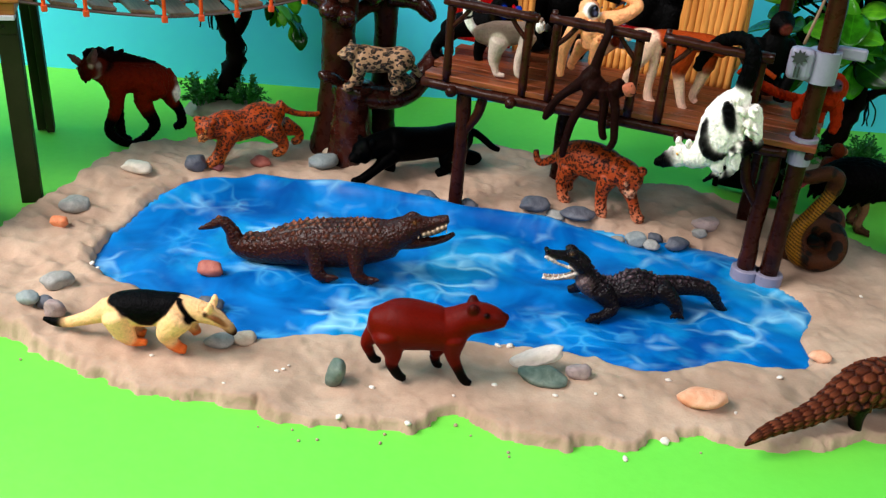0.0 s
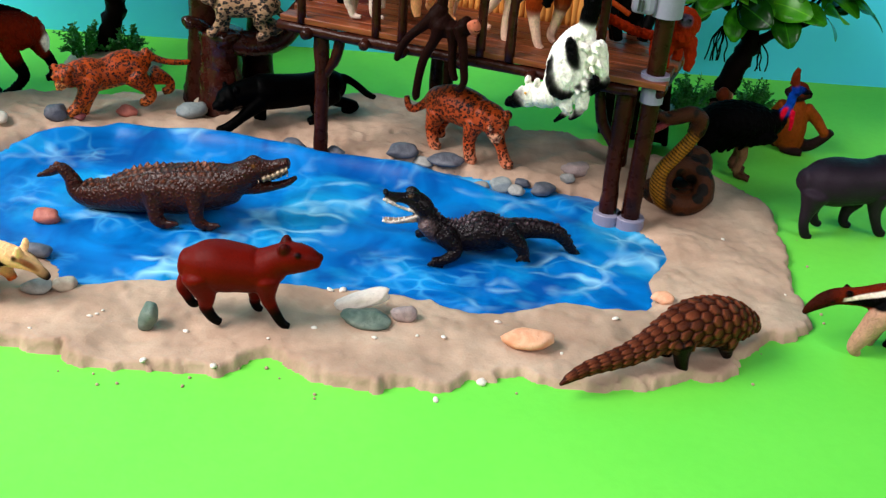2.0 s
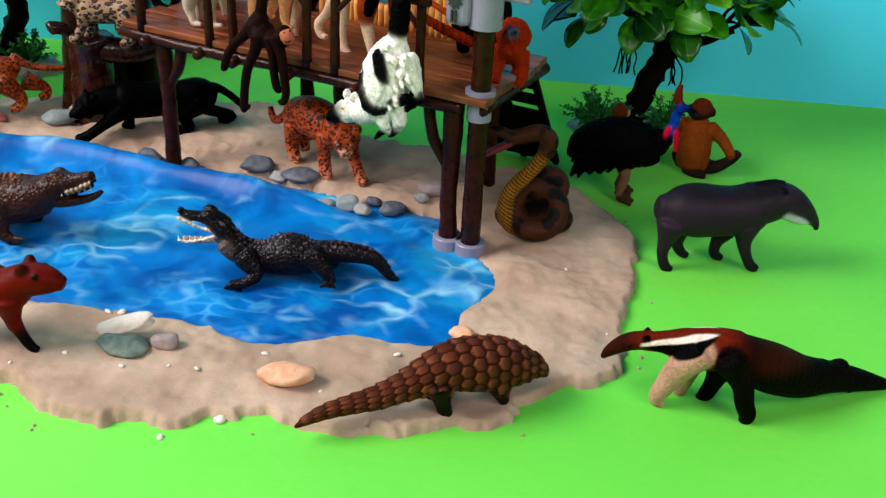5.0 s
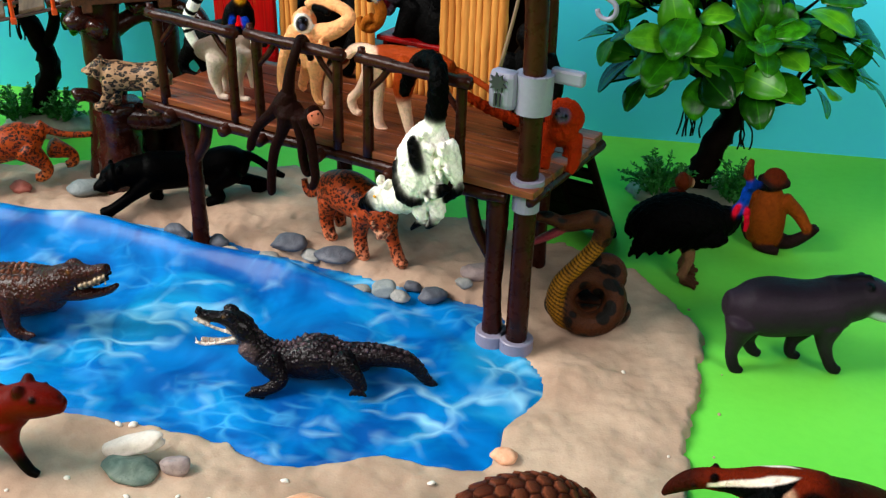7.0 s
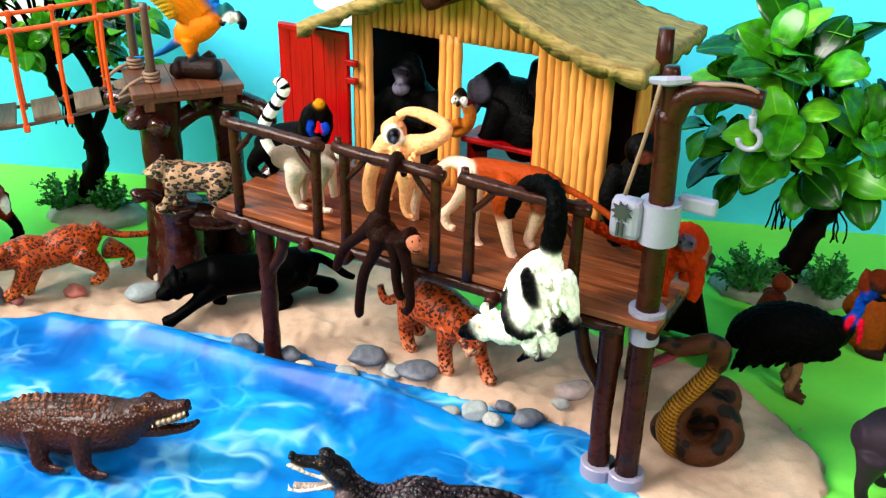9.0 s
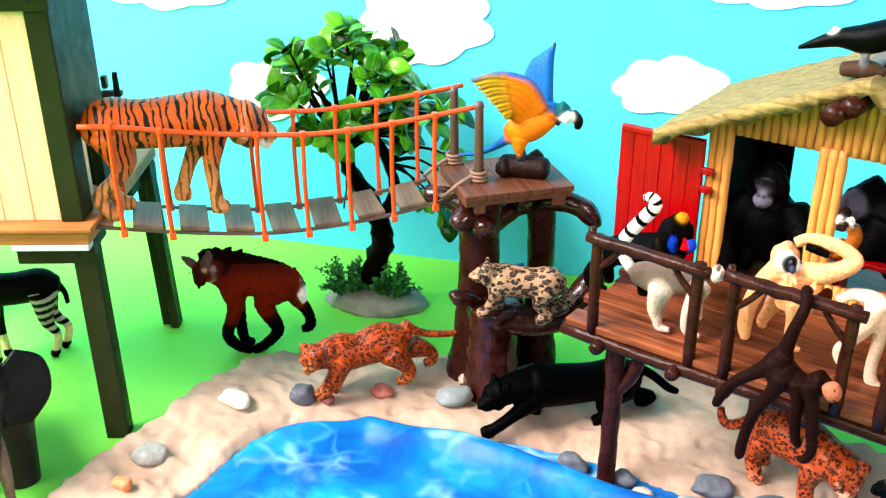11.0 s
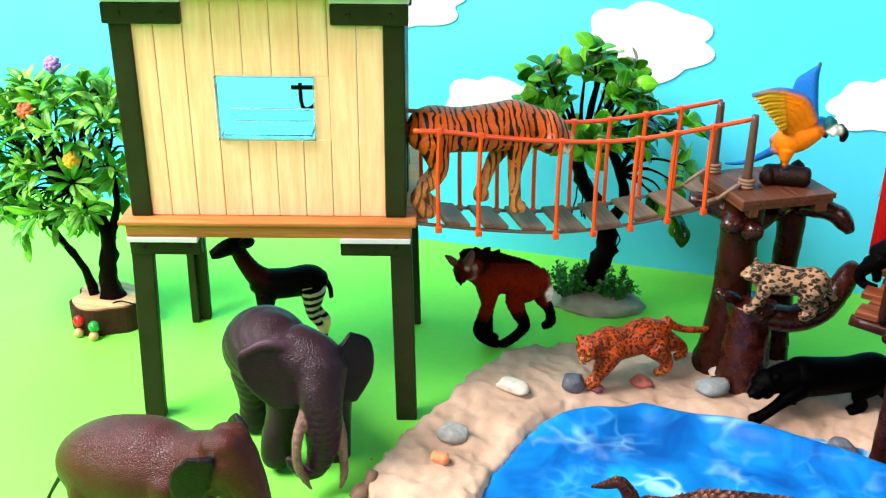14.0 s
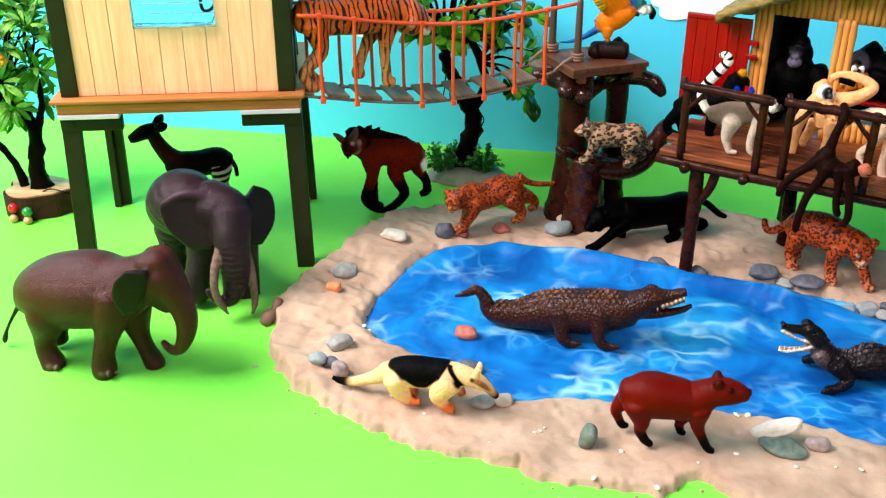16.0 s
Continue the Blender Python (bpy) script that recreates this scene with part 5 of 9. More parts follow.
# ---- toy animals: each is one moulded and painted figure ----
def coat(name, pattern="", dark=(0.01, 0.008, 0.006), mid=None, scale=220.0, rough=0.5, bump=0.35, fine=700.0, spec=0.22, squash=(1, 1, 1), gap=(0.34, 0.42), band=(0.24, 0.44), vary=1.0):
    """Painted figure: colour from the mesh's own paint, its last channel the strength of a pattern."""
    m = Mat(name, rough, spec=spec)
    at = m.node("ShaderNodeAttribute", attribute_name="Paint")
    tone, amount = at.outputs["Color"], at.outputs["Alpha"]
    tone = m.mix(m.grey(m.noise(110, 4), 0.42, 0.7, 0, 0.5 * vary), tone, m.mix(1.0, tone, (0.36, 0.32, 0.3, 1), "MULTIPLY"))
    strand = m.noise(fine, 4, distort=0.6)
    tone = m.mix(m.grey(strand, 0.52, 0.68, 0, 0.45 * vary), tone, m.mix(1.0, tone, (1.7, 1.6, 1.5, 1), "MULTIPLY"))
    tone = m.mix(m.grey(strand, 0.48, 0.34, 0, 0.55 * vary), tone, m.mix(1.0, tone, (0.3, 0.27, 0.25, 1), "MULTIPLY"))
    h = strand
    co = m.stretch(*squash)
    if pattern == "rosette":
        warp = m.node("ShaderNodeVectorMath", operation="MULTIPLY_ADD")
        n = m.node("ShaderNodeTexNoise")
        n.inputs["Scale"].default_value = scale * 1.3
        m.link(co, n.inputs["Vector"])
        m.link(n.outputs["Color"], warp.inputs[0])
        warp.inputs[1].default_value = (0.0022, 0.0022, 0.0022)
        m.link(co, warp.inputs[2])
        d = m.voronoi(scale, "F1", warp.outputs[0])
        ring = m.maths("MULTIPLY", m.grey(d, band[0], band[0] + 0.05), m.grey(d, band[1], band[1] + 0.05, 1, 0))
        gaps = m.grey(m.noise(scale * 2.0, 2), *gap)
        if mid:
            tone = m.mix(m.maths("MULTIPLY", m.grey(d, 0.2, 0.3, 1, 0), amount), tone, mid)
        tone = m.mix(m.maths("MULTIPLY", m.maths("MULTIPLY", ring, gaps), amount), tone, (*dark, 1))
    elif pattern == "spots":
        d = m.voronoi(scale, "F1", co)
        spot = m.maths("MULTIPLY", m.grey(d, 0.4, 0.47, 1, 0), m.grey(m.noise(scale * 0.5, 2), 0.3, 0.4))
        tone = m.mix(m.maths("MULTIPLY", spot, amount), tone, (*dark, 1))
    elif pattern == "stripes":
        w = m.node("ShaderNodeTexWave", wave_type="BANDS", bands_direction="X")
        w.inputs["Scale"].default_value, w.inputs["Distortion"].default_value = scale, 9.0
        w.inputs["Detail"].default_value, w.inputs["Detail Scale"].default_value = 2.0, 1.6
        m.link(co, w.inputs["Vector"])
        band = m.maths("MULTIPLY", m.grey(w.outputs["Fac"], 0.7, 0.78), m.grey(m.noise(200, 2), 0.3, 0.38))
        tone = m.mix(m.maths("MULTIPLY", band, amount), tone, (*dark, 1))
    elif pattern == "scales":
        d = m.voronoi(scale, "F1", co)
        tone = m.mix(m.maths("MULTIPLY", m.grey(d, 0.35, 0.6, 0, 0.75), amount), tone, (*dark, 1))
        if mid:
            tone = m.mix(m.maths("MULTIPLY", m.grey(d, 0.0, 0.25, 0.22, 0), amount), tone, mid)
        h = m.grey(d, 0.0, 0.6, 1, 0)
    elif pattern == "wrinkle":
        d = m.voronoi(scale, "DISTANCE_TO_EDGE", co)
        h = m.mix(0.5, m.grey(d, 0.0, 0.2), m.noise(fine, 4))
        tone = m.mix(m.maths("MULTIPLY", m.grey(d, 0.0, 0.12, 0.5, 0), amount), tone, (*dark, 1))
    m.colour(tone).bump(h, bump, 0.0012)
    return m.m


def rounded(path):
    """A path of (x, y, z, r) rows with rounded caps added at thick ends."""
    rows = [np.array(q, float) for q in path]

    def cap(end, before):
        way = end[:3] - before[:3]
        long = np.linalg.norm(way)
        if end[3] < 0.3 or long < 1e-6:
            return []
        way /= long
        return [np.append(end[:3] + way * end[3] * a, end[3] * b) for a, b in ((0.2, 0.93), (0.38, 0.74), (0.48, 0.45))]
    return cap(rows[0], rows[1])[::-1] + rows + cap(rows[-1], rows[-2])


class Fig:
    """A figure built in centimetres from fused tubes; x forward, y to its left, z up."""

    def __init__(self, name, label, x, y, z, heading, scale=1.0, pitch=0.0, roll=0.0, group="toy animals"):
        self.name, self.label, self.group = name, label, group
        self.m = pose(x, y, z, roll, pitch, heading)
        self.s, self.chains, self.paints, self.reliefs = 0.01 * scale, [], [], []

    def tube(self, col, *pts, flat=1.0, step=5):
        self.chains.append((col, smooth_path(pts, step), flat))
        return self

    def ball(self, col, x, y, z, r, sx=1.0, sz=1.0):
        d = r * 0.25 * max(sx, 0.1)
        self.chains.append((col, np.array([(x - d * 2.2, y, z, r * 0.62), (x - d, y, z, r * 0.9), (x, y, z, r), (x + d, y, z, r * 0.9), (x + d * 2.2, y, z, r * 0.62)]), sz))
        return self

    def leg(self, col, hip, knee, foot, toe=0.5, paw=None, r=0.3, ankle=None):
        """A leg: hip (x, y, z, r), knee (x, z, r), foot (x, y, z), a toe ahead of it."""
        hx, hy, hz, hr = hip
        kx, kz, kr = knee
        fx, fy, fz = foot
        ax, az = ankle or ((kx + 2 * fx) / 3, (kz + 2 * (fz + r)) / 3)
        self.tube(col, hip, (kx, (hy + fy) / 2, kz, kr), (ax, fy, az, r), (fx, fy, fz + r * 1.05, r * 1.05))
        p = paw or col
        return self.tube(p, (fx - 0.1, fy, fz + r * 0.95, r * 1.05), (fx + toe * 0.5, fy, fz + r * 0.85, r * 1.1), (fx + toe, fy, fz + r * 0.7, r * 0.8))

    def web(self, col, inner, outer, n, r):
        """A flap such as an ear: thin ribs from one edge line to the other, fused into a sheet."""
        a, b = smooth_path(inner, 6), smooth_path(outer, 6)
        for k in np.linspace(0, 1, n):
            line = a * (1 - k) + b * k
            self.chains.append((col, np.hstack([line, np.full((len(line), 1), r * (1.25 - 0.5 * k))]), 1.0))
        return self

    def scutes(self, axis, period, width, high, tip, groove, reach=1.3):
        """Rows of keeled scutes along a body axis, crests and grooves in tones of their own."""
        line = smooth_path(axis, 24)
        run = np.concatenate([[0], np.cumsum(np.linalg.norm(np.diff(line[:, :3], axis=0), axis=1))])

        def fn(v, n):
            h, shade = np.zeros(len(v)), np.zeros(len(v))
            d = np.full(len(v), 1e9)
            near = np.zeros(len(v), int)
            for i, q in enumerate(line):
                e = np.linalg.norm(v - q[:3], axis=1)
                k = e < d
                d[k], near[k] = e[k], i
            q = line[near]
            side, up = v[:, 1] - q[:, 1], v[:, 2] - q[:, 2]
            an = np.arctan2(side, up)
            row = an * q[:, 3] / width
            u = run[near] / period + 0.5 * (np.floor(row + 0.5) % 2) + 0.12 * np.sin(run[near] * 5.3)
            a = np.abs((row + 0.5) % 1 - 0.5) * 2
            b = u % 1
            saw = np.minimum(b / 0.7, (1 - b) / 0.3)
            crest = np.clip(1.15 - a * 1.25, 0, 1) * saw
            amount = np.clip(1.25 - np.abs(an) / 1.0, 0.06, 1) * (0.62 + 0.38 * np.sin(v[:, 0] * 2.9 + 3 * np.sin(v[:, 2] * 3.1))) * (d < q[:, 3] * reach) * (near > 3) * (near < len(line) - 8)
            amount *= np.clip(q[:, 3] / 0.7, 0.3, 1)
            self.tone = (np.clip(crest, 0, 1) * amount, np.clip(1 - crest * 2.2, 0, 1) * amount)
            wild = 0.8 + 0.35 * np.sin(np.floor(u) * 12.9 + np.floor(row + 0.5) * 7.7)
            return (crest - 0.3) * high * amount * wild

        def paint(x, y, z, p):
            p = blend(p, self.tone[1] * 0.85, groove)
            patch = 0.55 + 0.45 * np.sin(x * 3.1 + 2 * np.sin(y * 2.3)) * np.sin(z * 2.7 + x)
            return blend(p, self.tone[0] * (0.35 + 0.65 * patch), tip)
        self.reliefs.append(fn)
        self.paints.append(paint)
        return self

    def shingles(self, axis, period, tip, gap):
        """Staggered overlapping scales round a body axis, their free edges towards its start."""
        line = smooth_path(axis, 20)
        run = np.concatenate([[0], np.cumsum(np.linalg.norm(np.diff(line[:, :3], axis=0), axis=1))])

        def fn(v, n):
            d, near = np.full(len(v), 1e9), np.zeros(len(v), int)
            for i, q in enumerate(line):
                e = np.linalg.norm(v - q[:3], axis=1)
                k = e < d
                d[k], near[k] = e[k], i
            q = line[near]
            along = (v - q[:, :3]) @ np.array([1.0, 0, 0])
            u = (run[near] + np.clip(along, -0.1, 0.1)) / period
            an = np.arctan2(v[:, 1] - q[:, 1], v[:, 2] - q[:, 2]) / 0.5
            best, second, cell = np.full(len(v), 1e9), np.full(len(v), 1e9), np.zeros(len(v))
            rise = np.zeros(len(v))
            for j in (-1, 0, 1, 2):
                row = np.floor(u) + j
                off = 0.5 * (row % 2)
                col = np.round(an - off) + off
                for s in (-1, 0, 1):
                    e = np.sqrt(((u - row) * 0.9) ** 2 + (an - col - s) ** 2)
                    k = e < best
                    second = np.where(k, best, np.minimum(second, e))
                    rise = np.where(k, row - u, rise)
                    cell = np.where(k, np.sin(row * 12.9 + (col + s) * 78.2) * 43758.5 % 1, cell)
                    best = np.where(k, e, best)
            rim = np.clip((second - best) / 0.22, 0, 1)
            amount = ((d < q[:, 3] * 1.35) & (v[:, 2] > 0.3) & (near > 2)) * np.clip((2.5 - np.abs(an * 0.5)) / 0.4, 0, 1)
            # free edges painted as lit, bases under the overlap painted as shaded
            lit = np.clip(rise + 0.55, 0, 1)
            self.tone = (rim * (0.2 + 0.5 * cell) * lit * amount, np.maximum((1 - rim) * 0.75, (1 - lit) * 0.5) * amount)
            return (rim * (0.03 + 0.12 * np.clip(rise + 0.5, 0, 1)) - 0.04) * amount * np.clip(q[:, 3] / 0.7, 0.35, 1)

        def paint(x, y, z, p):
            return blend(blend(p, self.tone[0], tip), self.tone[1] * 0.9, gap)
        self.reliefs.append(fn)
        self.paints.append(paint)
        return self

    def tufts(self, high, fine=7.0):
        """Ragged locks of hair: ridged waves along the body, drooping to points."""
        def fn(v, n):
            x, y, z = v[:, 0], v[:, 1], v[:, 2]
            a = np.sin(x * fine + 1.7 * np.sin(z * fine * 0.4)) * np.sin(y * fine * 1.1 + 1.3 * np.sin(x * fine * 0.5))
            b = np.sin(x * fine * 2.3 + z * fine * 0.7 + 2 * np.sin(y * fine)) * np.sin(z * fine * 0.9 + y * fine * 1.9)
            return high * (np.abs(a) * 0.9 + np.abs(b) * 0.6 - 0.5)
        self.reliefs.append(fn)
        return self

    def paint(self, fn):
        self.paints.append(fn)
        return self

    def build(self, material, voxel=0.07, smooth=3):
        s = self.s
        bm = bmesh.new()
        for col, path, flat in self.chains:
            tube(bm, [tuple(q[:3]) + (q[3] * 1.04,) for q in rounded(path)], 28 if max(path[:, 3]) > 0.8 else 16, 1, flat)
        bmesh.ops.recalc_face_normals(bm, faces=bm.faces)
        me = bpy.data.meshes.new(self.name)
        bm.to_mesh(me)
        bm.free()
        ob = new(self.name, me)
        mod = ob.modifiers.new("fuse", "REMESH")
        mod.mode, mod.voxel_size = "VOXEL", voxel
        mod.use_smooth_shade = True
        sm = ob.modifiers.new("soften", "SMOOTH")
        sm.iterations, sm.factor = smooth, 0.5
        deps = bpy.context.evaluated_depsgraph_get()
        fused = bpy.data.meshes.new_from_object(ob.evaluated_get(deps))
        ob.modifiers.clear()
        v = np.empty(len(fused.vertices) * 3)
        fused.vertices.foreach_get("co", v)
        v = v.reshape(-1, 3)
        for fn in self.reliefs:
            n = np.empty(len(v) * 3)
            fused.vertices.foreach_get("normal", n)
            n = n.reshape(-1, 3)
            v = v + n * fn(v, n)[:, None]
            fused.vertices.foreach_set("co", v.ravel())
        score = np.full((len(self.chains), len(v)), 1e9)
        for k, (col, path, flat) in enumerate(self.chains):
            dense = smooth_path([tuple(q) for q in path], 2)
            for q in dense:
                score[k] = np.minimum(score[k], np.linalg.norm(v - q[:3], axis=1) - q[3])
        w = np.exp(-(score - score.min(0)) / 0.032)
        w /= w.sum(0)
        cols = np.array([c if len(c) == 4 else (*c, 1.0) for c, _, _ in self.chains])
        paint = w.T @ cols
        for fn in self.paints:
            paint = fn(v[:, 0], v[:, 1], v[:, 2], paint)
        paint = np.clip(paint, 0, 1)
        at = fused.attributes.new("Paint", "FLOAT_COLOR", "POINT")
        at.data.foreach_set("color", paint.ravel())
        fused.transform(Matrix.Diagonal((s, s, s, 1)))
        fused.polygons.foreach_set("use_smooth", [True] * len(fused.polygons))
        fused.materials.append(material)
        old = ob.data
        ob.data = fused
        bpy.data.meshes.remove(old)
        fused.name = self.name
        ob.matrix_world = self.m
        return tagged(ob, self.label, "toy animal", self.group)


def c(r, g, b, a=0.0):
    """Paint colour from 0..255 values, with the pattern's strength."""
    return tuple(min(0.95, 1.12 * v ** 1.34) for v in srgb(r, g, b)[:3]) + (a,)


def blend(paint, mask, col):
    k = np.clip(mask, 0, 1)[:, None]
    return paint * (1 - k) + np.array(col) * k


BLACK, WHITE = c(5, 4, 4), c(242, 238, 230)
FUR = coat("painted_fur", bump=0.7, fine=620, spec=0.04, vary=0.4)
FUR_ROUGH = coat("painted_long_fur", bump=1.0, fine=460, rough=0.55, spec=0.03, squash=(1, 1, 0.5), vary=0.5)
SHORT = coat("painted_short_hair", bump=0.25, fine=1100, rough=0.4, spec=0.06, vary=0.4)
SLEEK = coat("painted_black_coat", bump=0.3, fine=700, rough=0.45, spec=0.02, vary=0.4)
HIDE = coat("painted_hide", "wrinkle", (0.012, 0.009, 0.009), scale=620, rough=0.34, bump=0.36, spec=0.2, fine=600, squash=(1, 1, 2.2), vary=0.8)
CROC = coat("painted_croc_scales", "scales", (0.012, 0.008, 0.006), srgb(84, 52, 38)[:3] + (1,), scale=520, rough=0.34, bump=0.5, spec=0.18)
CAIMAN = coat("painted_caiman_scales", "scales", (0.006, 0.005, 0.006), srgb(66, 52, 60)[:3] + (1,), scale=560, rough=0.32, bump=0.5, spec=0.16)
JAGUAR = coat("painted_rosettes", "rosette", (0.008, 0.004, 0.002), srgb(140, 56, 18)[:3] + (1,), scale=470, rough=0.42, bump=0.25, gap=(0.3, 0.37), band=(0.22, 0.46), vary=0.5)
OCELOT = coat("painted_ocelot_blotches", "rosette", (0.01, 0.008, 0.007), srgb(92, 62, 40)[:3] + (1,), scale=400, rough=0.45, bump=0.25, squash=(0.7, 1, 1), gap=(0.28, 0.36), band=(0.2, 0.5), vary=0.5)
TIGER = coat("painted_tiger_stripes", "stripes", (0.006, 0.003, 0.002), scale=78, rough=0.4, bump=0.3, squash=(1, 0.6, 0.42), vary=0.5)
SNAKE = coat("painted_snake_blotches", "spots", (0.004, 0.003, 0.002), scale=120, rough=0.4, bump=0.5, fine=1300, spec=0.1)


def cat(f, col, belly, L, H, r, head, turn, feet, tail, paw=None, legr=0.34, neck=0.85, hr=0.9):
    """A big cat: head (x, y, z) and the way it looks; feet as front near, front far, hind near, hind far."""
    f.tube(col, (-L / 2 - 0.75, 0, H - 0.25, r * 0.62), (-L / 2, 0, H, r * 0.98), (-L / 6, 0, H - 0.1, r * 0.93), (L / 5, 0, H - 0.1, r * 1.0), (L / 2, 0, H, r * 1.02), (L / 2 + 0.6, 0, H + 0.05, r * 0.7))
    f.tube(belly, (-L / 4, 0, H - r * 0.55, r * 0.5), (L / 4, 0, H - r * 0.6, r * 0.5))
    hx, hy, hz = head
    tx, ty, tz = turn
    f.tube(col, (L / 2 + 0.1, 0, H + 0.1, r * neck), ((L / 2 + hx) / 2 + 0.1, hy / 2, (H + hz) / 2 + 0.15, r * neck * 0.86), (hx, hy, hz, hr * 0.8))
    f.ball(col, hx, hy, hz, hr)
    f.tube(belly, (hx + tx * 0.45, hy + ty * 0.45, hz + tz * 0.45 - 0.12, hr * 0.58), (hx + tx * 0.95, hy + ty * 0.95, hz + tz * 0.95 - 0.2, hr * 0.46), (hx + tx * 1.1, hy + ty * 1.1, hz + tz * 1.1 - 0.3, hr * 0.3))
    f.ball(c(40, 20, 18), hx + tx * 1.25, hy + ty * 1.25, hz + tz * 1.2 - 0.1, 0.17)
    sx, sy = -ty, tx
    for s in (-1, 1):
        f.ball(col, hx - tx * 0.2 + sx * s * 0.62, hy - ty * 0.2 + sy * s * 0.62, hz + 0.68, 0.27)
        f.ball(BLACK, hx + tx * 0.72 + sx * s * 0.36, hy + ty * 0.72 + sy * s * 0.36, hz + tz * 0.6 + 0.2, 0.12)
    for k, (fx, fy, fz) in enumerate(feet):
        front = k < 2
        s = 1 if fy > 0 else -1
        if front:
            hip = (L / 2 + 0.05, s * r * 0.5, H - r * 0.35, r * 0.62)
            knee = ((L / 2 + fx) / 2 - 0.15, H * 0.5 + fz * 0.5, legr * 1.15)
        else:
            hip = (-L / 2 + 0.05, s * r * 0.5, H - r * 0.25, r * 0.72)
            knee = ((-L / 2 + fx) / 2 + 0.5, H * 0.52 + fz * 0.5, legr * 1.35)
        ankle = None if front else (fx - 0.42, fz + H * 0.25)
        f.leg(col, hip, knee, (fx, fy, fz), 0.5, paw, legr, ankle)
    f.tube(col, *tail)
    return f


def cat_face(f, col, pale, at, way, r, tilt=0.0):
    """Ears, muzzle, nose and eyes of a cat's head at a place, turned along way."""
    o, (tx, ty) = Vector(at), Vector(way).normalized()
    side = Vector((-ty, tx, 0))
    ahead = Vector((tx * math.cos(tilt), ty * math.cos(tilt), -math.sin(tilt)))
    up = side.cross(ahead) * -1
    f.tube(pale, *[(*(o + ahead * (r * a) - up * (r * b)), r * q) for a, b, q in ((0.4, 0.3, 0.6), (0.85, 0.38, 0.46), (1.08, 0.42, 0.28))])
    f.ball(c(120, 44, 40), *(o + ahead * (r * 1.2) - up * (r * 0.22)), r * 0.17)
    f.tube(c(20, 9, 8), *[(*(o + ahead * (r * 1.16) - up * (r * 0.56) + side * (r * k)), r * 0.07) for k in (-0.3, 0, 0.3)], step=3)
    for s in (-1, 1):
        e = o - ahead * (r * 0.12) + side * (r * 0.68 * s) + up * (r * 0.62)
        f.tube(col, *[(*(e + up * (r * a)), r * q) for a, q in ((0, 0.34), (0.2, 0.3), (0.36, 0.12))])
        f.ball(BLACK, *(o + ahead * (r * 0.86) + side * (r * 0.4 * s) + up * (r * 0.2)), r * 0.12)
        f.ball(pale, *(o + ahead * (r * 0.84) + side * (r * 0.42 * s) + up * (r * 0.42)), r * 0.15)


# maned wolf striding on the green sheet
f = Fig("toy_maned_wolf", "rust-red maned wolf toy with black legs and mane", -0.214, 0.695, 0, 203)
RUST, SOOT = c(124, 45, 16), c(20, 12, 10)
f.tube(RUST, (-2.04, 0, 4.66, 0.67), (-1.43, 0, 4.77, 1.05), (-0.53, 0, 4.97, 1.23), (0.49, 0, 5.17, 1.11), (1.42, 0, 5.21, 1.22), (2.16, 0, 5.07, 1.22))
f.tube(SOOT, (1.71, 0, 5.22, 1.04), (2.46, 0, 5.7, 0.92), (3.09, 0, 5.93, 0.77))
f.tube(RUST, (2.91, 0.2, 6.03, 0.81), (3.57, 0.2, 6.09, 0.77))
f.tube(c(84, 28, 14), (3.66, 0.4, 5.99, 0.62), (3.78, 0.7, 5.62, 0.4), (3.83, 0.9, 5.35, 0.26))
f.ball(BLACK, 3.84, 1.05, 5.31, 0.16)
f.tube(c(186, 170, 160), (2.87, 0.8, 6.33, 0.22), (2.91, 0.7, 5.71, 0.22), (3.12, 0.6, 5.42, 0.15))
f.ball(c(232, 214, 186), 4.33, 0.8, 6.22, 0.11)
f.ball(c(232, 214, 186), 3.42, 0.9, 6.36, 0.13)
f.tube(c(150, 112, 108), (4.16, 0.2, 6.48, 0.33), (4.48, 0.2, 6.78, 0.26), (4.88, 0.2, 7.07, 0.07), flat=0.7)
f.tube(c(150, 112, 108), (3.34, 0.7, 6.78, 0.36), (3.16, 0.7, 7.14, 0.33), (3.01, 0.7, 7.54, 0.14), flat=0.7)
f.tube(BLACK, (-1.1, 0, 6.12, 0.15), (0.13, 0, 6.41, 0.26), (1.13, 0, 6.61, 0.37), (2.09, 0, 6.76, 0.44), (2.82, 0, 6.91, 0.44), (3.34, 0, 7.05, 0.33), (3.78, 0, 6.9, 0.22))
f.tube(BLACK, (2.9, 0, 6.95, 0.33), (2.71, 0, 7.31, 0.18), (2.53, 0, 7.43, 0.07))
f.tube(BLACK, (2.09, 0, 6.92, 0.33), (1.91, 0, 7.29, 0.18), (1.72, 0, 7.4, 0.07))
f.tube(BLACK, (1.43, 0, 6.7, 0.33), (1.24, 0, 7.06, 0.18), (1.06, 0, 7.18, 0.07))
f.tube(BLACK, (3.34, 0, 6.88, 0.33), (3.15, 0, 7.24, 0.18), (2.97, 0, 7.36, 0.07))
f.tube(RUST, (1.82, 0.5, 4.65, 0.81), (1.82, 0.5, 3.47, 0.48), (2.12, 0.5, 2.46, 0.41))
f.tube(BLACK, (2.12, 0.5, 2.46, 0.41), (2.49, 0.5, 1.43, 0.34), (2, 0.5, 0.63, 0.32), (1.12, 0.5, 0.19, 0.3))
f.tube(RUST, (1.82, -0.5, 4.11, 0.68), (1.67, -0.5, 2.91, 0.42))
f.tube(BLACK, (1.67, -0.5, 2.73, 0.38), (1.66, -0.5, 1.34, 0.34), (1.5, -0.5, 0.44, 0.31), (0.96, -0.5, 0.06, 0.27))
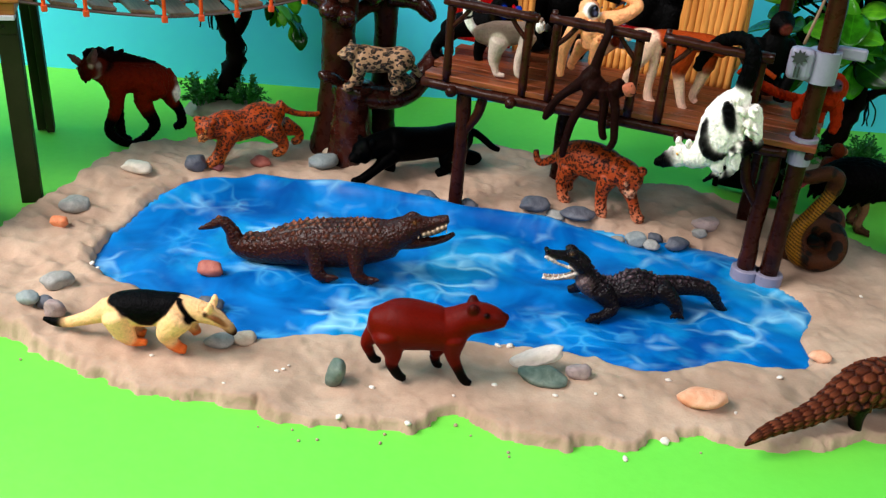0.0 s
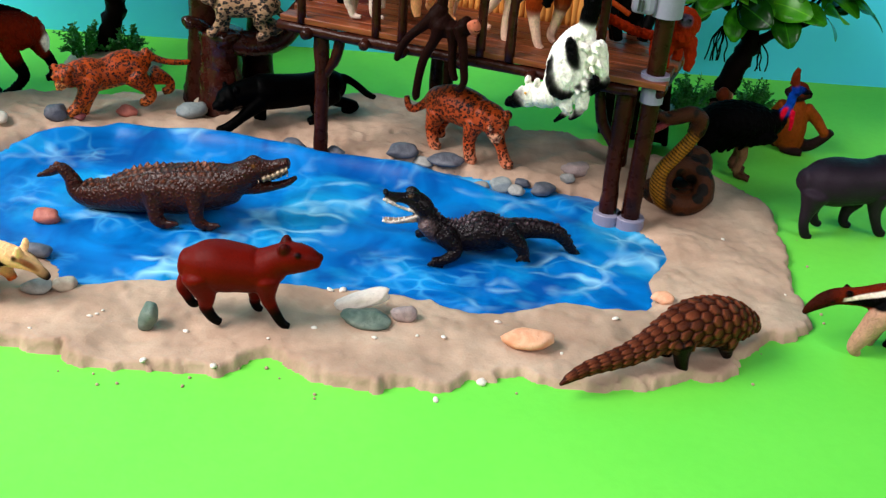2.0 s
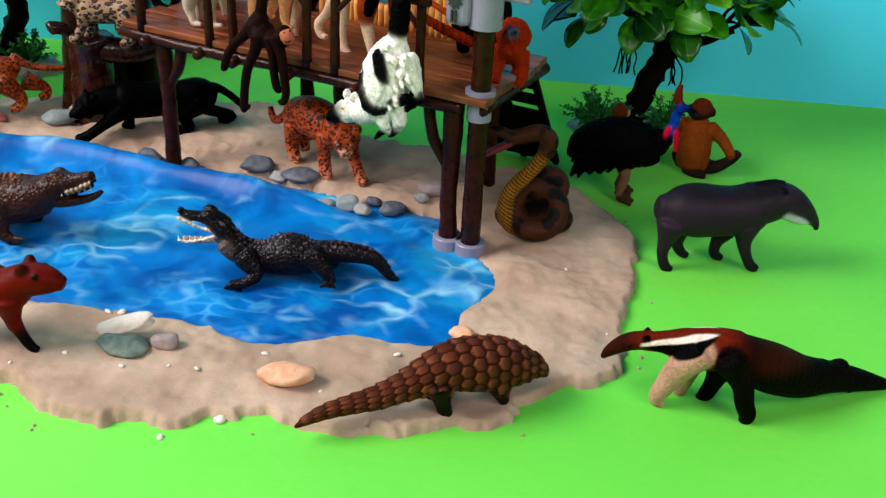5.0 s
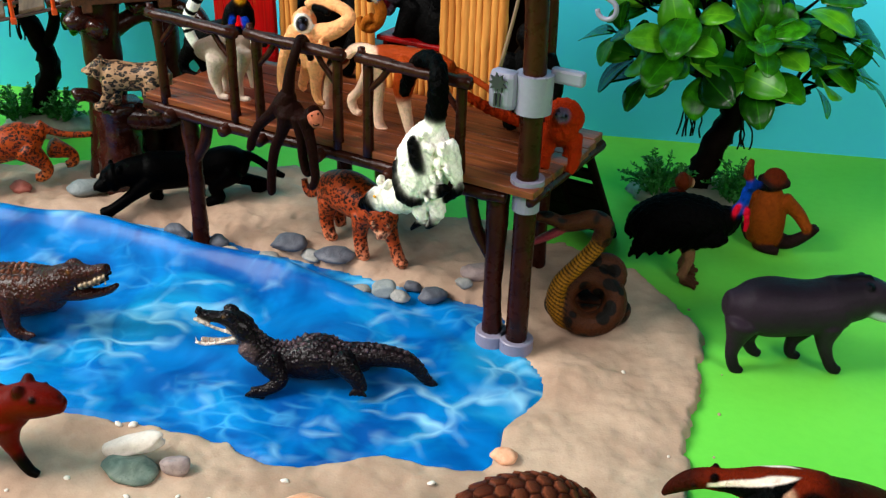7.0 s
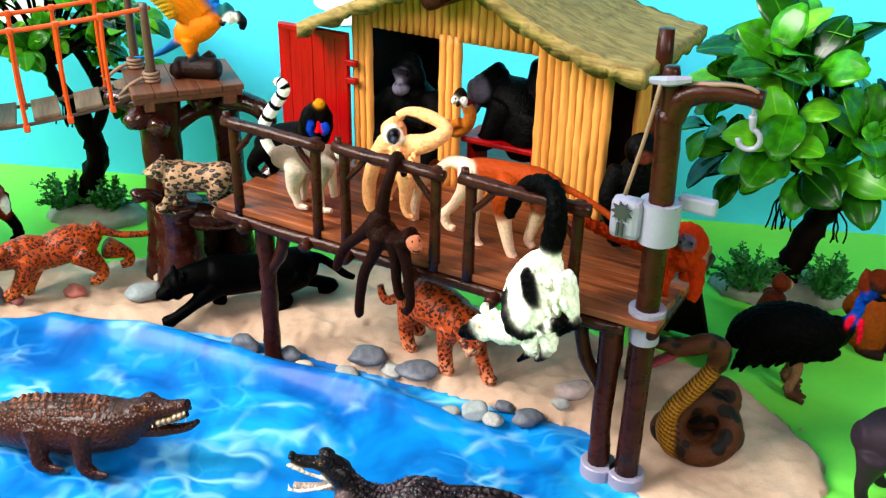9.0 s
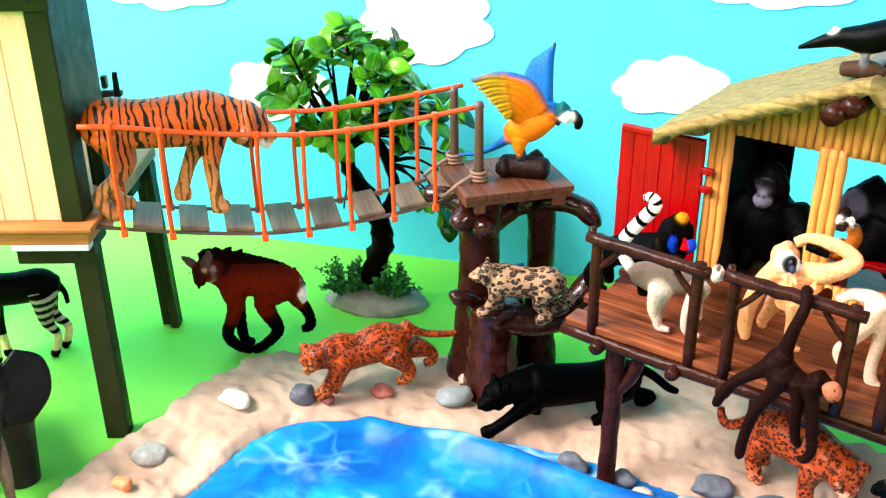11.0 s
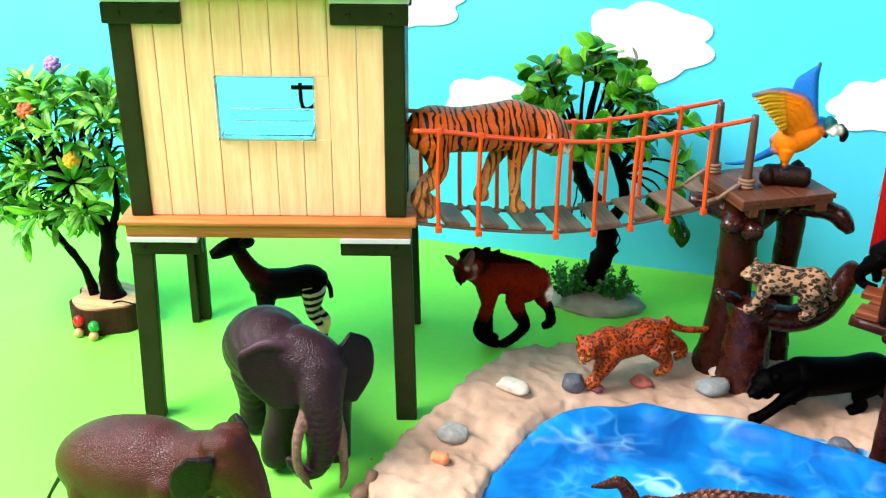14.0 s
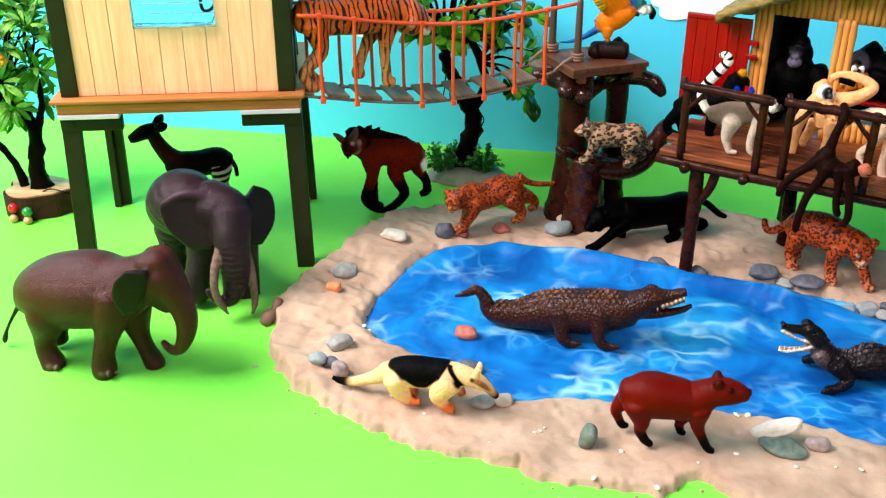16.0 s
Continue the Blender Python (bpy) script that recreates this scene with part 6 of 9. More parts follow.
f.tube(RUST, (-0.97, 0.45, 4.65, 1.04), (-0.05, 0.45, 3.71, 0.67), (-0.29, 0.45, 2.68, 0.49))
f.tube(BLACK, (-0.29, 0.5, 2.7, 0.49), (-0.76, 0.5, 1.56, 0.38), (-0.02, 0.5, 0.63, 0.32), (0.82, 0.5, 0.13, 0.3))
f.tube(RUST, (-1.88, -0.4, 4.03, 0.83), (-2.25, -0.4, 2.99, 0.46))
f.tube(BLACK, (-2.26, -0.45, 2.96, 0.42), (-2.78, -0.45, 2.07, 0.33), (-2.81, -0.45, 1.18, 0.33), (-2.27, -0.45, 0.94, 0.23))
f.tube(RUST, (-1.86, 0, 5.43, 0.37), (-2.26, 0, 4.74, 0.37))
f.tube(WHITE, (-2.2, 0.15, 4.82, 0.34), (-2.41, 0.15, 4.05, 0.34), (-2.55, 0.15, 3.28, 0.15))
f.paint(lambda x, y, z, p: blend(p, np.clip((z - 5.4) / 0.8, 0, 1) * 0.45, c(52, 14, 8)))
f.tufts(0.06, 9.0)
f.build(FUR_ROUGH, 0.06)

f = Fig("toy_leopard", "orange spotted leopard toy prowling over the sand", -0.122, 0.656, 0.009, 214)
SPOT, CREAM_FUR = c(184, 92, 30, 1), c(222, 158, 92, 0.9)
f.tube(SPOT, (-1.68, 0, 3.53, 0.55), (-0.96, 0, 3.25, 1.02), (0.06, 0, 3.17, 1.09), (1.22, 0, 2.92, 0.95), (2.31, 0, 2.98, 1.08), (2.95, 0, 2.97, 0.91))
f.tube(CREAM_FUR, (-0.54, 0, 2.52, 0.51), (0.74, 0, 2.33, 0.51), (2.01, 0, 2.22, 0.54))
f.tube(SPOT, (2.88, 0.25, 3.22, 0.87), (3.48, 0.25, 3.09, 0.77), (3.84, 0.25, 3.07, 0.73))
f.ball(SPOT, 3.97, 0.5, 3.24, 0.8)
cat_face(f, SPOT, CREAM_FUR, (3.97, 0.5, 3.24), (0.72, 0.69), 0.8, 0.35)
f.tube(SPOT, (2.31, 0.65, 2.86, 0.8), (2.72, 0.65, 1.87, 0.54), (3.25, 0.65, 1.12, 0.4), (3.66, 0.65, 0.72, 0.4), (4.01, 0.65, 0.58, 0.27))
f.tube(SPOT, (2.15, -0.5, 1.73, 0.62), (2.57, -0.5, 0.59, 0.41), (2.78, -0.5, -0.2, 0.35))
f.tube(SPOT, (-0.62, 0.6, 2.75, 0.85), (-1.49, 0.6, 1.69, 0.48), (-1.76, 0.6, 1.07, 0.34), (-1.34, 0.6, 0.7, 0.34), (-0.9, 0.6, 0.69, 0.24))
f.tube(SPOT, (-2.34, -0.6, 2.11, 0.7), (-3.43, -0.6, 1.53, 0.35), (-3.48, -0.6, 0.94, 0.32), (-2.96, -0.6, 0.78, 0.25))
f.tube(SPOT, (-1.64, 0, 4.01, 0.37), (-2.27, 0, 3.56, 0.26), (-3.06, 0, 3.2, 0.22), (-3.9, 0, 3.02, 0.21), (-4.67, 0, 2.94, 0.19), (-5.43, 0, 3.03, 0.14))
f.paint(lambda x, y, z, p: blend(p, np.clip((1.6 - z) / 1.2, 0, 1) * 0.4, CREAM_FUR))
f.build(JAGUAR, 0.06, 2)

f = Fig("toy_jaguar", "orange jaguar toy with black rosettes facing the pond", 0.115, 0.618, 0.008, -34)
JAG, JAGP = c(206, 106, 54, 1), c(238, 186, 152, 0.8)
f.tube(JAG, (-2.85, 0, 3.05, 0.74), (-2.25, 0, 3.3, 1.06), (-0.91, 0, 3.49, 1.23), (0.4, 0, 3.36, 1.18), (1.36, 0, 3.18, 0.96))
f.tube(JAG, (1.2, -0.2, 3.42, 0.99), (1.91, -0.2, 3.33, 0.95), (2.29, -0.2, 3.06, 0.88))
f.ball(JAG, 2.37, -0.4, 3.22, 0.98)
cat_face(f, JAG, JAGP, (2.37, -0.4, 3.22), (0.62, -0.78), 0.98, 0.5)
f.tube(JAG, (-2.07, -0.5, 2.79, 0.73), (-2.42, -0.5, 1.58, 0.44), (-2.27, -0.5, 0.75, 0.39), (-2.06, -0.5, 0.37, 0.37), (-1.7, -0.5, 0.36, 0.26))
f.tube(JAG, (-2.2, 0.6, 2.33, 0.67), (-2.5, 0.6, 1.32, 0.41), (-2.39, 0.6, 0.67, 0.34))
f.tube(JAG, (0.95, -0.6, 2.93, 0.71), (0.65, -0.6, 1.68, 0.43), (0.77, -0.6, 0.54, 0.4), (0.92, -0.6, 0.27, 0.36), (1.22, -0.6, 0.25, 0.25))
f.tube(JAG, (2.07, 0.2, 2.34, 0.61), (2.57, 0.2, 1.53, 0.36), (2.99, 0.2, 0.61, 0.38), (3.19, 0.2, 0.39, 0.36), (3.56, 0.2, 0.44, 0.25))
f.tube(JAG, (-2.65, 0, 3.73, 0.37), (-3.57, 0, 2.77, 0.3), (-4.4, 0, 2.22, 0.26), (-4.82, 0, 2.42, 0.23), (-4.97, 0, 3.02, 0.19))
f.paint(lambda x, y, z, p: blend(p, np.clip((1.4 - z) / 1.2, 0, 1) * 0.5, JAGP))
f.build(JAGUAR, 0.06, 2)

f = Fig("toy_black_panther", "black panther toy crouching low on the sand", -0.004, 0.658, 0.008, 205)
cat(f, c(7, 6, 6), c(7, 6, 6), 5.0, 2.5, 1.15, (4.7, 0.3, 2.35), (0.9, 0.4, -0.25), ((5.2, 0.9, 0), (2.2, -0.7, 0), (-1.2, 0.8, 0), (-4.2, -0.6, 0)),
    ((-2.9, 0, 3.0, 0.36), (-3.6, 0.1, 3.0, 0.28), (-4.4, 0.2, 2.5, 0.25), (-5.2, 0.4, 1.8, 0.24), (-5.8, 0.5, 1.5, 0.18)))
f.build(SLEEK)

f = Fig("toy_ocelot", "grey ocelot toy with black blotches standing on the stump", -0.038, 0.666, 0.0655, 187, 0.8)
cat(f, c(178, 146, 118, 1), c(214, 184, 154, 0.9), 3.5, 2.8, 1.1, (2.6, 0.25, 3.3), (0.9, 0.35, 0.05), ((2.7, 0.5, 0.0), (1.8, -0.5, 0.2), (-1.4, 0.55, -0.2), (-2.4, -0.5, 0.0)),
    ((-2.1, 0, 2.8, 0.36), (-2.9, -0.2, 2.0, 0.3), (-3.5, -0.4, 1.3, 0.24)), hr=0.85)
f.paint(lambda x, y, z, p: blend(p, np.clip((x - 3.4) / 0.3, 0, 1) * 0.6, c(214, 166, 108, 0.2)))
f.build(OCELOT)

# tiger on the bridge
f = Fig("toy_tiger", "orange tiger toy with black stripes on the bridge", -0.2261, 0.6208, 0.1245, 31.2, 1.2)
TIG = c(210, 112, 46, 1)
cat(f, TIG, c(214, 160, 104, 0.9), 4.4, 4.55, 1.12, (3.75, -0.2, 4.1), (0.9, -0.35, -0.3), ((0.5, 0.5, 0.55), (2.1, -0.5, 0.15), (-2.0, 0.55, 0.35), (-2.5, -0.5, 0.3)),
    ((-2.5, 0, 4.5, 0.3), (-2.6, 0, 4.2, 0.25), (-2.65, 0, 4.0, 0.2)), legr=0.3, hr=1.08)
f.tube(TIG, (-2.4, 0, 4.65, 0.85), (-1.0, 0, 4.55, 0.92), (1.0, 0, 4.4, 0.95))
f.tube(WHITE, (3.55, 0.45, 4.0, 0.4), (3.35, 0.0, 3.55, 0.42), (3.55, -0.85, 4.0, 0.4))
f.tube(WHITE, (4.2, -0.75, 3.55, 0.3), (4.65, -0.65, 3.25, 0.28))
f.paint(lambda x, y, z, p: blend(p, np.clip((3.4 - z) / 1.6, 0, 1) * 0.55, c(226, 176, 124, 0.5)))
f.build(TIGER)

# crocodile in the pond
f = Fig("toy_crocodile", "brown crocodile toy with ridged back in the pond", -0.05, 0.514, 0.004, -4)
BR, BR_TIP, BR_GAP = c(78, 37, 24, 0.6), c(186, 128, 98, 0.1), c(12, 6, 4, 0.2)
body = [(-8.21, 0, 1.71, 0.07), (-7.42, 0, 2.05, 0.23), (-6.74, 0, 2.38, 0.33), (-6.24, 0, 1.86, 0.39), (-5.93, 0, 1.16, 0.56), (-5.34, 0, 0.97, 0.79), (-4.1, 0, 1, 0.92), (-2.6, 0, 1.4, 1.21), (-1.21, 0, 1.67, 1.34), (0.38, 0, 1.85, 1.4), (2.02, 0, 2.19, 1.27), (3.06, 0, 2.42, 1.1)]
f.tube(BR, *body)
f.tube(BR, (2.93, 0, 2.48, 1.07), (3.82, 0, 3.01, 0.94), (4.52, 0, 3.45, 0.71), (5.35, 0, 3.69, 0.42), (5.98, 0, 3.94, 0.35), (6.36, 0, 4.09, 0.26), flat=0.9)
f.tube(BR, (3.71, 0, 2.42, 0.71), (4.63, 0, 2.35, 0.45), (5.6, 0, 2.57, 0.32), (6.3, 0, 2.86, 0.26), (6.76, 0, 3.21, 0.16), flat=0.75)
f.tube(c(10, 5, 5), (4.61, 0, 2.81, 0.29), (5.57, 0, 3.14, 0.26), (6.26, 0, 3.51, 0.19), flat=0.6)
f.tube(c(14, 6, 6), (4.93, -0.55, 3.12, 0.13), (5.61, -0.42, 3.35, 0.13), (6.32, -0.3, 3.69, 0.1))
f.tube(c(14, 6, 6), (4.93, 0.55, 3.12, 0.13), (5.61, 0.42, 3.35, 0.13), (6.32, 0.3, 3.69, 0.1))
f.tube(c(226, 206, 178), (5.06, -0.6, 3.3, 0.05), (5.1, -0.6, 3.13, 0.03), step=2)
f.tube(c(226, 206, 178), (4.76, -0.62, 2.92, 0.05), (4.78, -0.6, 3.09, 0.03), step=2)
f.tube(c(226, 206, 178), (5.3, -0.54, 3.41, 0.05), (5.34, -0.54, 3.23, 0.03), step=2)
f.tube(c(226, 206, 178), (5.07, -0.56, 3, 0.05), (5.09, -0.54, 3.18, 0.03), step=2)
f.tube(c(226, 206, 178), (5.54, -0.48, 3.51, 0.05), (5.59, -0.48, 3.34, 0.03), step=2)
f.tube(c(226, 206, 178), (5.38, -0.5, 3.09, 0.05), (5.4, -0.48, 3.26, 0.03), step=2)
f.tube(c(226, 206, 178), (5.79, -0.42, 3.62, 0.05), (5.83, -0.42, 3.44, 0.03), step=2)
f.tube(c(226, 206, 178), (5.69, -0.44, 3.17, 0.05), (5.71, -0.42, 3.35, 0.03), step=2)
f.tube(c(226, 206, 178), (6.03, -0.36, 3.72, 0.05), (6.07, -0.36, 3.55, 0.03), step=2)
f.tube(c(226, 206, 178), (6, -0.38, 3.26, 0.05), (6.02, -0.36, 3.43, 0.03), step=2)
f.tube(c(226, 206, 178), (6.28, -0.3, 3.83, 0.05), (6.32, -0.3, 3.66, 0.03), step=2)
f.tube(c(226, 206, 178), (6.31, -0.32, 3.34, 0.05), (6.33, -0.3, 3.52, 0.03), step=2)
f.tube(BR, (3.97, -0.3, 3.66, 0.27), (4.28, -0.34, 3.88, 0.26), (4.66, -0.3, 3.86, 0.18))
f.tube(BR, (3.97, 0.3, 3.66, 0.27), (4.28, 0.34, 3.88, 0.26), (4.66, 0.3, 3.86, 0.18))
f.ball(c(150, 110, 60), 4.47, -0.52, 3.88, 0.09)
f.ball(c(150, 110, 60), 4.47, 0.52, 3.88, 0.09)
f.tube(BR, (6.05, -0.12, 4.02, 0.17), (6.3, -0.15, 4.14, 0.14))
f.tube(BR, (6.05, 0.12, 4.02, 0.17), (6.3, 0.15, 4.14, 0.14))
f.tube(BR, (-1.13, -0.9, 1.87, 0.77), (-0.97, -1.3, 1.15, 0.48), (-0.83, -1.5, 0.54, 0.39), (-0.44, -1.5, 0.22, 0.29))
f.tube(BR, (1.4, -0.9, 2.17, 0.71), (1.36, -1.3, 1.42, 0.45), (1.51, -1.5, 0.67, 0.35), (1.94, -1.5, 0.35, 0.29))
f.tube(BR, (-0.6, -1.5, 0.27, 0.19), (-0.32, -1.6, 0.16, 0.13), (-0.17, -1.7, 0.1, 0.06), step=3)
f.tube(BR, (-0.6, -1.5, 0.27, 0.19), (-0.16, -1.6, 0.16, 0.13), (0.03, -1.7, 0.21, 0.06), step=3)
f.tube(BR, (-0.6, -1.5, 0.27, 0.19), (0.01, -1.6, 0.27, 0.13), (0.22, -1.7, 0.31, 0.06), step=3)
f.tube(BR, (-0.6, -1.5, 0.27, 0.19), (0.17, -1.6, 0.38, 0.13), (0.42, -1.7, 0.41, 0.06), step=3)
f.tube(BR, (1.78, -1.5, 0.41, 0.19), (2.06, -1.6, 0.29, 0.13), (2.21, -1.7, 0.24, 0.06), step=3)
f.tube(BR, (1.78, -1.5, 0.41, 0.19), (2.22, -1.6, 0.29, 0.13), (2.4, -1.7, 0.34, 0.06), step=3)
f.tube(BR, (1.78, -1.5, 0.41, 0.19), (2.38, -1.6, 0.41, 0.13), (2.59, -1.7, 0.45, 0.06), step=3)
f.tube(BR, (1.78, -1.5, 0.41, 0.19), (2.54, -1.6, 0.52, 0.13), (2.78, -1.7, 0.55, 0.06), step=3)
f.tube(BR, (1.21, 0.9, 1.13, 0.67), (1.61, 1.6, 0.06, 0.37))
f.tube(BR, (-2.84, 0.9, 0.47, 0.67), (-3.4, 1.7, -0.77, 0.38))
f.scutes(body, 0.42, 0.4, 0.29, BR_TIP, BR_GAP)
f.build(CROC, 0.05, 1)

# caiman with open jaws
f = Fig("toy_caiman", "dark grey caiman toy with open jaws in the pond", 0.135, 0.497, 0.004, 188)
DK, DK_TIP, DK_GAP = c(34, 20, 27, 0.6), c(150, 128, 136, 0.1), c(5, 3, 4, 0.2)
body = [(4.76, 0, 2.95, 0.57), (4.19, 0, 1.98, 0.63), (3.34, 0, 1.29, 0.74), (2.42, 0, 1.11, 0.87), (1.19, 0, 1.3, 1.09), (0, 0, 1.23, 0.84), (-1.06, 0, 1.49, 0.6), (-2.16, 0, 1.45, 0.52), (-3.09, 0, 1.22, 0.43), (-3.67, 0, 0.7, 0.34), (-4.05, 0, 0.16, 0.26), (-4.55, 0, -0.3, 0.18), (-5.11, 0, -0.64, 0.07)]
f.tube(DK, *body)
f.tube(DK, (4.62, 0, 2.81, 0.63), (5.06, 0, 3.23, 0.53), (5.71, 0, 3.37, 0.31), (6.3, 0, 3.43, 0.28), (6.72, 0, 3.57, 0.22), flat=0.9)
f.tube(c(176, 156, 144), (4.61, 0, 2.24, 0.38), (5.4, 0, 2.05, 0.22), (6.13, 0, 1.98, 0.21), (6.72, 0, 2.08, 0.16), flat=0.7)
f.tube(c(120, 104, 104, 0.3), (4.5, 0.35, 2, 0.47), (4.12, 0.35, 1.56, 0.47), (3.74, 0.35, 1.2, 0.38))
f.tube(c(226, 214, 204), (4.92, 0.32, 2.62, 0.09), (5.73, 0.32, 2.9, 0.08), (6.29, 0.32, 3.15, 0.08), (6.87, 0.32, 3.46, 0.08))
f.tube(c(226, 214, 204), (4.99, 0.42, 2.46, 0.09), (5.73, 0.42, 2.21, 0.08), (6.42, 0.42, 2.1, 0.08), (6.88, 0.42, 2.21, 0.08))
f.tube(WHITE, (6.66, 0.3, 3.31, 0.05), (6.63, 0.3, 3.1, 0.02), step=2)
f.tube(WHITE, (6.82, 0.42, 2.28, 0.05), (6.85, 0.42, 2.49, 0.02), step=2)
f.tube(WHITE, (6.36, 0.3, 3.21, 0.05), (6.34, 0.3, 2.99, 0.02), step=2)
f.tube(WHITE, (6.54, 0.42, 2.28, 0.05), (6.56, 0.42, 2.49, 0.02), step=2)
f.tube(WHITE, (6.06, 0.3, 3.1, 0.05), (6.04, 0.3, 2.89, 0.02), step=2)
f.tube(WHITE, (6.25, 0.42, 2.28, 0.05), (6.27, 0.42, 2.49, 0.02), step=2)
f.tube(WHITE, (5.76, 0.3, 3, 0.05), (5.74, 0.3, 2.79, 0.02), step=2)
f.tube(WHITE, (5.96, 0.42, 2.28, 0.05), (5.99, 0.42, 2.49, 0.02), step=2)
f.tube(WHITE, (5.46, 0.3, 2.89, 0.05), (5.44, 0.3, 2.68, 0.03), step=2)
f.tube(WHITE, (5.67, 0.42, 2.28, 0.05), (5.7, 0.42, 2.5, 0.02), step=2)
f.tube(DK, (4.97, 0.28, 3.5, 0.22), (5.27, 0.32, 3.68, 0.22), (5.53, 0.3, 3.6, 0.15))
f.tube(DK, (4.97, -0.28, 3.5, 0.22), (5.27, -0.32, 3.68, 0.22), (5.53, -0.3, 3.6, 0.15))
f.ball(c(120, 96, 60), 5.4, 0.48, 3.66, 0.09)
f.ball(c(120, 96, 60), 5.4, -0.48, 3.66, 0.09)
f.tube(DK, (6.63, 0.1, 3.68, 0.14), (6.82, 0.14, 3.76, 0.11))
f.tube(DK, (6.63, -0.1, 3.68, 0.14), (6.82, -0.14, 3.76, 0.11))
f.tube(DK, (3.39, 0.8, 1.46, 0.63), (2.81, 1.2, 0.74, 0.38), (3.42, 1.5, 0.37, 0.28), (4.14, 1.6, 0.25, 0.25))
f.tube(DK, (3.8, -0.8, 1.17, 0.42), (4.31, -1.2, 0.61, 0.29), (4.67, -1.4, 0.38, 0.23))
f.tube(DK, (-0.01, 0.8, 1.68, 0.67), (-0.64, 1.2, 1.18, 0.44), (-0.92, 1.3, 0.72, 0.35), (-1.02, 1.4, 0.37, 0.29))
f.tube(DK, (-0.83, -0.8, 0.7, 0.59), (-0.8, -1.3, -0.28, 0.33))
f.tube(DK, (3.98, 1.5, 0.23, 0.16), (4.33, 1.65, 0.14, 0.1), (4.43, 1.7, 0.13, 0.05), step=3)
f.tube(DK, (3.98, 1.5, 0.23, 0.16), (4.1, 1.65, 0.1, 0.1), (4.14, 1.7, 0.09, 0.05), step=3)
f.tube(DK, (3.98, 1.5, 0.23, 0.16), (3.86, 1.65, 0.06, 0.1), (3.84, 1.7, 0.05, 0.05), step=3)
f.tube(DK, (3.98, 1.5, 0.23, 0.16), (3.63, 1.65, 0.02, 0.1), (3.55, 1.7, 0.02, 0.05), step=3)
f.tube(DK, (-0.88, 1.5, 0.58, 0.16), (-0.57, 1.65, 0.38, 0.1), (-0.5, 1.7, 0.3, 0.05), step=3)
f.tube(DK, (-0.88, 1.5, 0.58, 0.16), (-0.77, 1.65, 0.38, 0.1), (-0.77, 1.7, 0.3, 0.05), step=3)
f.tube(DK, (-0.88, 1.5, 0.58, 0.16), (-0.97, 1.65, 0.38, 0.1), (-1.03, 1.7, 0.3, 0.05), step=3)
f.tube(DK, (-0.88, 1.5, 0.58, 0.16), (-1.17, 1.65, 0.38, 0.1), (-1.3, 1.7, 0.29, 0.05), step=3)
f.scutes(body, 0.4, 0.36, 0.25, DK_TIP, DK_GAP)
f.build(CAIMAN, 0.045, 1)

# capybara
f = Fig("toy_capybara", "reddish-brown capybara toy standing on the sandy shore", 0.003, 0.4095, 0.007, 0)
CAP, CAPD = c(118, 30, 12), c(66, 20, 12)
f.tube(CAP, (-2.36, 0, 2.88, 0.7), (-1.71, 0, 2.81, 1.08), (-0.84, 0, 2.81, 1.22), (0.11, 0, 2.76, 1.14), (1.06, 0, 2.71, 1.03), (1.7, 0, 3.05, 0.87))
f.tube(CAP, (1.54, 0, 2.97, 0.87), (2.11, 0, 3.34, 0.76), (2.7, 0, 3.48, 0.73), (3.35, 0, 3.47, 0.59), (3.84, 0, 3.38, 0.35))
f.tube(CAPD, (3.82, 0, 3.67, 0.24), (3.97, 0, 3.43, 0.19))
f.tube(c(92, 30, 20), (2.3, -0.36, 4.0, 0.26), (2.3, -0.44, 4.24, 0.24), (2.28, -0.47, 4.42, 0.12))
f.tube(c(92, 30, 20), (2.3, 0.36, 4.0, 0.26), (2.3, 0.44, 4.24, 0.24), (2.28, 0.47, 4.42, 0.12))
f.ball(BLACK, 2.98, -0.56, 3.92, 0.13)
f.ball(BLACK, 2.98, 0.56, 3.92, 0.13)
f.tube(CAP, (-1.64, -0.55, 2.52, 0.81), (-1.37, -0.55, 1.42, 0.46), (-1.43, -0.55, 0.83, 0.3))
f.tube(BLACK, (-1.43, -0.6, 0.86, 0.3), (-1.08, -0.6, 0.26, 0.25), (-0.69, -0.6, -0.01, 0.19))
f.tube(CAP, (-2.29, 0.55, 1.94, 0.55), (-2.72, 0.55, 1.25, 0.33), (-2.57, 0.55, 0.73, 0.25))
f.tube(BLACK, (-2.57, 0.6, 0.7, 0.25), (-2.31, 0.6, 0.22, 0.22), (-1.95, 0.6, 0.25, 0.14))
f.tube(CAP, (1.48, -0.5, 2.52, 0.67), (1.53, -0.5, 1.56, 0.38), (1.76, -0.5, 0.92, 0.27))
f.tube(BLACK, (1.76, -0.55, 0.96, 0.27), (2.2, -0.55, 0.16, 0.23), (2.57, -0.55, -0.01, 0.17))
f.tube(CAP, (0.94, 0.55, 1.55, 0.5), (0.67, 0.55, 0.8, 0.28))
f.tube(BLACK, (0.67, 0.6, 0.77, 0.28), (0.81, 0.6, 0.24, 0.22), (1.1, 0.6, 0.1, 0.14))
f.paint(lambda x, y, z, p: blend(p, (1.0 - z) / 0.8, BLACK))
f.paint(lambda x, y, z, p: blend(p, np.clip((z - 3.6) / 1.2, 0, 1) * 0.5, c(62, 16, 10)))
f.build(SHORT, 0.06, 14)

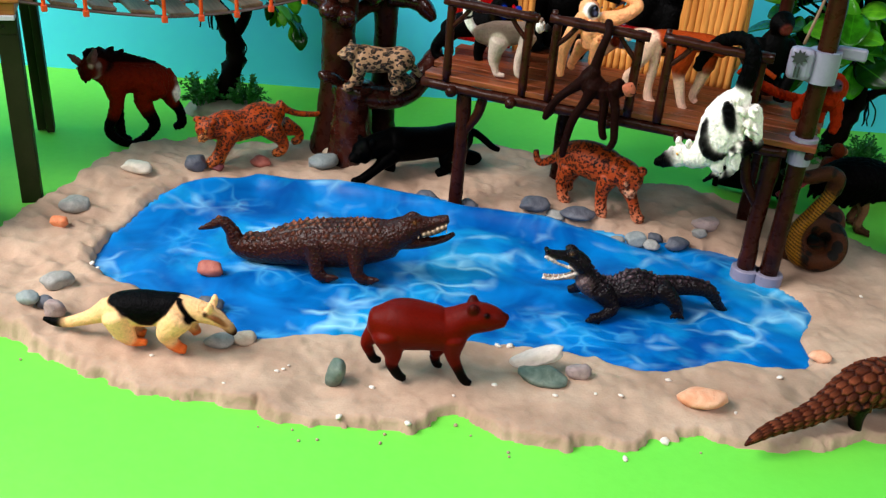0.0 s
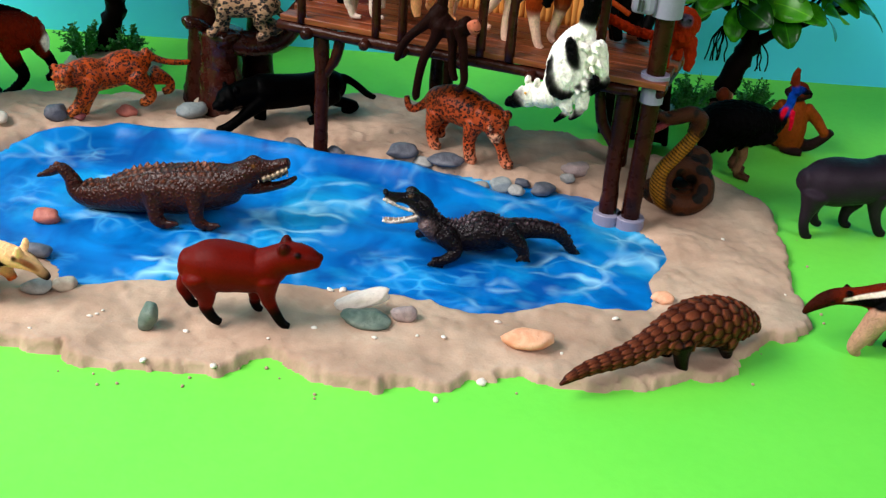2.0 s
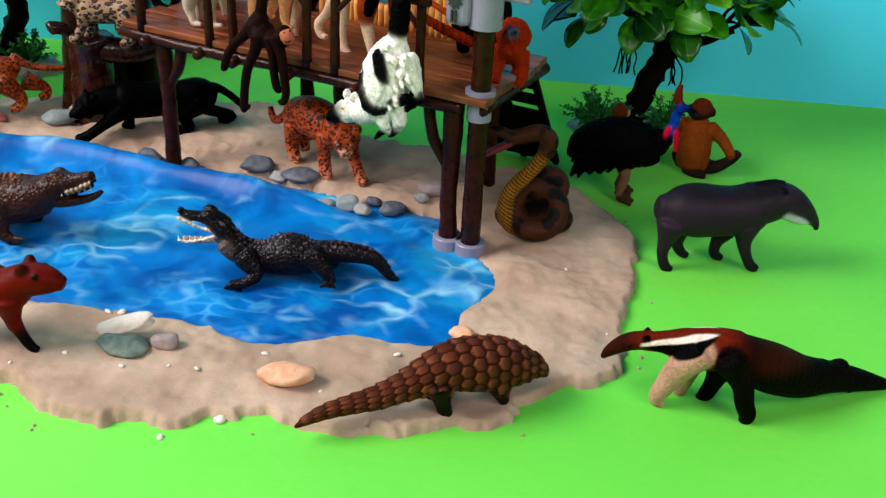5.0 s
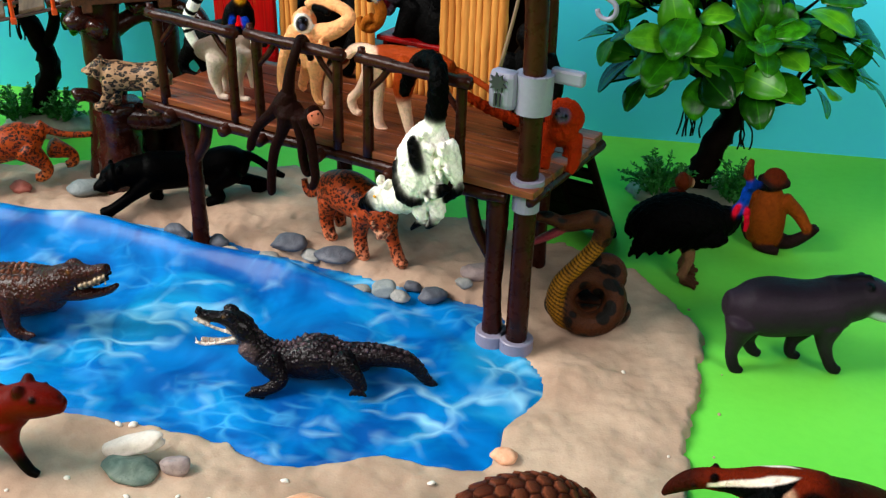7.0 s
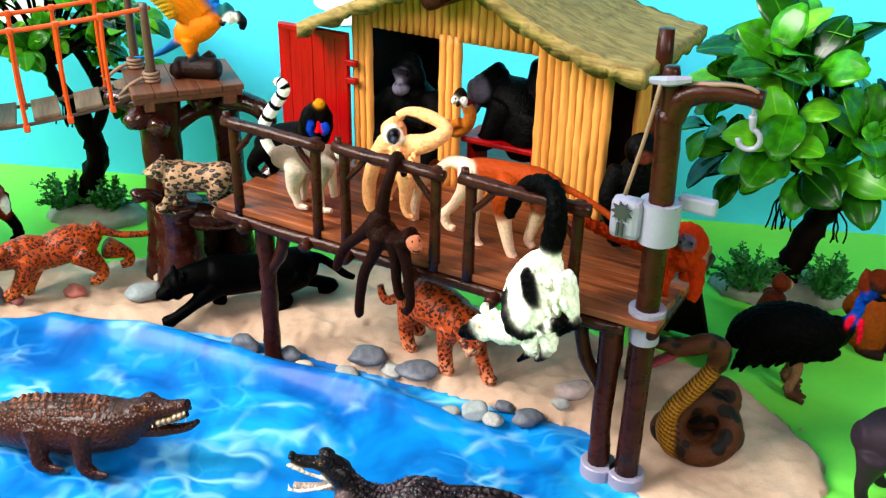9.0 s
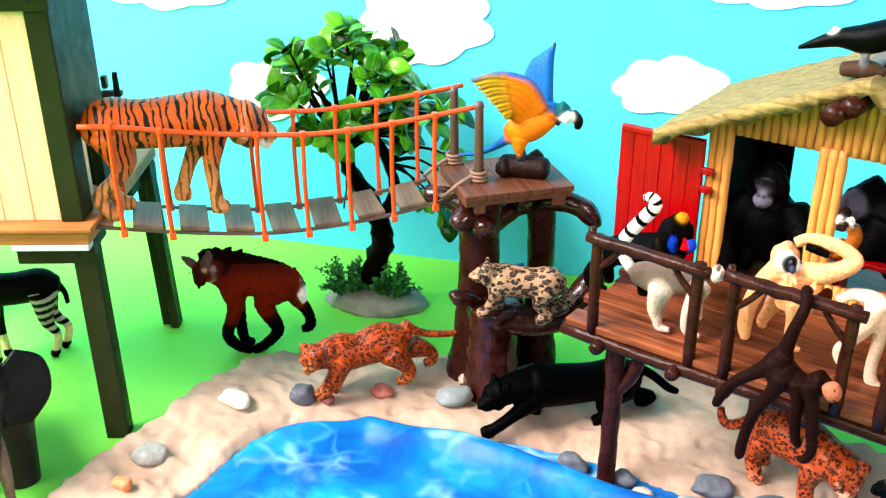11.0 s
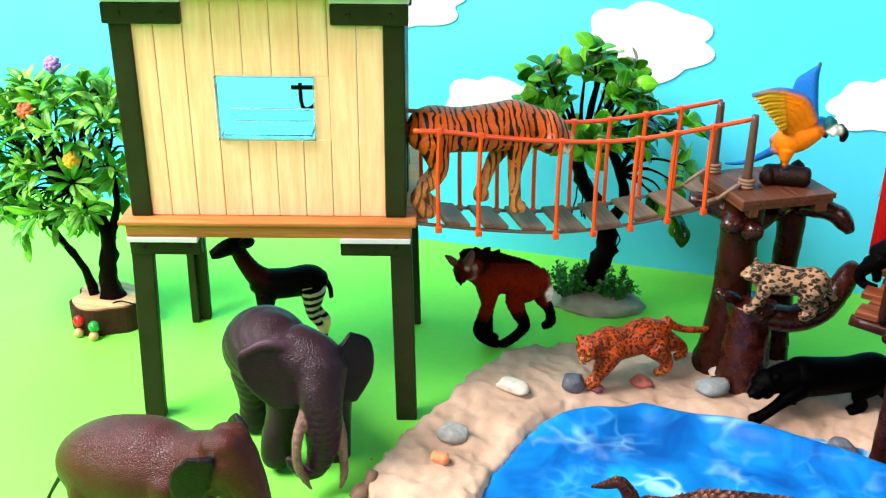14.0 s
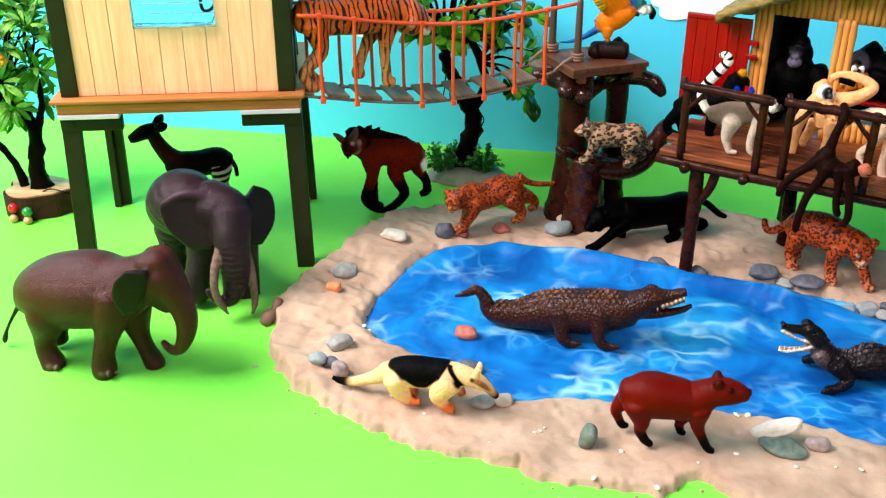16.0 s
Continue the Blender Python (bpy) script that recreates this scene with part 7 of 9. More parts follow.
# tamandua
f = Fig("toy_tamandua", "cream tamandua toy with black vest on the shore", -0.126, 0.4205, 0.007, -3)
CRM, VEST, FEET_T = c(244, 200, 156), c(13, 8, 14), c(222, 128, 72)
f.tube(CRM, (-2.82, 0, 1.54, 0.56), (-2.09, 0, 1.76, 0.81), (-1.09, 0, 1.88, 0.9), (-0.1, 0, 1.96, 0.84), (0.62, 0, 2.05, 0.78), (1.24, 0, 2.06, 0.67))
f.tube(CRM, (1.04, 0, 2.1, 0.67), (1.8, 0, 2.02, 0.56), (2.42, 0, 1.84, 0.45), (2.97, 0, 1.54, 0.31), (3.36, 0, 1.22, 0.22))
f.tube(c(30, 18, 16), (3.03, 0, 1.48, 0.25), (3.39, 0, 1.16, 0.25), (3.61, 0, 0.89, 0.14))
f.tube(CRM, (2.44, -0.3, 2.3, 0.2), (2.5, -0.42, 2.62, 0.16), (2.5, -0.46, 2.82, 0.08))
f.tube(CRM, (2.44, 0.3, 2.3, 0.2), (2.5, 0.42, 2.62, 0.16), (2.5, 0.46, 2.82, 0.08))
f.ball(BLACK, 2.24, -0.45, 2.15, 0.12)
f.ball(BLACK, 2.24, 0.45, 2.15, 0.12)
f.tube(c(150, 96, 64), (2.31, -0.4, 2.1, 0.11), (2.81, -0.32, 1.82, 0.14), (3.19, -0.18, 1.45, 0.11))
f.tube(c(150, 96, 64), (2.31, 0.4, 2.1, 0.11), (2.81, 0.32, 1.82, 0.14), (3.19, 0.18, 1.45, 0.11))
f.tube(CRM, (-2.76, 0, 1.58, 0.62), (-3.54, 0, 1.13, 0.4), (-4.32, 0, 0.8, 0.31), (-5.03, 0, 0.55, 0.26))
f.tube(BLACK, (-5.03, 0, 0.55, 0.26), (-5.64, 0, 0.55, 0.21), (-6.17, 0, 0.68, 0.11))
f.tube(CRM, (-2.14, -0.6, 1.62, 0.72), (-1.86, -0.6, 0.87, 0.56), (-1.58, -0.6, 0.44, 0.39))
f.tube(FEET_T, (-1.58, -0.6, 0.37, 0.34), (-1.19, -0.6, 0.25, 0.23), (-0.7, -0.6, 0.28, 0.17))
f.tube(CRM, (0.98, -0.65, 1.9, 0.72), (0.4, -0.65, 1.04, 0.56), (0.55, -0.65, 0.53, 0.36))
f.tube(FEET_T, (0.54, -0.65, 0.46, 0.34), (0.96, -0.65, 0.18, 0.28), (1.29, -0.65, 0.12, 0.22))
f.tube(CRM, (0.96, 0.6, 1.2, 0.51), (1.29, 0.6, 0.7, 0.31))
f.tube(FEET_T, (1.29, 0.6, 0.7, 0.29), (1.51, 0.6, 0.32, 0.23))
f.tube(CRM, (-2.1, 0.6, 0.74, 0.63), (-1.7, 0.6, 0.21, 0.37))
f.tube(FEET_T, (-1.7, 0.6, 0.14, 0.32), (-1.18, 0.6, 0, 0.23))


def vest(x, y, z, p):
    low = np.interp(x, [-2.8, -2.2, -1.5, -0.9, -0.4, 0.1, 0.5, 0.9], [2.2, 2.1, 1.75, 1.3, 1.25, 1.75, 2.2, 2.75])
    k = np.clip((z - low) / 0.12, 0, 1) * np.clip((x + 2.75) / 0.15, 0, 1) * np.clip((1.0 - x) / 0.12, 0, 1)
    strap = np.clip((0.2 - np.abs(x - np.interp(z, [1.7, 2.7], [1.75, 0.95]))) / 0.08, 0, 1) * (z > 1.7) * (np.abs(y) > 0.2)
    return blend(p, np.maximum(k, strap), VEST)


f.paint(vest)
f.build(FUR, 0.06)

# pangolin with overlapping scales
f = Fig("toy_pangolin", "brown pangolin toy covered in overlapping scales", 0.214, 0.399, 0.007, 27)
PAN, PAN2 = c(86, 44, 28), c(34, 20, 14)
axis = [(-6.54, 0, 0.05, 0.07), (-6, 0, 0.32, 0.22), (-5.18, 0, 0.57, 0.32), (-4.13, 0, 0.68, 0.4), (-2.92, 0, 0.79, 0.5), (-1.71, 0, 1.1, 0.63), (-0.62, 0, 1.44, 0.86), (0.48, 0, 1.71, 1.07), (1.65, 0, 1.58, 1.18), (2.7, 0, 1.39, 1.12), (3.63, 0, 1.12, 0.89), (4.39, 0, 0.89, 0.58), (4.92, 0, 0.49, 0.32), (5.15, 0, 0.18, 0.11)]
f.tube(PAN, *axis)
f.tube(PAN2, (-0.37, -0.65, 1.33, 0.6), (-0.2, -0.65, 0.48, 0.38), (-0.03, -0.65, -0.13, 0.31), (0.24, -0.65, -0.51, 0.21))
f.tube(PAN2, (2.41, -0.65, 0.85, 0.57), (2.65, -0.65, 0.13, 0.34), (2.79, -0.65, -0.26, 0.24))
f.tube(PAN2, (-0.08, 0.6, 0.24, 0.52), (-0.15, 0.6, -0.48, 0.31), (0.03, 0.6, -0.91, 0.21))
f.tube(PAN2, (2.79, 0.6, -0.25, 0.53), (2.78, 0.6, -0.84, 0.3))
f.ball(BLACK, 4.41, -0.4, 1.03, 0.08)
f.ball(BLACK, 4.41, 0.4, 1.03, 0.08)
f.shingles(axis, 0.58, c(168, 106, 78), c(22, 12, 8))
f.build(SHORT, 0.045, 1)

# giant anteater
f = Fig("toy_giant_anteater", "brown giant anteater toy with white-edged black stripe", 0.335, 0.424, 0, 172)
ANT, ANTD, LIMB = c(120, 46, 20), c(24, 11, 8), c(196, 158, 138)
f.tube(ANT, (-0.73, 0, 3.3, 0.83), (-0.07, 0, 3.2, 0.91), (0.74, 0, 3.05, 0.94), (1.69, 0, 3.05, 0.74), (2.5, 0, 3.02, 0.5), (3.16, 0, 2.92, 0.42))
f.tube(ANT, (3.01, 0, 2.95, 0.45), (3.57, 0, 2.88, 0.42), (4.05, 0, 2.69, 0.4), (4.47, 0, 2.38, 0.35), (4.86, 0, 1.98, 0.24), (5.09, 0, 1.62, 0.11))
f.ball(BLACK, 3.99, 0.42, 2.74, 0.09)
f.ball(BLACK, 3.99, -0.42, 2.74, 0.09)
f.tube(ANTD, (3.3, 0.28, 3.12, 0.17), (3.26, 0.34, 3.3, 0.14), (3.22, 0.36, 3.38, 0.08))
f.tube(ANTD, (3.3, -0.28, 3.12, 0.17), (3.26, -0.34, 3.3, 0.14), (3.22, -0.36, 3.38, 0.08))
f.tube(LIMB, (0.81, 0.62, 3.18, 0.65), (1.57, 0.62, 2.34, 0.63), (2.05, 0.62, 1.35, 0.48), (2.4, 0.62, 0.43, 0.35), (2.11, 0.62, -0.01, 0.19))
f.tube(LIMB, (1.01, -0.6, 2.03, 0.54), (1.25, -0.6, 0.74, 0.38), (1.36, -0.6, 0.05, 0.27), (1.16, -0.6, -0.15, 0.16))
f.tube(ANTD, (-0.39, 0.6, 3.09, 0.77), (-1.11, 0.6, 1.98, 0.49), (-1.38, 0.6, 1.01, 0.42), (-1.63, 0.6, 0.35, 0.37), (-1.5, 0.6, -0.08, 0.21))
f.tube(ANTD, (-0.23, -0.6, 1.96, 0.64), (-0.03, -0.6, 0.94, 0.4), (0.2, -0.6, 0.23, 0.33), (0.5, -0.6, -0.11, 0.19))
f.tube(ANTD, (-0.55, 0, 3.3, 0.78), (-1.51, -0.4, 2.6, 1.05), (-2.59, -1, 1.97, 1.12), (-3.8, -1.7, 1.39, 0.97), (-5.17, -2.5, 1.09, 0.74), (-6.56, -3.2, 0.76, 0.55), (-8.17, -4, 0.27, 0.25))
f.tube(ANTD, (-2.16, -0.8, 2.15, 0.53), (-2.72, -0.8, 1.29, 0.27), (-3.01, -0.8, 0.95, 0.08))
f.tube(ANTD, (-2.96, -1.3, 1.97, 0.54), (-3.53, -1.3, 1.11, 0.27), (-3.82, -1.3, 0.77, 0.08))
f.tube(ANTD, (-3.76, -1.8, 1.8, 0.54), (-4.34, -1.8, 0.93, 0.27), (-4.64, -1.8, 0.59, 0.08))
f.tube(ANTD, (-4.6, -2.3, 1.64, 0.54), (-5.19, -2.3, 0.76, 0.27), (-5.49, -2.3, 0.42, 0.08))
f.tube(ANTD, (-5.51, -2.8, 1.49, 0.55), (-6.11, -2.8, 0.61, 0.28), (-6.41, -2.8, 0.26, 0.08))


def flank(x, y, z, p):
    line = 2.88 + (3.55 - x) * 0.392442
    side = np.clip((np.abs(y) - 0.22) / 0.1, 0, 1)
    span = np.clip((x - (0.11)) / 0.15, 0, 1) * np.clip((3.55 - x) / 0.15, 0, 1)
    wide = 0.75 * np.sin(np.pi * np.clip((3.55 - x) / (3.44), 0, 1)) ** 0.8
    p = blend(p, np.clip((-0.3 - x) / 1.0, 0, 1) * 0.95, ANTD)
    p = blend(p, np.clip((x - 3.3) / 0.9, 0, 1) * 0.8, c(52, 30, 24))
    p = blend(p, np.clip((-0.8 - x) / 1.5, 0, 1) * np.clip((z - 2.2 + 0.12 * np.sin(x * 23)) / 0.7, 0, 1) * 0.7, c(84, 42, 26))
    p = blend(p, (z < line) * np.clip((z - line + wide) / 0.1, 0, 1) * span * side, BLACK)
    return blend(p, np.clip((0.13 - np.abs(z - line)) / 0.05, 0, 1) * span * side, c(236, 218, 206))


f.paint(flank)
f.build(FUR_ROUGH, 0.055)

# tapir
f = Fig("toy_tapir", "dark grey tapir toy with pale muzzle on the green sheet", 0.352, 0.558, 0, 9)
TAP, TAPD, GREY_W = c(66, 56, 66), c(30, 26, 34), c(206, 204, 216)
f.tube(TAP, (-3.33, 0, 3.65, 0.71), (-2.57, 0, 3.52, 1.23), (-1.42, 0, 3.5, 1.47), (-0.27, 0, 3.48, 1.4), (0.74, 0, 3.53, 1.34), (1.87, 0, 3.8, 1.31))
f.tube(TAP, (1.67, 0, 3.91, 1.24), (2.54, 0, 4.1, 1.14), (3.3, 0, 4.22, 1.01), (4.03, 0, 4.02, 0.85), (4.67, 0, 3.66, 0.62), (5.2, 0, 3.23, 0.43), (5.63, 0, 2.79, 0.23), (5.76, 0, 2.42, 0.13))
f.tube(GREY_W, (3.39, -0.5, 3.82, 0.42), (3.9, -0.42, 3.53, 0.39), (4.52, -0.3, 3.22, 0.3), (5.03, -0.2, 3, 0.16))
f.tube(TAPD, (1.76, 0, 4.99, 0.29), (2.55, 0, 5.21, 0.26), (3.33, 0, 5.19, 0.23))
f.tube(TAPD, (3.08, -0.45, 4.72, 0.29), (3.06, -0.55, 5.05, 0.26), (3.17, -0.58, 5.21, 0.1))
f.tube(TAPD, (3.08, 0.45, 4.72, 0.29), (3.06, 0.55, 5.05, 0.26), (3.17, 0.58, 5.21, 0.1))
f.ball(BLACK, 4.37, -0.55, 3.89, 0.1)
f.ball(BLACK, 4.37, 0.55, 3.89, 0.1)
f.tube(TAP, (-2.79, -0.6, 2.91, 0.87), (-2.94, -0.6, 1.96, 0.49), (-3.04, -0.6, 1.07, 0.31), (-2.78, -0.6, 0.24, 0.3), (-2.38, -0.6, -0.06, 0.23))
f.tube(TAP, (-1.97, 0.6, 1.97, 0.67), (-1.9, 0.6, 1.11, 0.37), (-1.57, 0.6, 0.5, 0.29), (-1.14, 0.6, 0.24, 0.2))
f.tube(TAP, (1.45, -0.6, 2.97, 0.78), (1.49, -0.6, 1.9, 0.43), (1.81, -0.6, 0.96, 0.3), (2.2, -0.6, 0.32, 0.3), (2.62, -0.6, 0.17, 0.2))
f.tube(TAP, (0.8, 0.6, 1.97, 0.6), (0.39, 0.6, 1.13, 0.34), (0.41, 0.6, 0.41, 0.29), (0.92, 0.6, 0.14, 0.2))
f.paint(lambda x, y, z, p: blend(p, np.clip((1.6 - z) / 1.2, 0, 1) * 0.6, TAPD))
f.paint(lambda x, y, z, p: blend(p, np.clip((z - 4.3) / 0.6, 0, 1) * np.clip((3.2 - x) / 0.6, 0, 1) * 0.7, TAPD))
f.build(SHORT, 0.06, 14)

# cassowary
f = Fig("toy_cassowary", "black cassowary toy with blue neck and brown crest", 0.304, 0.640, 0, -2)
PLUME = c(7, 5, 5)
f.tube(PLUME, (-3.3, 0, 2.6, 0.4), (-2.6, 0, 3.2, 1.1), (-1.2, 0, 3.6, 1.5), (0.4, 0, 3.7, 1.45), (1.7, 0, 3.9, 1.0), (2.5, 0, 4.4, 0.5))
for k in range(20):
    q = k / 19
    drop = 1.5 + 1.3 * q + 0.22 * math.sin(k * 2.3)
    for s in (-1, 1):
        f.tube(PLUME, (-2.4 + 4.2 * q, s * 0.95, 3.3, 0.42), (-2.8 + 4.3 * q, s * 1.15, 2.6 + 0.4 * q, 0.26), (-3.2 + 4.3 * q, s * (1.1 + 0.1 * math.sin(k)), drop, 0.08), step=3)
f.tube(c(20, 84, 170), (2.3, -0.1, 4.3, 0.42), (2.72, -0.15, 5.2, 0.3), (2.8, -0.15, 6.1, 0.28))
f.tube(c(206, 30, 62), (2.95, -0.4, 5.0, 0.14), (3.02, -0.46, 4.3, 0.15), (3.02, -0.46, 3.6, 0.1))
f.tube(c(206, 30, 62), (2.45, -0.42, 5.1, 0.15), (2.3, -0.48, 4.6, 0.16), (2.25, -0.48, 4.1, 0.1))
f.ball(c(20, 70, 150), 2.95, -0.15, 6.4, 0.45)
f.tube(c(26, 22, 24), (3.2, -0.15, 6.4, 0.25), (3.7, -0.2, 6.3, 0.16), (4.0, -0.22, 6.2, 0.07))
f.tube(c(112, 52, 28), (2.75, -0.15, 6.8, 0.34), (2.7, -0.15, 7.4, 0.3), (2.75, -0.15, 7.9, 0.14), flat=0.6)
f.tube(c(140, 108, 84), (0.0, -0.6, 2.4, 0.5), (0.2, -0.7, 1.5, 0.3), (-0.1, -0.9, 0.4, 0.26))
f.tube(c(120, 90, 70), (0.2, 0.6, 2.4, 0.5), (0.3, 0.6, 1.5, 0.3), (-0.1, 0.6, 0.4, 0.26))
for fy in (-0.9, 0.6):
    for an in (-35, 0, 35):
        f.tube(c(96, 70, 52), (-0.1, fy, 0.3, 0.24), (0.5 * math.cos(radians(an)), fy + 0.6 * math.sin(radians(an)), 0.25, 0.2), (0.95 * math.cos(radians(an)), fy + 1.0 * math.sin(radians(an)), 0.12, 0.12), step=3)
f.tufts(0.06, 7.0)
f.build(FUR_ROUGH)

# sitting brown monkey by the cassowary
f = Fig("toy_proboscis_monkey", "brown monkey toy sitting with its arm out", 0.356, 0.690, 0, 70)
OCH, GRY = c(150, 84, 34), c(58, 44, 42)
f.tube(OCH, (0, 0, 0.7, 1.05), (-0.1, 0, 1.8, 1.1), (0, 0, 2.9, 0.95), (0.1, 0, 3.7, 0.6))
f.ball(c(110, 54, 30), 0.2, 0, 4.5, 0.72)
f.tube(GRY, (0.2, 0.75, 4.4, 0.3), (-0.35, 0.2, 4.25, 0.4), (0.2, -0.75, 4.4, 0.3))
f.tube(OCH, (0.1, -0.8, 3.3, 0.5), (0.4, -1.7, 2.5, 0.4), (0.3, -2.4, 1.7, 0.32))
f.tube(OCH, (0.1, 0.8, 3.3, 0.5), (0.6, 1.3, 2.3, 0.4), (1.2, 1.2, 1.6, 0.32))
f.tube(GRY, (0.3, -0.7, 0.5, 0.55), (0.2, -1.6, 0.6, 0.42), (0.4, -2.5, 1.3, 0.32), (0.4, -2.9, 1.9, 0.28))
f.tube(GRY, (0.3, 0.7, 0.5, 0.55), (1.0, 1.2, 0.6, 0.42), (1.6, 1.0, 0.4, 0.32))
f.tube(GRY, (-0.7, 0.2, 0.4, 0.35), (-0.9, -0.4, 0.3, 0.3), (-0.9, -1.2, 0.3, 0.25))
f.build(FUR_ROUGH)

f = Fig("toy_brown_monkey", "small brown monkey toy beside the tree", 0.298, 0.690, 0, 20)
f.tube(c(92, 44, 24), (0, 0, 0.7, 0.8), (0.1, 0, 1.8, 0.85), (0.3, 0, 2.9, 0.65))
f.ball(c(110, 56, 30), 0.5, 0, 3.8, 0.6)
f.ball(c(206, 170, 140), 0.95, -0.1, 3.75, 0.34)
f.tube(c(92, 44, 24), (0.3, -0.6, 2.8, 0.4), (0.6, -1.1, 1.8, 0.32), (0.8, -0.9, 0.8, 0.28))
f.tube(c(92, 44, 24), (0.3, 0.6, 2.8, 0.4), (0.6, 1.1, 1.8, 0.32), (0.8, 0.9, 0.8, 0.28))
f.build(FUR)

# anaconda coiled on the shore
f = Fig("toy_anaconda", "brown and yellow anaconda toy, coiled with raised head", 0.252, 0.570, 0.006, 0)
SN, YEL = c(92, 58, 36, 1), c(176, 132, 48, 0)
coil = [(-0.2 + 1.35 * math.cos(a), -0.35 + 0.75 * math.sin(a), 1.5 + 1.0 * math.sin(a), 0.64) for a in np.linspace(2.2, 2.2 + 6.6, 16)]
f.tube(SN, *coil, step=4)
coil2 = [(-0.2 + 1.7 * math.cos(a), 0.5 + 1.0 * math.sin(a), 0.62, 0.62) for a in np.linspace(0.5, 6.4, 12)]
f.tube(SN, *coil2, step=4)
coil3 = [(0.5 + 0.7 * math.cos(a), 0.6 + 0.4 * math.sin(a), 2.6 + 0.55 * math.sin(a), 0.5) for a in np.linspace(0.0, 6.2, 10)]
f.tube(SN, *coil3, step=4)
neck = [(-0.7, -1.0, 0.5, 0.48), (-1.5, -1.0, 0.7, 0.48), (-1.95, -0.9, 1.6, 0.46), (-1.75, -0.7, 2.6, 0.44), (-1.0, -0.4, 3.5, 0.43), (-0.3, -0.1, 4.3, 0.42), (0.15, 0.1, 5.0, 0.42)]
f.tube(YEL, *neck)
f.tube(SN, (0.1, 0.1, 4.9, 0.5), (0.2, 0.1, 5.7, 0.5), (-0.4, 0.1, 6.05, 0.48), (-1.2, 0, 5.85, 0.46), (-2.0, -0.1, 5.7, 0.42))
f.tube(SN, (-1.9, -0.1, 5.75, 0.42), (-2.7, -0.2, 6.05, 0.46), (-3.5, -0.3, 6.05, 0.28), flat=0.7)
f.tube(c(150, 76, 84), (-2.0, -0.1, 5.35, 0.38), (-2.7, -0.2, 4.95, 0.36), (-3.5, -0.3, 4.5, 0.22), flat=0.6)


def neck_bands(x, y, z, p):
    near = np.min([np.linalg.norm(np.stack([x, y, z], 1) - q[:3], axis=1) for q in smooth_path(neck, 8)], axis=0)
    k = (near < 0.66) & (np.sin((z * 1.1 + x * 0.7) * 26) > 0.25) & (z < 5.0)
    return blend(p, k * 0.9, c(22, 16, 10))


f.paint(neck_bands)
f.build(SNAKE, 0.06)

# elephants
f = Fig("toy_asian_elephant", "brown Asian elephant toy walking with curled trunk", -0.342, 0.431, 0, -6)
# ears a deeper brown than the hide: their shaded side is in the colour
EL, EL_EAR = c(92, 44, 34, 0.4), c(42, 16, 12, 0.1)
f.tube(EL, (-4.14, 0, 3.85, 1), (-3.23, 0, 4.41, 1.74), (-1.6, 0, 4.91, 2.21), (0.77, 0, 5.41, 2.29), (2.36, 0, 5.68, 1.97), (3.67, 0, 6.23, 1.53))
f.tube(EL, (3.26, 0, 6.15, 1.54), (4.48, 0, 6.64, 1.46), (5.33, 0, 6.96, 1.39), (5.83, 0, 6.69, 1.22))
f.tube(EL, (4.83, -0.35, 7.79, 0.75), (5.49, -0.35, 7.99, 0.74), (5.96, -0.3, 7.73, 0.57))
f.tube(EL, (4.83, 0.35, 7.79, 0.75), (5.49, 0.35, 7.99, 0.74), (5.96, 0.3, 7.73, 0.57))
f.tube(EL, (5.65, 0, 6.82, 1.22), (6.23, 0, 5.99, 0.96), (6.62, 0, 5.15, 0.76), (6.79, 0, 4.24, 0.65), (6.61, 0, 3.21, 0.53), (6.14, 0, 2.26, 0.39), (5.57, 0, 1.97, 0.3), (5.16, 0, 2.28, 0.23), (4.91, 0, 2.54, 0.18))
f.tube(EL, (5.17, 0, 5.87, 0.94), (5.57, 0, 5.16, 0.59), (5.8, 0, 4.72, 0.29))
f.ball(BLACK, 7.02, -1.25, 7.64, 0.11)
f.ball(BLACK, 7.02, 1.25, 7.64, 0.11)
f.web(EL_EAR, ((5.35, -1.4, 8.0), (5.2, -1.5, 7.2), (4.9, -1.6, 6.3), (4.55, -1.65, 5.5)), ((4.6, -1.95, 8.1), (3.95, -2.2, 7.3), (3.75, -2.15, 6.2), (4.05, -1.9, 5.2)), 16, 0.2)
f.web(EL_EAR, ((5.35, 1.4, 8.0), (5.2, 1.5, 7.2), (4.9, 1.6, 6.3), (4.55, 1.65, 5.5)), ((4.6, 1.95, 8.1), (3.95, 2.2, 7.3), (3.75, 2.15, 6.2), (4.05, 1.9, 5.2)), 16, 0.2)
f.tube(EL, (-1.6, -0.95, 5.15, 1.2), (-2.09, -0.95, 3.6, 1.28), (-2.62, -0.95, 2.08, 0.71), (-2.71, -0.95, 1.05, 0.63), (-2.43, -0.95, 0.24, 0.72), (-2.39, -0.95, -0.22, 0.69))
f.tube(EL, (2.81, -0.95, 5.93, 1.17), (2.37, -0.95, 4.43, 1.13), (1.84, -0.95, 2.88, 0.72), (1.4, -0.95, 1.56, 0.64), (1.27, -0.95, 0.52, 0.74), (1.22, -0.95, 0.09, 0.68))
f.tube(EL, (2.54, 0.9, 3.85, 1.17), (2.78, 0.9, 2.14, 0.62), (3.17, 0.9, 1.03, 0.53), (3.52, 0.9, 0.24, 0.63), (3.55, 0.9, -0.18, 0.57))
f.tube(EL, (-3.38, 0.9, 2.15, 1.15), (-3.28, 0.9, 1.1, 0.65), (-3.21, 0.9, 0.57, 0.55))
f.ball(c(150, 128, 112), -2.21, -1.55, 0.33, 0.19)
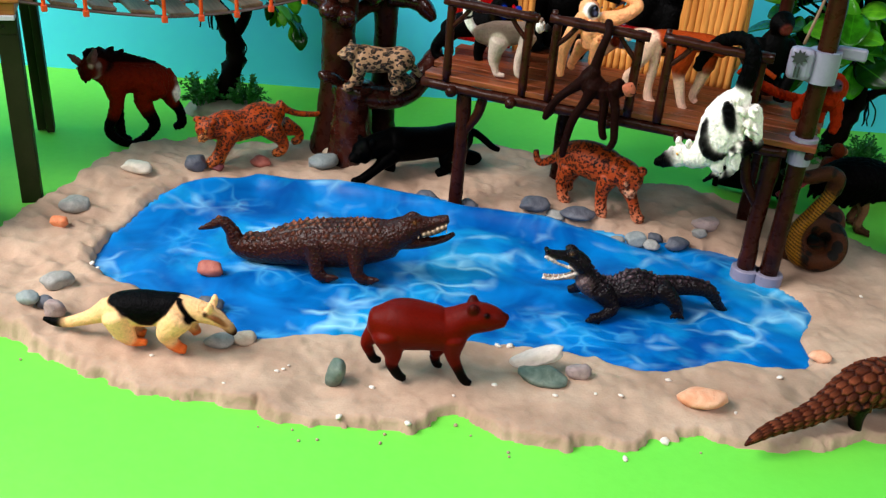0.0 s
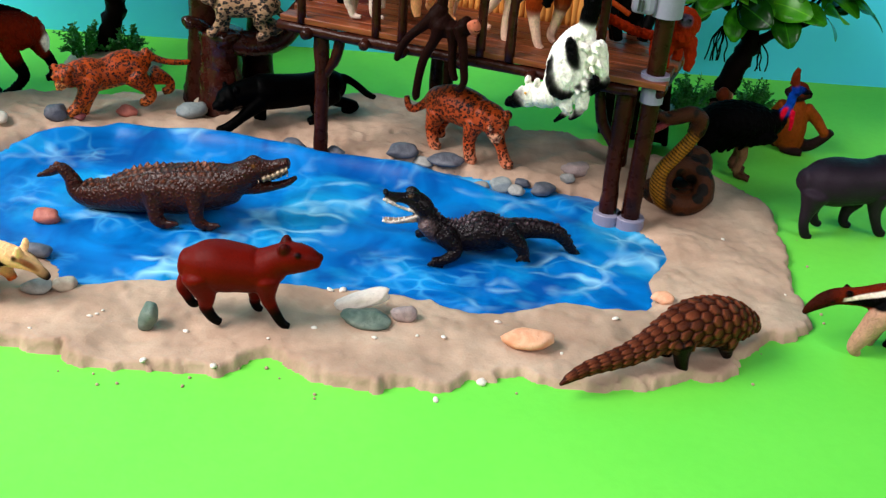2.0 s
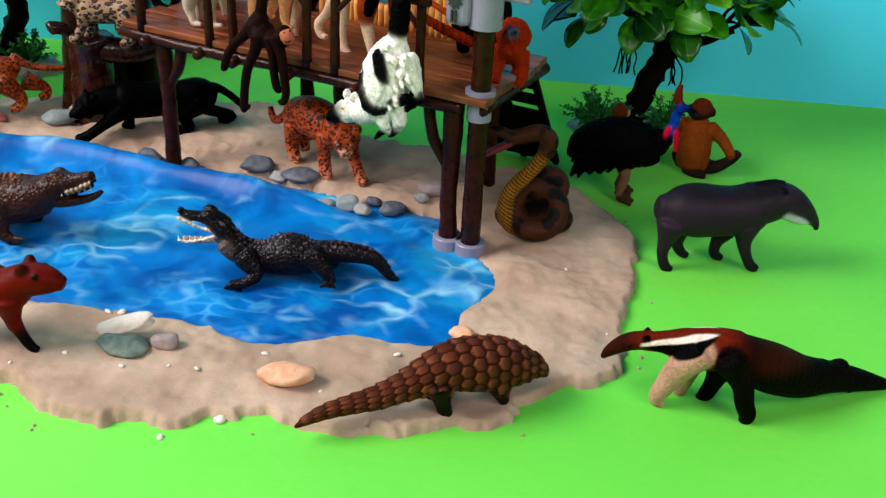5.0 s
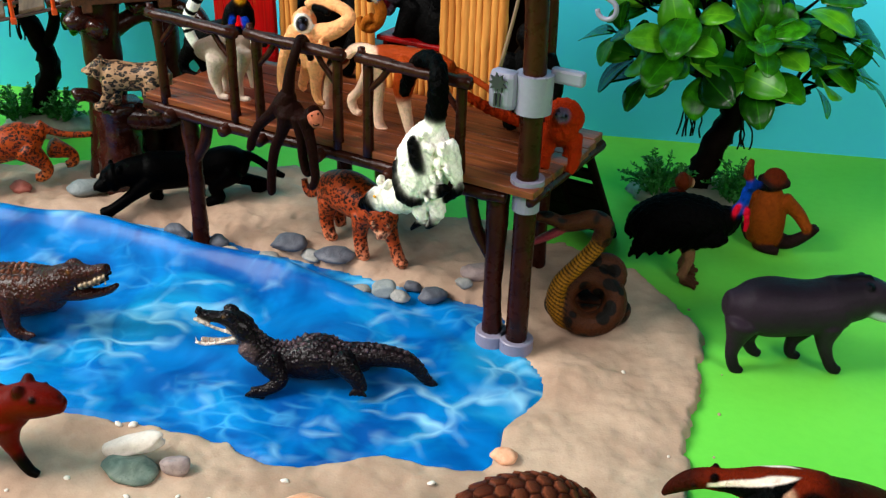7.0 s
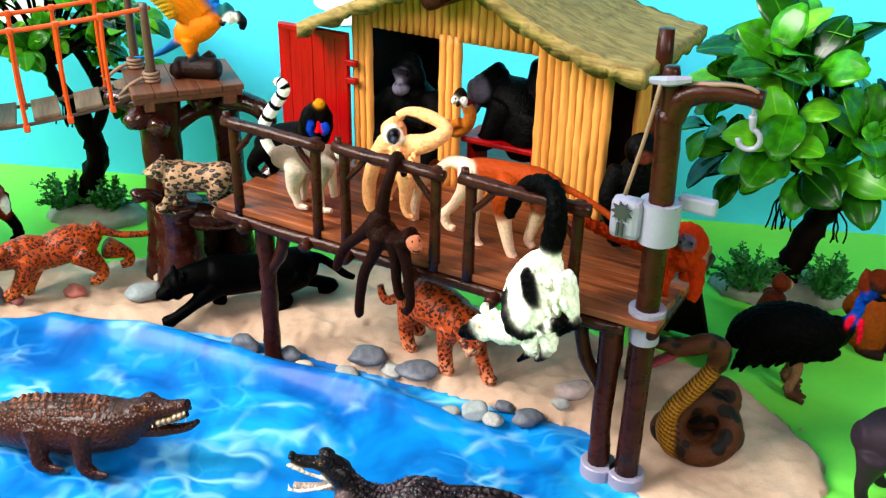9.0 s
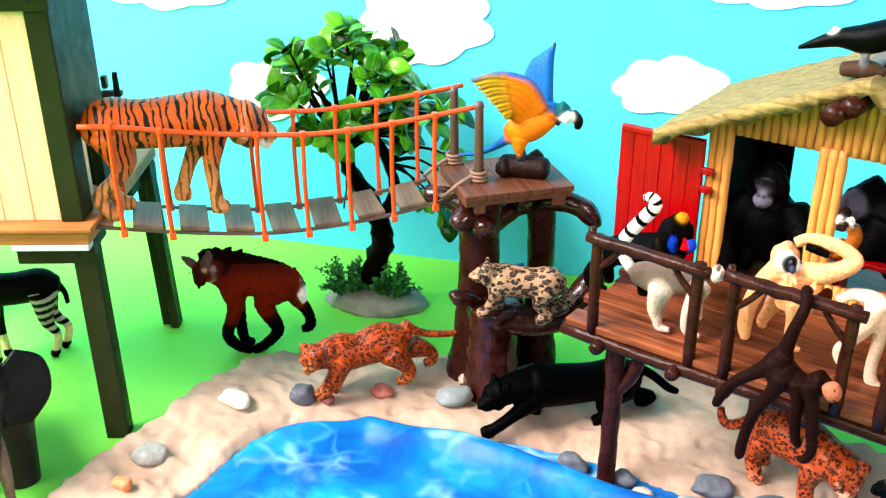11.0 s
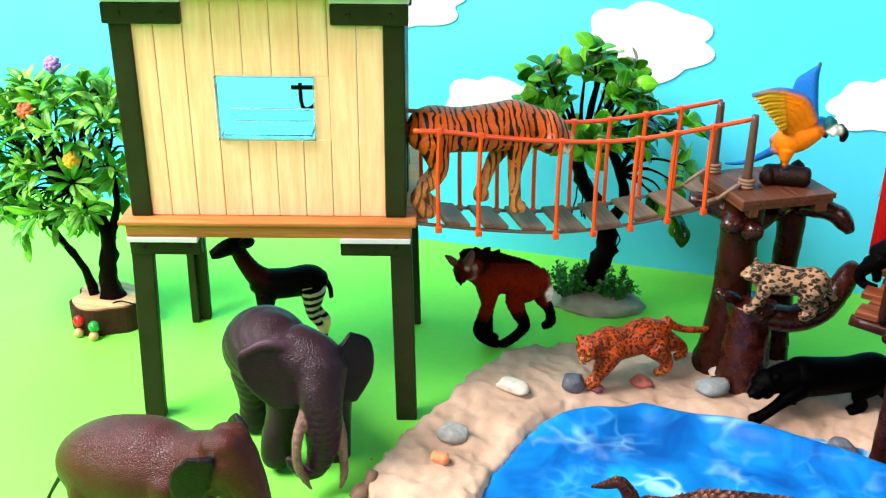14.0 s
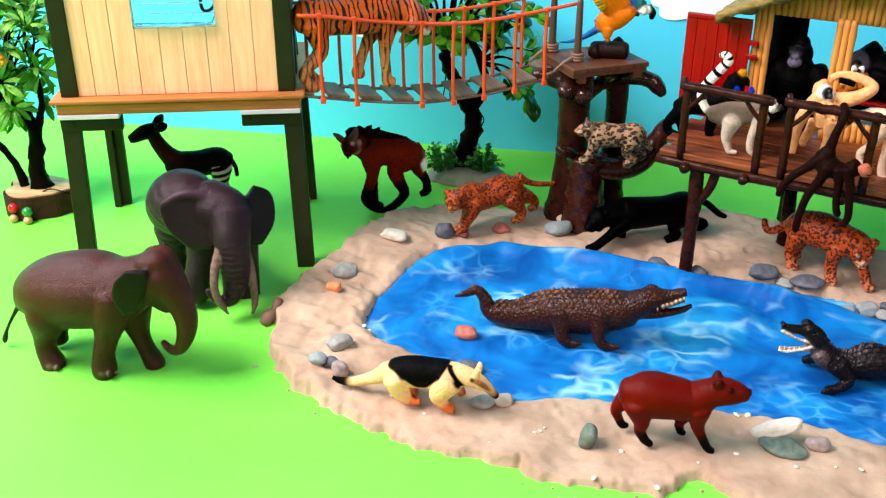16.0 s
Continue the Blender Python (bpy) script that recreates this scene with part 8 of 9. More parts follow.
f.ball(c(150, 128, 112), -1.74, -1.55, 0.26, 0.19)
f.ball(c(150, 128, 112), 1.45, -1.55, 0.54, 0.18)
f.ball(c(150, 128, 112), 1.97, -1.55, 0.53, 0.18)
f.ball(c(150, 128, 112), 2.53, -1.55, 0.78, 0.18)
f.tube(EL_EAR, (-4.23, 0, 4.2, 0.31), (-5.22, 0, 2.98, 0.17), (-6.21, 0, 1.5, 0.13), (-6.61, 0, 0.6, 0.2), (-6.72, 0, 0.22, 0.07))
# back paler and mauve: its gloss is put into the paint
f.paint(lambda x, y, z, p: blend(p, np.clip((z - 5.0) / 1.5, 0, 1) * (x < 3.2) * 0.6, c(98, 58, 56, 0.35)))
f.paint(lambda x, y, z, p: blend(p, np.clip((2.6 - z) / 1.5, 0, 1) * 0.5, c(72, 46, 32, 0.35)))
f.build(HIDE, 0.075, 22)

f = Fig("toy_african_elephant", "grey African elephant toy with wide ears and tusks", -0.3125, 0.5385, 0, -48)
# AFE: the far ear in a shaded copy of the hide colour
AF, AFE, AF_TOP = c(66, 44, 56, 0.35), c(14, 9, 12, 0.2), c(96, 72, 86, 0.3)
f.tube(AF, (-2.9, -1.24, 4.79, 1.31), (-1.9, -1.21, 5.71, 1.93), (-0.2, -1.07, 6.66, 2.23), (1.4, -0.57, 6.63, 1.99), (2.6, -0.04, 6.89, 1.56))
f.tube(AF, (2.4, -0.28, 7.5, 1.55), (3.4, 0.56, 7.11, 1.54), (4, 0.73, 6.85, 1.4))
f.tube(AF, (3.9, 0.78, 6.98, 1.4), (4.6, 0.46, 5.69, 1.2), (5, 0.37, 4.19, 1), (5.2, 0.22, 2.78, 0.81), (5.3, -0.2, 1.77, 0.61), (5.3, -0.86, 1.57, 0.4), (5.2, -1.43, 2.09, 0.27), (5.1, -1.68, 2.69, 0.2))
f.tube(c(142, 116, 108), (4.9, -0.58, 4.97, 0.33), (5.3, -1.11, 3.99, 0.3), (5.6, -1.33, 2.86, 0.26), (5.8, -1.15, 1.79, 0.23), (6, -0.71, 0.86, 0.1))
f.tube(c(142, 116, 108), (4.9, 1.18, 4.5, 0.34), (5.3, 1.33, 3.3, 0.3), (5.6, 1.29, 2.09, 0.27), (5.8, 1.2, 1.07, 0.24), (6, 0.87, 0.36, 0.1))
f.web(AF, ((3.4, -0.11, 7.9), (3.7, -0.21, 6.94), (3.8, -0.38, 5.9), (3.8, -0.87, 4.88)), ((3.2, -1.73, 8.66), (2.8, -3.25, 8.25), (2.9, -3.08, 6.53), (3.3, -1.75, 4.75)), 18, 0.2)
f.tube(AF_TOP, (3.6, -0.13, 7.73, 0.3), (3.4, -1.12, 8.57, 0.29), (3.1, -2.2, 8.69, 0.26), (2.9, -3.22, 8.22, 0.16))
f.tube(AF_TOP, (3.7, -0.16, 7.78, 0.3), (4.1, -0.09, 6.91, 0.26), (4.2, -0.33, 5.89, 0.23))
f.web(AFE, ((3.4, 1.84, 7.45), (3.6, 1.82, 6.4), (3.8, 1.76, 5.35), (3.9, 1.75, 4.43)), ((3, 2.77, 8.19), (2.8, 3.99, 7.26), (2.9, 4.04, 5.34), (3.4, 2.86, 4.06)), 14, 0.19)
f.ball(BLACK, 4.5, -0.24, 7.05, 0.16)
f.ball(BLACK, 4.5, 1.61, 6.3, 0.17)
f.tube(AF, (1.9, -0.41, 5.2, 1.52), (2.2, -1, 3.53, 0.93), (2.3, -1.49, 2.11, 0.83), (2.35, -1.58, 1.15, 0.87), (2.4, -1.59, 0.73, 0.77))
f.tube(AF, (2, 1.71, 4.11, 1.41), (2.2, 1.99, 1.9, 0.93), (2.3, 1.96, 0.5, 0.86), (2.35, 1.9, -0.3, 0.87))
f.tube(AF, (-1.8, -1.65, 4.37, 1.22), (-2, -1.66, 2.42, 0.8), (-2.1, -1.65, 1.19, 0.81), (-2.1, -1.62, 0.5, 0.85))
f.tube(AF, (-2.2, -0.18, 2.78, 1.33), (-2.3, 0.01, 1.62, 0.9), (-2.3, -0.04, 0.91, 0.82))


def trunk_rings(v, n):
    return 0.012 * np.sin(v[:, 2] * 15) * ((v[:, 0] > 4.1) & (v[:, 2] < 5.6)) + 0.02 * np.sin(v[:, 2] * 9 + v[:, 0] * 5) * (v[:, 0] < 2)


f.reliefs.append(trunk_rings)
# legs darkened low down, shade put into the paint
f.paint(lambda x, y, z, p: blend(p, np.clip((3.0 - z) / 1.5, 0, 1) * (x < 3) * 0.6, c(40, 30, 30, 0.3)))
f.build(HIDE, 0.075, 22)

# okapi under the hut
f = Fig("toy_okapi", "dark brown okapi toy with striped hindquarters", -0.362, 0.641, 0, 212)
OK = c(16, 7, 6)
f.tube(OK, (-2.6, 0, 4.9, 0.7), (-1.8, 0, 5.1, 1.0), (-0.4, 0, 5.0, 1.0), (1.0, 0, 5.1, 1.0), (1.8, 0, 5.4, 0.8))
f.tube(c(64, 26, 16), (1.3, 0, 5.3, 0.9), (2.0, 0, 6.1, 0.66), (2.6, 0, 7.1, 0.54), (2.9, 0, 7.9, 0.5))
f.tube(OK, (2.7, 0, 8.15, 0.58), (3.5, 0.1, 8.1, 0.56), (4.2, 0.2, 7.85, 0.44), (4.7, 0.25, 7.7, 0.28))
for s in (-1, 1):
    f.tube(OK, (2.7, s * 0.4, 8.35, 0.26), (2.2, s * 0.9, 8.65, 0.36), (1.9, s * 1.25, 8.9, 0.12))
STR = c(190, 180, 170)
f.leg(OK, (-1.9, 0.5, 4.5, 0.85), (-1.8, 2.7, 0.42), (-2.0, 0.5, 0), 0.3, BLACK, 0.26, (-2.3, 1.6))
f.leg(OK, (-1.9, -0.5, 4.5, 0.85), (-2.1, 2.7, 0.42), (-2.6, -0.5, 0), 0.3, BLACK, 0.26, (-2.9, 1.6))
f.leg(OK, (1.3, 0.5, 4.5, 0.7), (1.4, 2.5, 0.36), (1.5, 0.5, 0), 0.3, BLACK, 0.24)
f.leg(OK, (1.3, -0.5, 4.5, 0.7), (1.2, 2.5, 0.36), (1.0, -0.5, 0), 0.3, BLACK, 0.24)
f.tube(OK, (-2.6, 0, 5.2, 0.26), (-3.1, 0, 4.4, 0.18), (-3.2, 0, 3.5, 0.16))
f.paint(lambda x, y, z, p: blend(p, ((np.sin(z * 11 + x * 2) > 0.1) & (z < 4.9) & (z > 1.7) & (x < -1.1) & ~((x < -2.8) & (z > 3.2))).astype(float), STR))
f.paint(lambda x, y, z, p: blend(p, ((z < 1.7) & (z > 0.55)).astype(float), c(222, 200, 160)))
f.build(FUR)


# ---- toy animals on the lodge, tower and roof ----
def on_deck(name, label, a, d, zz, turn=0.0, scale=1.0):
    p = DECK @ Vector((a, d, zz))
    return Fig(name, label, p.x, p.y, p.z, -20.74 + turn, scale)


FLOOR = 0.0975

# ring-tailed lemur behind the rail
f = on_deck("toy_ring_tailed_lemur", "grey ring-tailed lemur toy, striped tail held up", 0.046, 0.019, FLOOR)
LG, PALE = c(146, 126, 114), c(206, 188, 176)
f.tube(LG, (-1.81, 0, 2.49, 0.54), (-0.8, 0, 2.62, 0.8), (0.35, 0, 2.88, 0.73), (1.4, 0, 3.23, 0.55))
f.ball(WHITE, 2.07, 0.1, 3.58, 0.43)
f.tube(c(22, 18, 18), (2.43, 0, 3.62, 0.26), (2.78, 0, 3.53, 0.14))
f.ball(LG, 2.19, -0.2, 4.07, 0.17)
f.tube(PALE, (-0.3, -0.5, 2.38, 0.62), (-0.56, -0.5, 1.25, 0.36), (-0.39, -0.5, 0.62, 0.24), (-0.23, -0.5, 0.27, 0.21), (0.3, -0.5, 0.26, 0.12))
f.tube(PALE, (1.59, -0.5, 3, 0.49), (1.12, -0.5, 1.61, 0.29), (1.09, -0.5, 0.72, 0.24), (1.29, -0.5, 0.41, 0.18), (1.81, -0.5, 0.47, 0.12))
f.tube(PALE, (-0.78, 0.5, 1.9, 0.48), (-0.68, 0.5, 0.9, 0.27), (-0.75, 0.5, 0.14, 0.21))
f.tube(PALE, (0.96, 0.5, 2.57, 0.41), (1.18, 0.5, 1.52, 0.24), (1.28, 0.5, 0.74, 0.18))
tail = smooth_path([(-1.89, 0, 2.41, 0.27), (-2.52, 0, 3.04, 0.27), (-2.74, 0, 3.81, 0.3), (-2.34, 0, 4.61, 0.32), (-1.63, 0, 5.58, 0.32), (-1.19, 0, 6.24, 0.29), (-1.45, 0, 6.54, 0.26), (-1.83, 0, 6.49, 0.14)], 4)
f.tube(WHITE, *[tuple(q) for q in tail], step=1)
rings = [(q[0], q[1], q[2]) for q in tail]


def ring_tail(x, y, zz, p):
    d = np.stack([np.sqrt((x - a) ** 2 + (y - b2) ** 2 + (zz - c2) ** 2) for a, b2, c2 in rings])
    k, near = d.argmin(0), d.min(0)
    return blend(p, ((near < 0.6) & (k % 3 == 0) & (k > 3)).astype(float), BLACK)


f.paint(ring_tail)
f.build(FUR, 0.05, 1)

# mandrill
f = on_deck("toy_mandrill", "black mandrill toy with blue and red face", 0.028, 0.045, FLOOR)
MB = c(14, 10, 10)
f.tube(MB, (0.17, 0, 2.72, 0.93), (-1.05, 0, 2.43, 0.88), (-2.29, 0, 2.1, 0.79), (-3.17, 0, 1.6, 0.61))
f.tube(MB, (0.46, -0.2, 2.99, 0.86), (0.72, -0.2, 3.77, 0.89))
f.ball(MB, 0.74, -0.2, 4.02, 0.94)
f.tube(c(30, 84, 190), (1.08, -1.1, 4.07, 0.18), (1.01, -1.15, 3.7, 0.21), (1.1, -1.1, 3.39, 0.15))
f.tube(c(30, 84, 190), (1.85, -1.1, 4.24, 0.18), (2.01, -1.15, 3.94, 0.21), (1.76, -1.1, 3.58, 0.15))
f.tube(c(214, 18, 20), (1.64, -1.3, 4.35, 0.09), (1.69, -1.4, 4.02, 0.12), (1.71, -1.45, 3.79, 0.21))
f.tube(c(206, 152, 40), (1.06, -0.4, 4.57, 0.27), (1.04, -0.3, 4.91, 0.3), (1.02, -0.2, 5.12, 0.18))
f.tube(c(120, 104, 44), (0.22, -0.7, 3.62, 0.18), (0.48, -0.8, 2.94, 0.21), (1.12, -0.85, 2.82, 0.21))
f.tube(MB, (-2.79, -0.3, 1.59, 0.57), (-3.74, -0.3, 0.56, 0.36), (-3.73, -0.3, -0.06, 0.29), (-3.25, -0.3, -0.27, 0.26), (-2.74, -0.3, -0.2, 0.16))
f.tube(MB, (-0.49, 0, 1.94, 0.57), (-0.82, 0, 0.55, 0.35), (-0.69, 0, -0.28, 0.26))
f.tube(MB, (-3.54, 0.6, 1.01, 0.52), (-3.12, 0.6, 0.23, 0.29), (-3.05, 0.6, -0.27, 0.23))
f.build(FUR_ROUGH, 0.065)

# two gorillas inside the lodge
f = on_deck("toy_gorilla", "large black gorilla toy standing in the doorway", 0.063, 0.098, FLOOR, -92, 0.97)
GB, GF = c(7, 6, 7), c(116, 112, 126)
f.tube(GB, (-1.4, 0, 1.5, 1.2), (-0.8, 0, 2.6, 1.5), (0.0, 0, 3.8, 1.45), (0.4, 0, 4.8, 1.0))
f.ball(GB, 0.6, 0, 5.6, 1.0)
f.ball(GB, 0.4, 0, 6.3, 0.65)
f.ball(GF, 1.15, 0, 5.75, 0.6)
f.tube(c(20, 20, 26), (1.45, -0.5, 6.05, 0.2), (1.6, 0, 6.1, 0.22), (1.45, 0.5, 6.05, 0.2))
f.tube(GF, (1.4, -0.3, 5.2, 0.3), (1.6, 0, 5.15, 0.4), (1.4, 0.3, 5.2, 0.3))
for s in (-1, 1):
    f.tube(GB, (0.0, s * 1.2, 4.3, 0.85), (0.6, s * 2.2, 2.9, 0.7), (1.1, s * 1.8, 1.4, 0.55), (1.3, s * 1.5, 0.35, 0.5))
    f.tube(GB, (-1.2, s * 0.8, 1.6, 0.8), (-0.3, s * 1.1, 1.0, 0.55), (-0.2, s * 1.1, 0.4, 0.42))
    f.ball(BLACK, 1.68, s * 0.26, 5.85, 0.1)
    f.ball(c(10, 10, 14), 1.78, s * 0.14, 5.45, 0.1)
f.build(FUR, 0.08)

f = on_deck("toy_gorilla", "black gorilla toy roaring and leaning out of the window", 0.135, 0.108, FLOOR)
f.tube(GB, (-0.25, 0, 2.27, 1.4), (-0.65, 0, 3.34, 1.74), (-1.32, 0, 4.34, 1.54), (-2.29, 0, 4.81, 1.18))
f.tube(GB, (-0.19, 0.4, 3.95, 1.24), (0, 0.4, 5.56, 1.03), (-0.13, 0.4, 6.76, 0.72))
f.ball(GB, -3.07, -0.2, 5.14, 1.05)
f.ball(GB, -2.67, 0, 5.84, 0.74)
f.ball(GF, -3.31, -0.75, 5.2, 0.78)
f.tube(GF, (-3.78, -0.8, 4.64, 0.5), (-3.81, -0.85, 4.2, 0.48), (-3.48, -0.8, 3.98, 0.36))
f.ball(c(120, 40, 52), -3.61, -1.3, 4.45, 0.3)
f.ball(BLACK, -3.21, -1.2, 5.48, 0.12)
f.ball(BLACK, -3.86, -1, 5.27, 0.12)
f.tube(GB, (-1.66, -0.8, 4.33, 1.04), (-2.04, -1.2, 3.42, 0.74), (-2.46, -1.3, 2.66, 0.56), (-3.28, -1.3, 2.17, 0.38))
f.tube(GB, (0.08, -0.8, 4.01, 1.03), (-0.18, -1.2, 2.97, 0.79), (-0.9, -1.3, 2.31, 0.55))
f.build(FUR, 0.07)

# red bench below the window
bm = bmesh.new()
box(bm, (0.121, 0.098, 0.1245), (0.046, 0.022, 0.0032), 0.001)
for sx in (-0.019, 0.019):
    box(bm, (0.121 + sx, 0.1, 0.1105), (0.004, 0.018, 0.026), 0.0006)
bench = part("toy_bench", bm, RED, m=DECK)
tagged(bench, "small red plastic bench inside the lodge", "toy bench")

# small titi monkey clinging to the window post
f = on_deck("toy_titi_monkey", "small brown and white monkey toy on the window post", 0.106, 0.073, 0.128)
TB = c(168, 108, 44)
f.ball(c(44, 26, 20), -0.13, 0, 2.54, 0.47)
f.ball(WHITE, 0.31, -0.4, 2.48, 0.26)
f.ball(WHITE, -0.23, -0.4, 2.45, 0.23)
f.ball(c(60, 34, 28), 0.15, -0.7, 2.41, 0.17)
f.ball(BLACK, 0.45, -0.85, 2.74, 0.07)
f.ball(BLACK, 0.04, -0.8, 2.69, 0.08)
f.tube(TB, (0.34, -0.1, 2.17, 0.29), (0.55, -0.1, 1.66, 0.32), (0.28, -0.1, 1, 0.33), (-0.27, -0.1, 0.62, 0.3), (-0.73, -0.1, 0.75, 0.24), (-0.9, -0.1, 1.15, 0.18))
f.tube(TB, (0.18, -0.4, 1.37, 0.27), (-0.3, -0.4, 1.07, 0.21), (-0.51, -0.4, 0.56, 0.15))
f.build(FUR, 0.045, 2)

# gibbon with one arm over its head
f = on_deck("toy_gibbon", "cream gibbon toy, one arm over its head", 0.087, 0.026, FLOOR)
GC = c(246, 184, 138)
f.tube(GC, (0.73, 0, 4.61, 0.56), (1.05, 0, 4.17, 0.79), (1.24, 0, 3.52, 0.82), (1.22, 0, 2.83, 0.63))
f.ball(GC, 0.71, 0, 5.04, 0.7)
f.ball(WHITE, 0.99, -0.45, 5.01, 0.53)
f.ball(c(12, 12, 16), 1.2, -0.75, 5.1, 0.39)
f.ball(c(84, 86, 104), 1.44, -1.1, 5.02, 0.19)
f.ball(c(110, 112, 130), 1.32, -1.15, 5.38, 0.1)
f.ball(c(110, 112, 130), 1.72, -1.15, 5.48, 0.09)
f.tube(GC, (1.74, -0.1, 4.5, 0.53), (2.71, -0.2, 4.88, 0.44), (3.52, -0.2, 5.43, 0.35), (3.66, -0.1, 5.76, 0.3), (3.08, 0, 6.03, 0.3), (2.3, 0, 6.17, 0.3), (1.58, -0.1, 6.13, 0.27), (1.11, -0.3, 5.91, 0.22))
f.tube(BLACK, (1.65, -0.5, 5.97, 0.16), (2.14, -0.45, 5.9, 0.19), (2.63, -0.4, 5.77, 0.16))
f.tube(GC, (0.6, -0.5, 4.52, 0.5), (0.05, -0.5, 3.74, 0.4), (-0.39, -0.5, 2.45, 0.35), (-0.48, -0.5, 1.35, 0.32), (-0.37, -0.5, 0.68, 0.2))
f.tube(GC, (1.7, -0.4, 3.14, 0.53), (1.64, -0.4, 2.23, 0.34), (1.59, -0.4, 1.46, 0.26), (1.78, -0.4, 0.95, 0.2), (2.12, -0.4, 0.9, 0.11))
f.tube(GC, (0.52, 0.6, 2.59, 0.49), (0.21, 0.6, 1.91, 0.32), (-0.06, 0.6, 1.19, 0.24), (0.11, 0.6, 0.91, 0.15))
f.tube(GC, (1.04, -0.75, 4.44, 0.14), (1.21, -0.9, 4.31, 0.08), (1.21, -0.86, 4.16, 0.03), step=2)
f.tube(GC, (2.27, -0.75, 4.44, 0.14), (2.44, -0.9, 4.32, 0.08), (2.44, -0.86, 4.16, 0.03), step=2)
f.tube(GC, (2.1, -0.75, 4.18, 0.14), (2.27, -0.9, 4.06, 0.08), (2.27, -0.86, 3.9, 0.03), step=2)
f.tube(GC, (1.93, -0.75, 3.92, 0.14), (2.09, -0.9, 3.79, 0.08), (2.1, -0.86, 3.63, 0.03), step=2)
f.tube(GC, (1.75, -0.75, 3.65, 0.14), (1.92, -0.9, 3.52, 0.08), (1.92, -0.86, 3.36, 0.03), step=2)
f.tube(GC, (1.58, -0.75, 3.38, 0.14), (1.74, -0.9, 3.25, 0.08), (1.75, -0.86, 3.09, 0.03), step=2)
f.tube(GC, (1.44, -0.75, 4.43, 0.14), (1.61, -0.9, 4.3, 0.08), (1.61, -0.86, 4.15, 0.03), step=2)
f.tube(GC, (1.27, -0.75, 4.16, 0.14), (1.43, -0.9, 4.04, 0.08), (1.43, -0.86, 3.88, 0.03), step=2)
f.tube(GC, (1.09, -0.75, 3.9, 0.14), (1.26, -0.9, 3.77, 0.08), (1.26, -0.86, 3.61, 0.03), step=2)
f.tube(GC, (2.33, -0.75, 3.91, 0.14), (2.49, -0.9, 3.78, 0.08), (2.49, -0.86, 3.62, 0.03), step=2)
f.tube(GC, (2.15, -0.75, 3.64, 0.14), (2.32, -0.9, 3.51, 0.08), (2.32, -0.86, 3.36, 0.03), step=2)
f.tube(GC, (1.98, -0.75, 3.37, 0.14), (2.15, -0.9, 3.24, 0.08), (2.15, -0.86, 3.09, 0.03), step=2)
f.build(FUR_ROUGH, 0.055, 2)

# patas monkey with white limbs
f = on_deck("toy_patas_monkey", "orange patas monkey toy with white limbs", 0.147, 0.031, FLOOR)
PO, PINK = c(164, 78, 32), c(240, 208, 186)
f.tube(PO, (-1.81, 0, 3.57, 0.44), (-0.77, 0, 3.84, 0.54), (0.63, 0, 3.95, 0.56), (2.14, 0, 3.99, 0.56), (3.1, 0, 3.8, 0.47))
f.tube(PINK, (-2.79, -0.3, 3.55, 0.25), (-2.27, -0.3, 4, 0.27), (-1.54, -0.3, 4.06, 0.33), (-1.06, -0.3, 3.9, 0.33))
f.tube(PINK, (-1.2, -0.6, 3.83, 0.41), (-1.32, -0.6, 2.93, 0.33), (-1.83, -0.6, 1.99, 0.25), (-2.32, -0.6, 1.37, 0.25), (-2.16, -0.6, 0.8, 0.22), (-1.76, -0.6, 0.68, 0.17))
f.tube(PINK, (-0.96, -0.2, 3.69, 0.41), (-0.85, -0.2, 2.31, 0.3), (-0.96, -0.2, 0.78, 0.25), (-0.82, -0.2, 0.02, 0.28), (-0.36, -0.2, -0.3, 0.25), (-0.1, -0.2, -0.3, 0.14))
f.tube(PINK, (-3.63, 0.6, 2.94, 0.34), (-4.43, 0.6, 2.01, 0.29), (-4.76, 0.6, 0.69, 0.26), (-4.75, 0.6, -0.36, 0.27), (-4.47, 0.6, -0.49, 0.15))
f.tube(PO, (1.06, -0.5, 3.92, 0.58), (0.79, -0.5, 2.72, 0.54), (0.75, -0.5, 2.04, 0.41))
f.tube(PINK, (0.75, -0.5, 2.04, 0.38), (0.99, -0.5, 1.06, 0.3), (1.24, -0.5, 0.22, 0.25), (1.5, -0.5, -0.08, 0.19))
f.tube(PO, (2.21, 0.5, 3.47, 0.59), (2.19, 0.5, 2.45, 0.49))
f.tube(PINK, (2.19, 0.5, 2.45, 0.41), (1.93, 0.5, 1.36, 0.3), (1.72, 0.5, 0.55, 0.25), (1.99, 0.5, 0.16, 0.17))
f.tube(PO, (2.95, 0.3, 3.78, 0.21), (3.93, 0.3, 3.62, 0.16), (5.11, 0.3, 3.18, 0.16), (6.29, 0.3, 2.6, 0.16))
f.ball(c(120, 60, 36), -3.5, 0.4, 3.18, 0.42)
f.build(FUR, 0.06, 2)

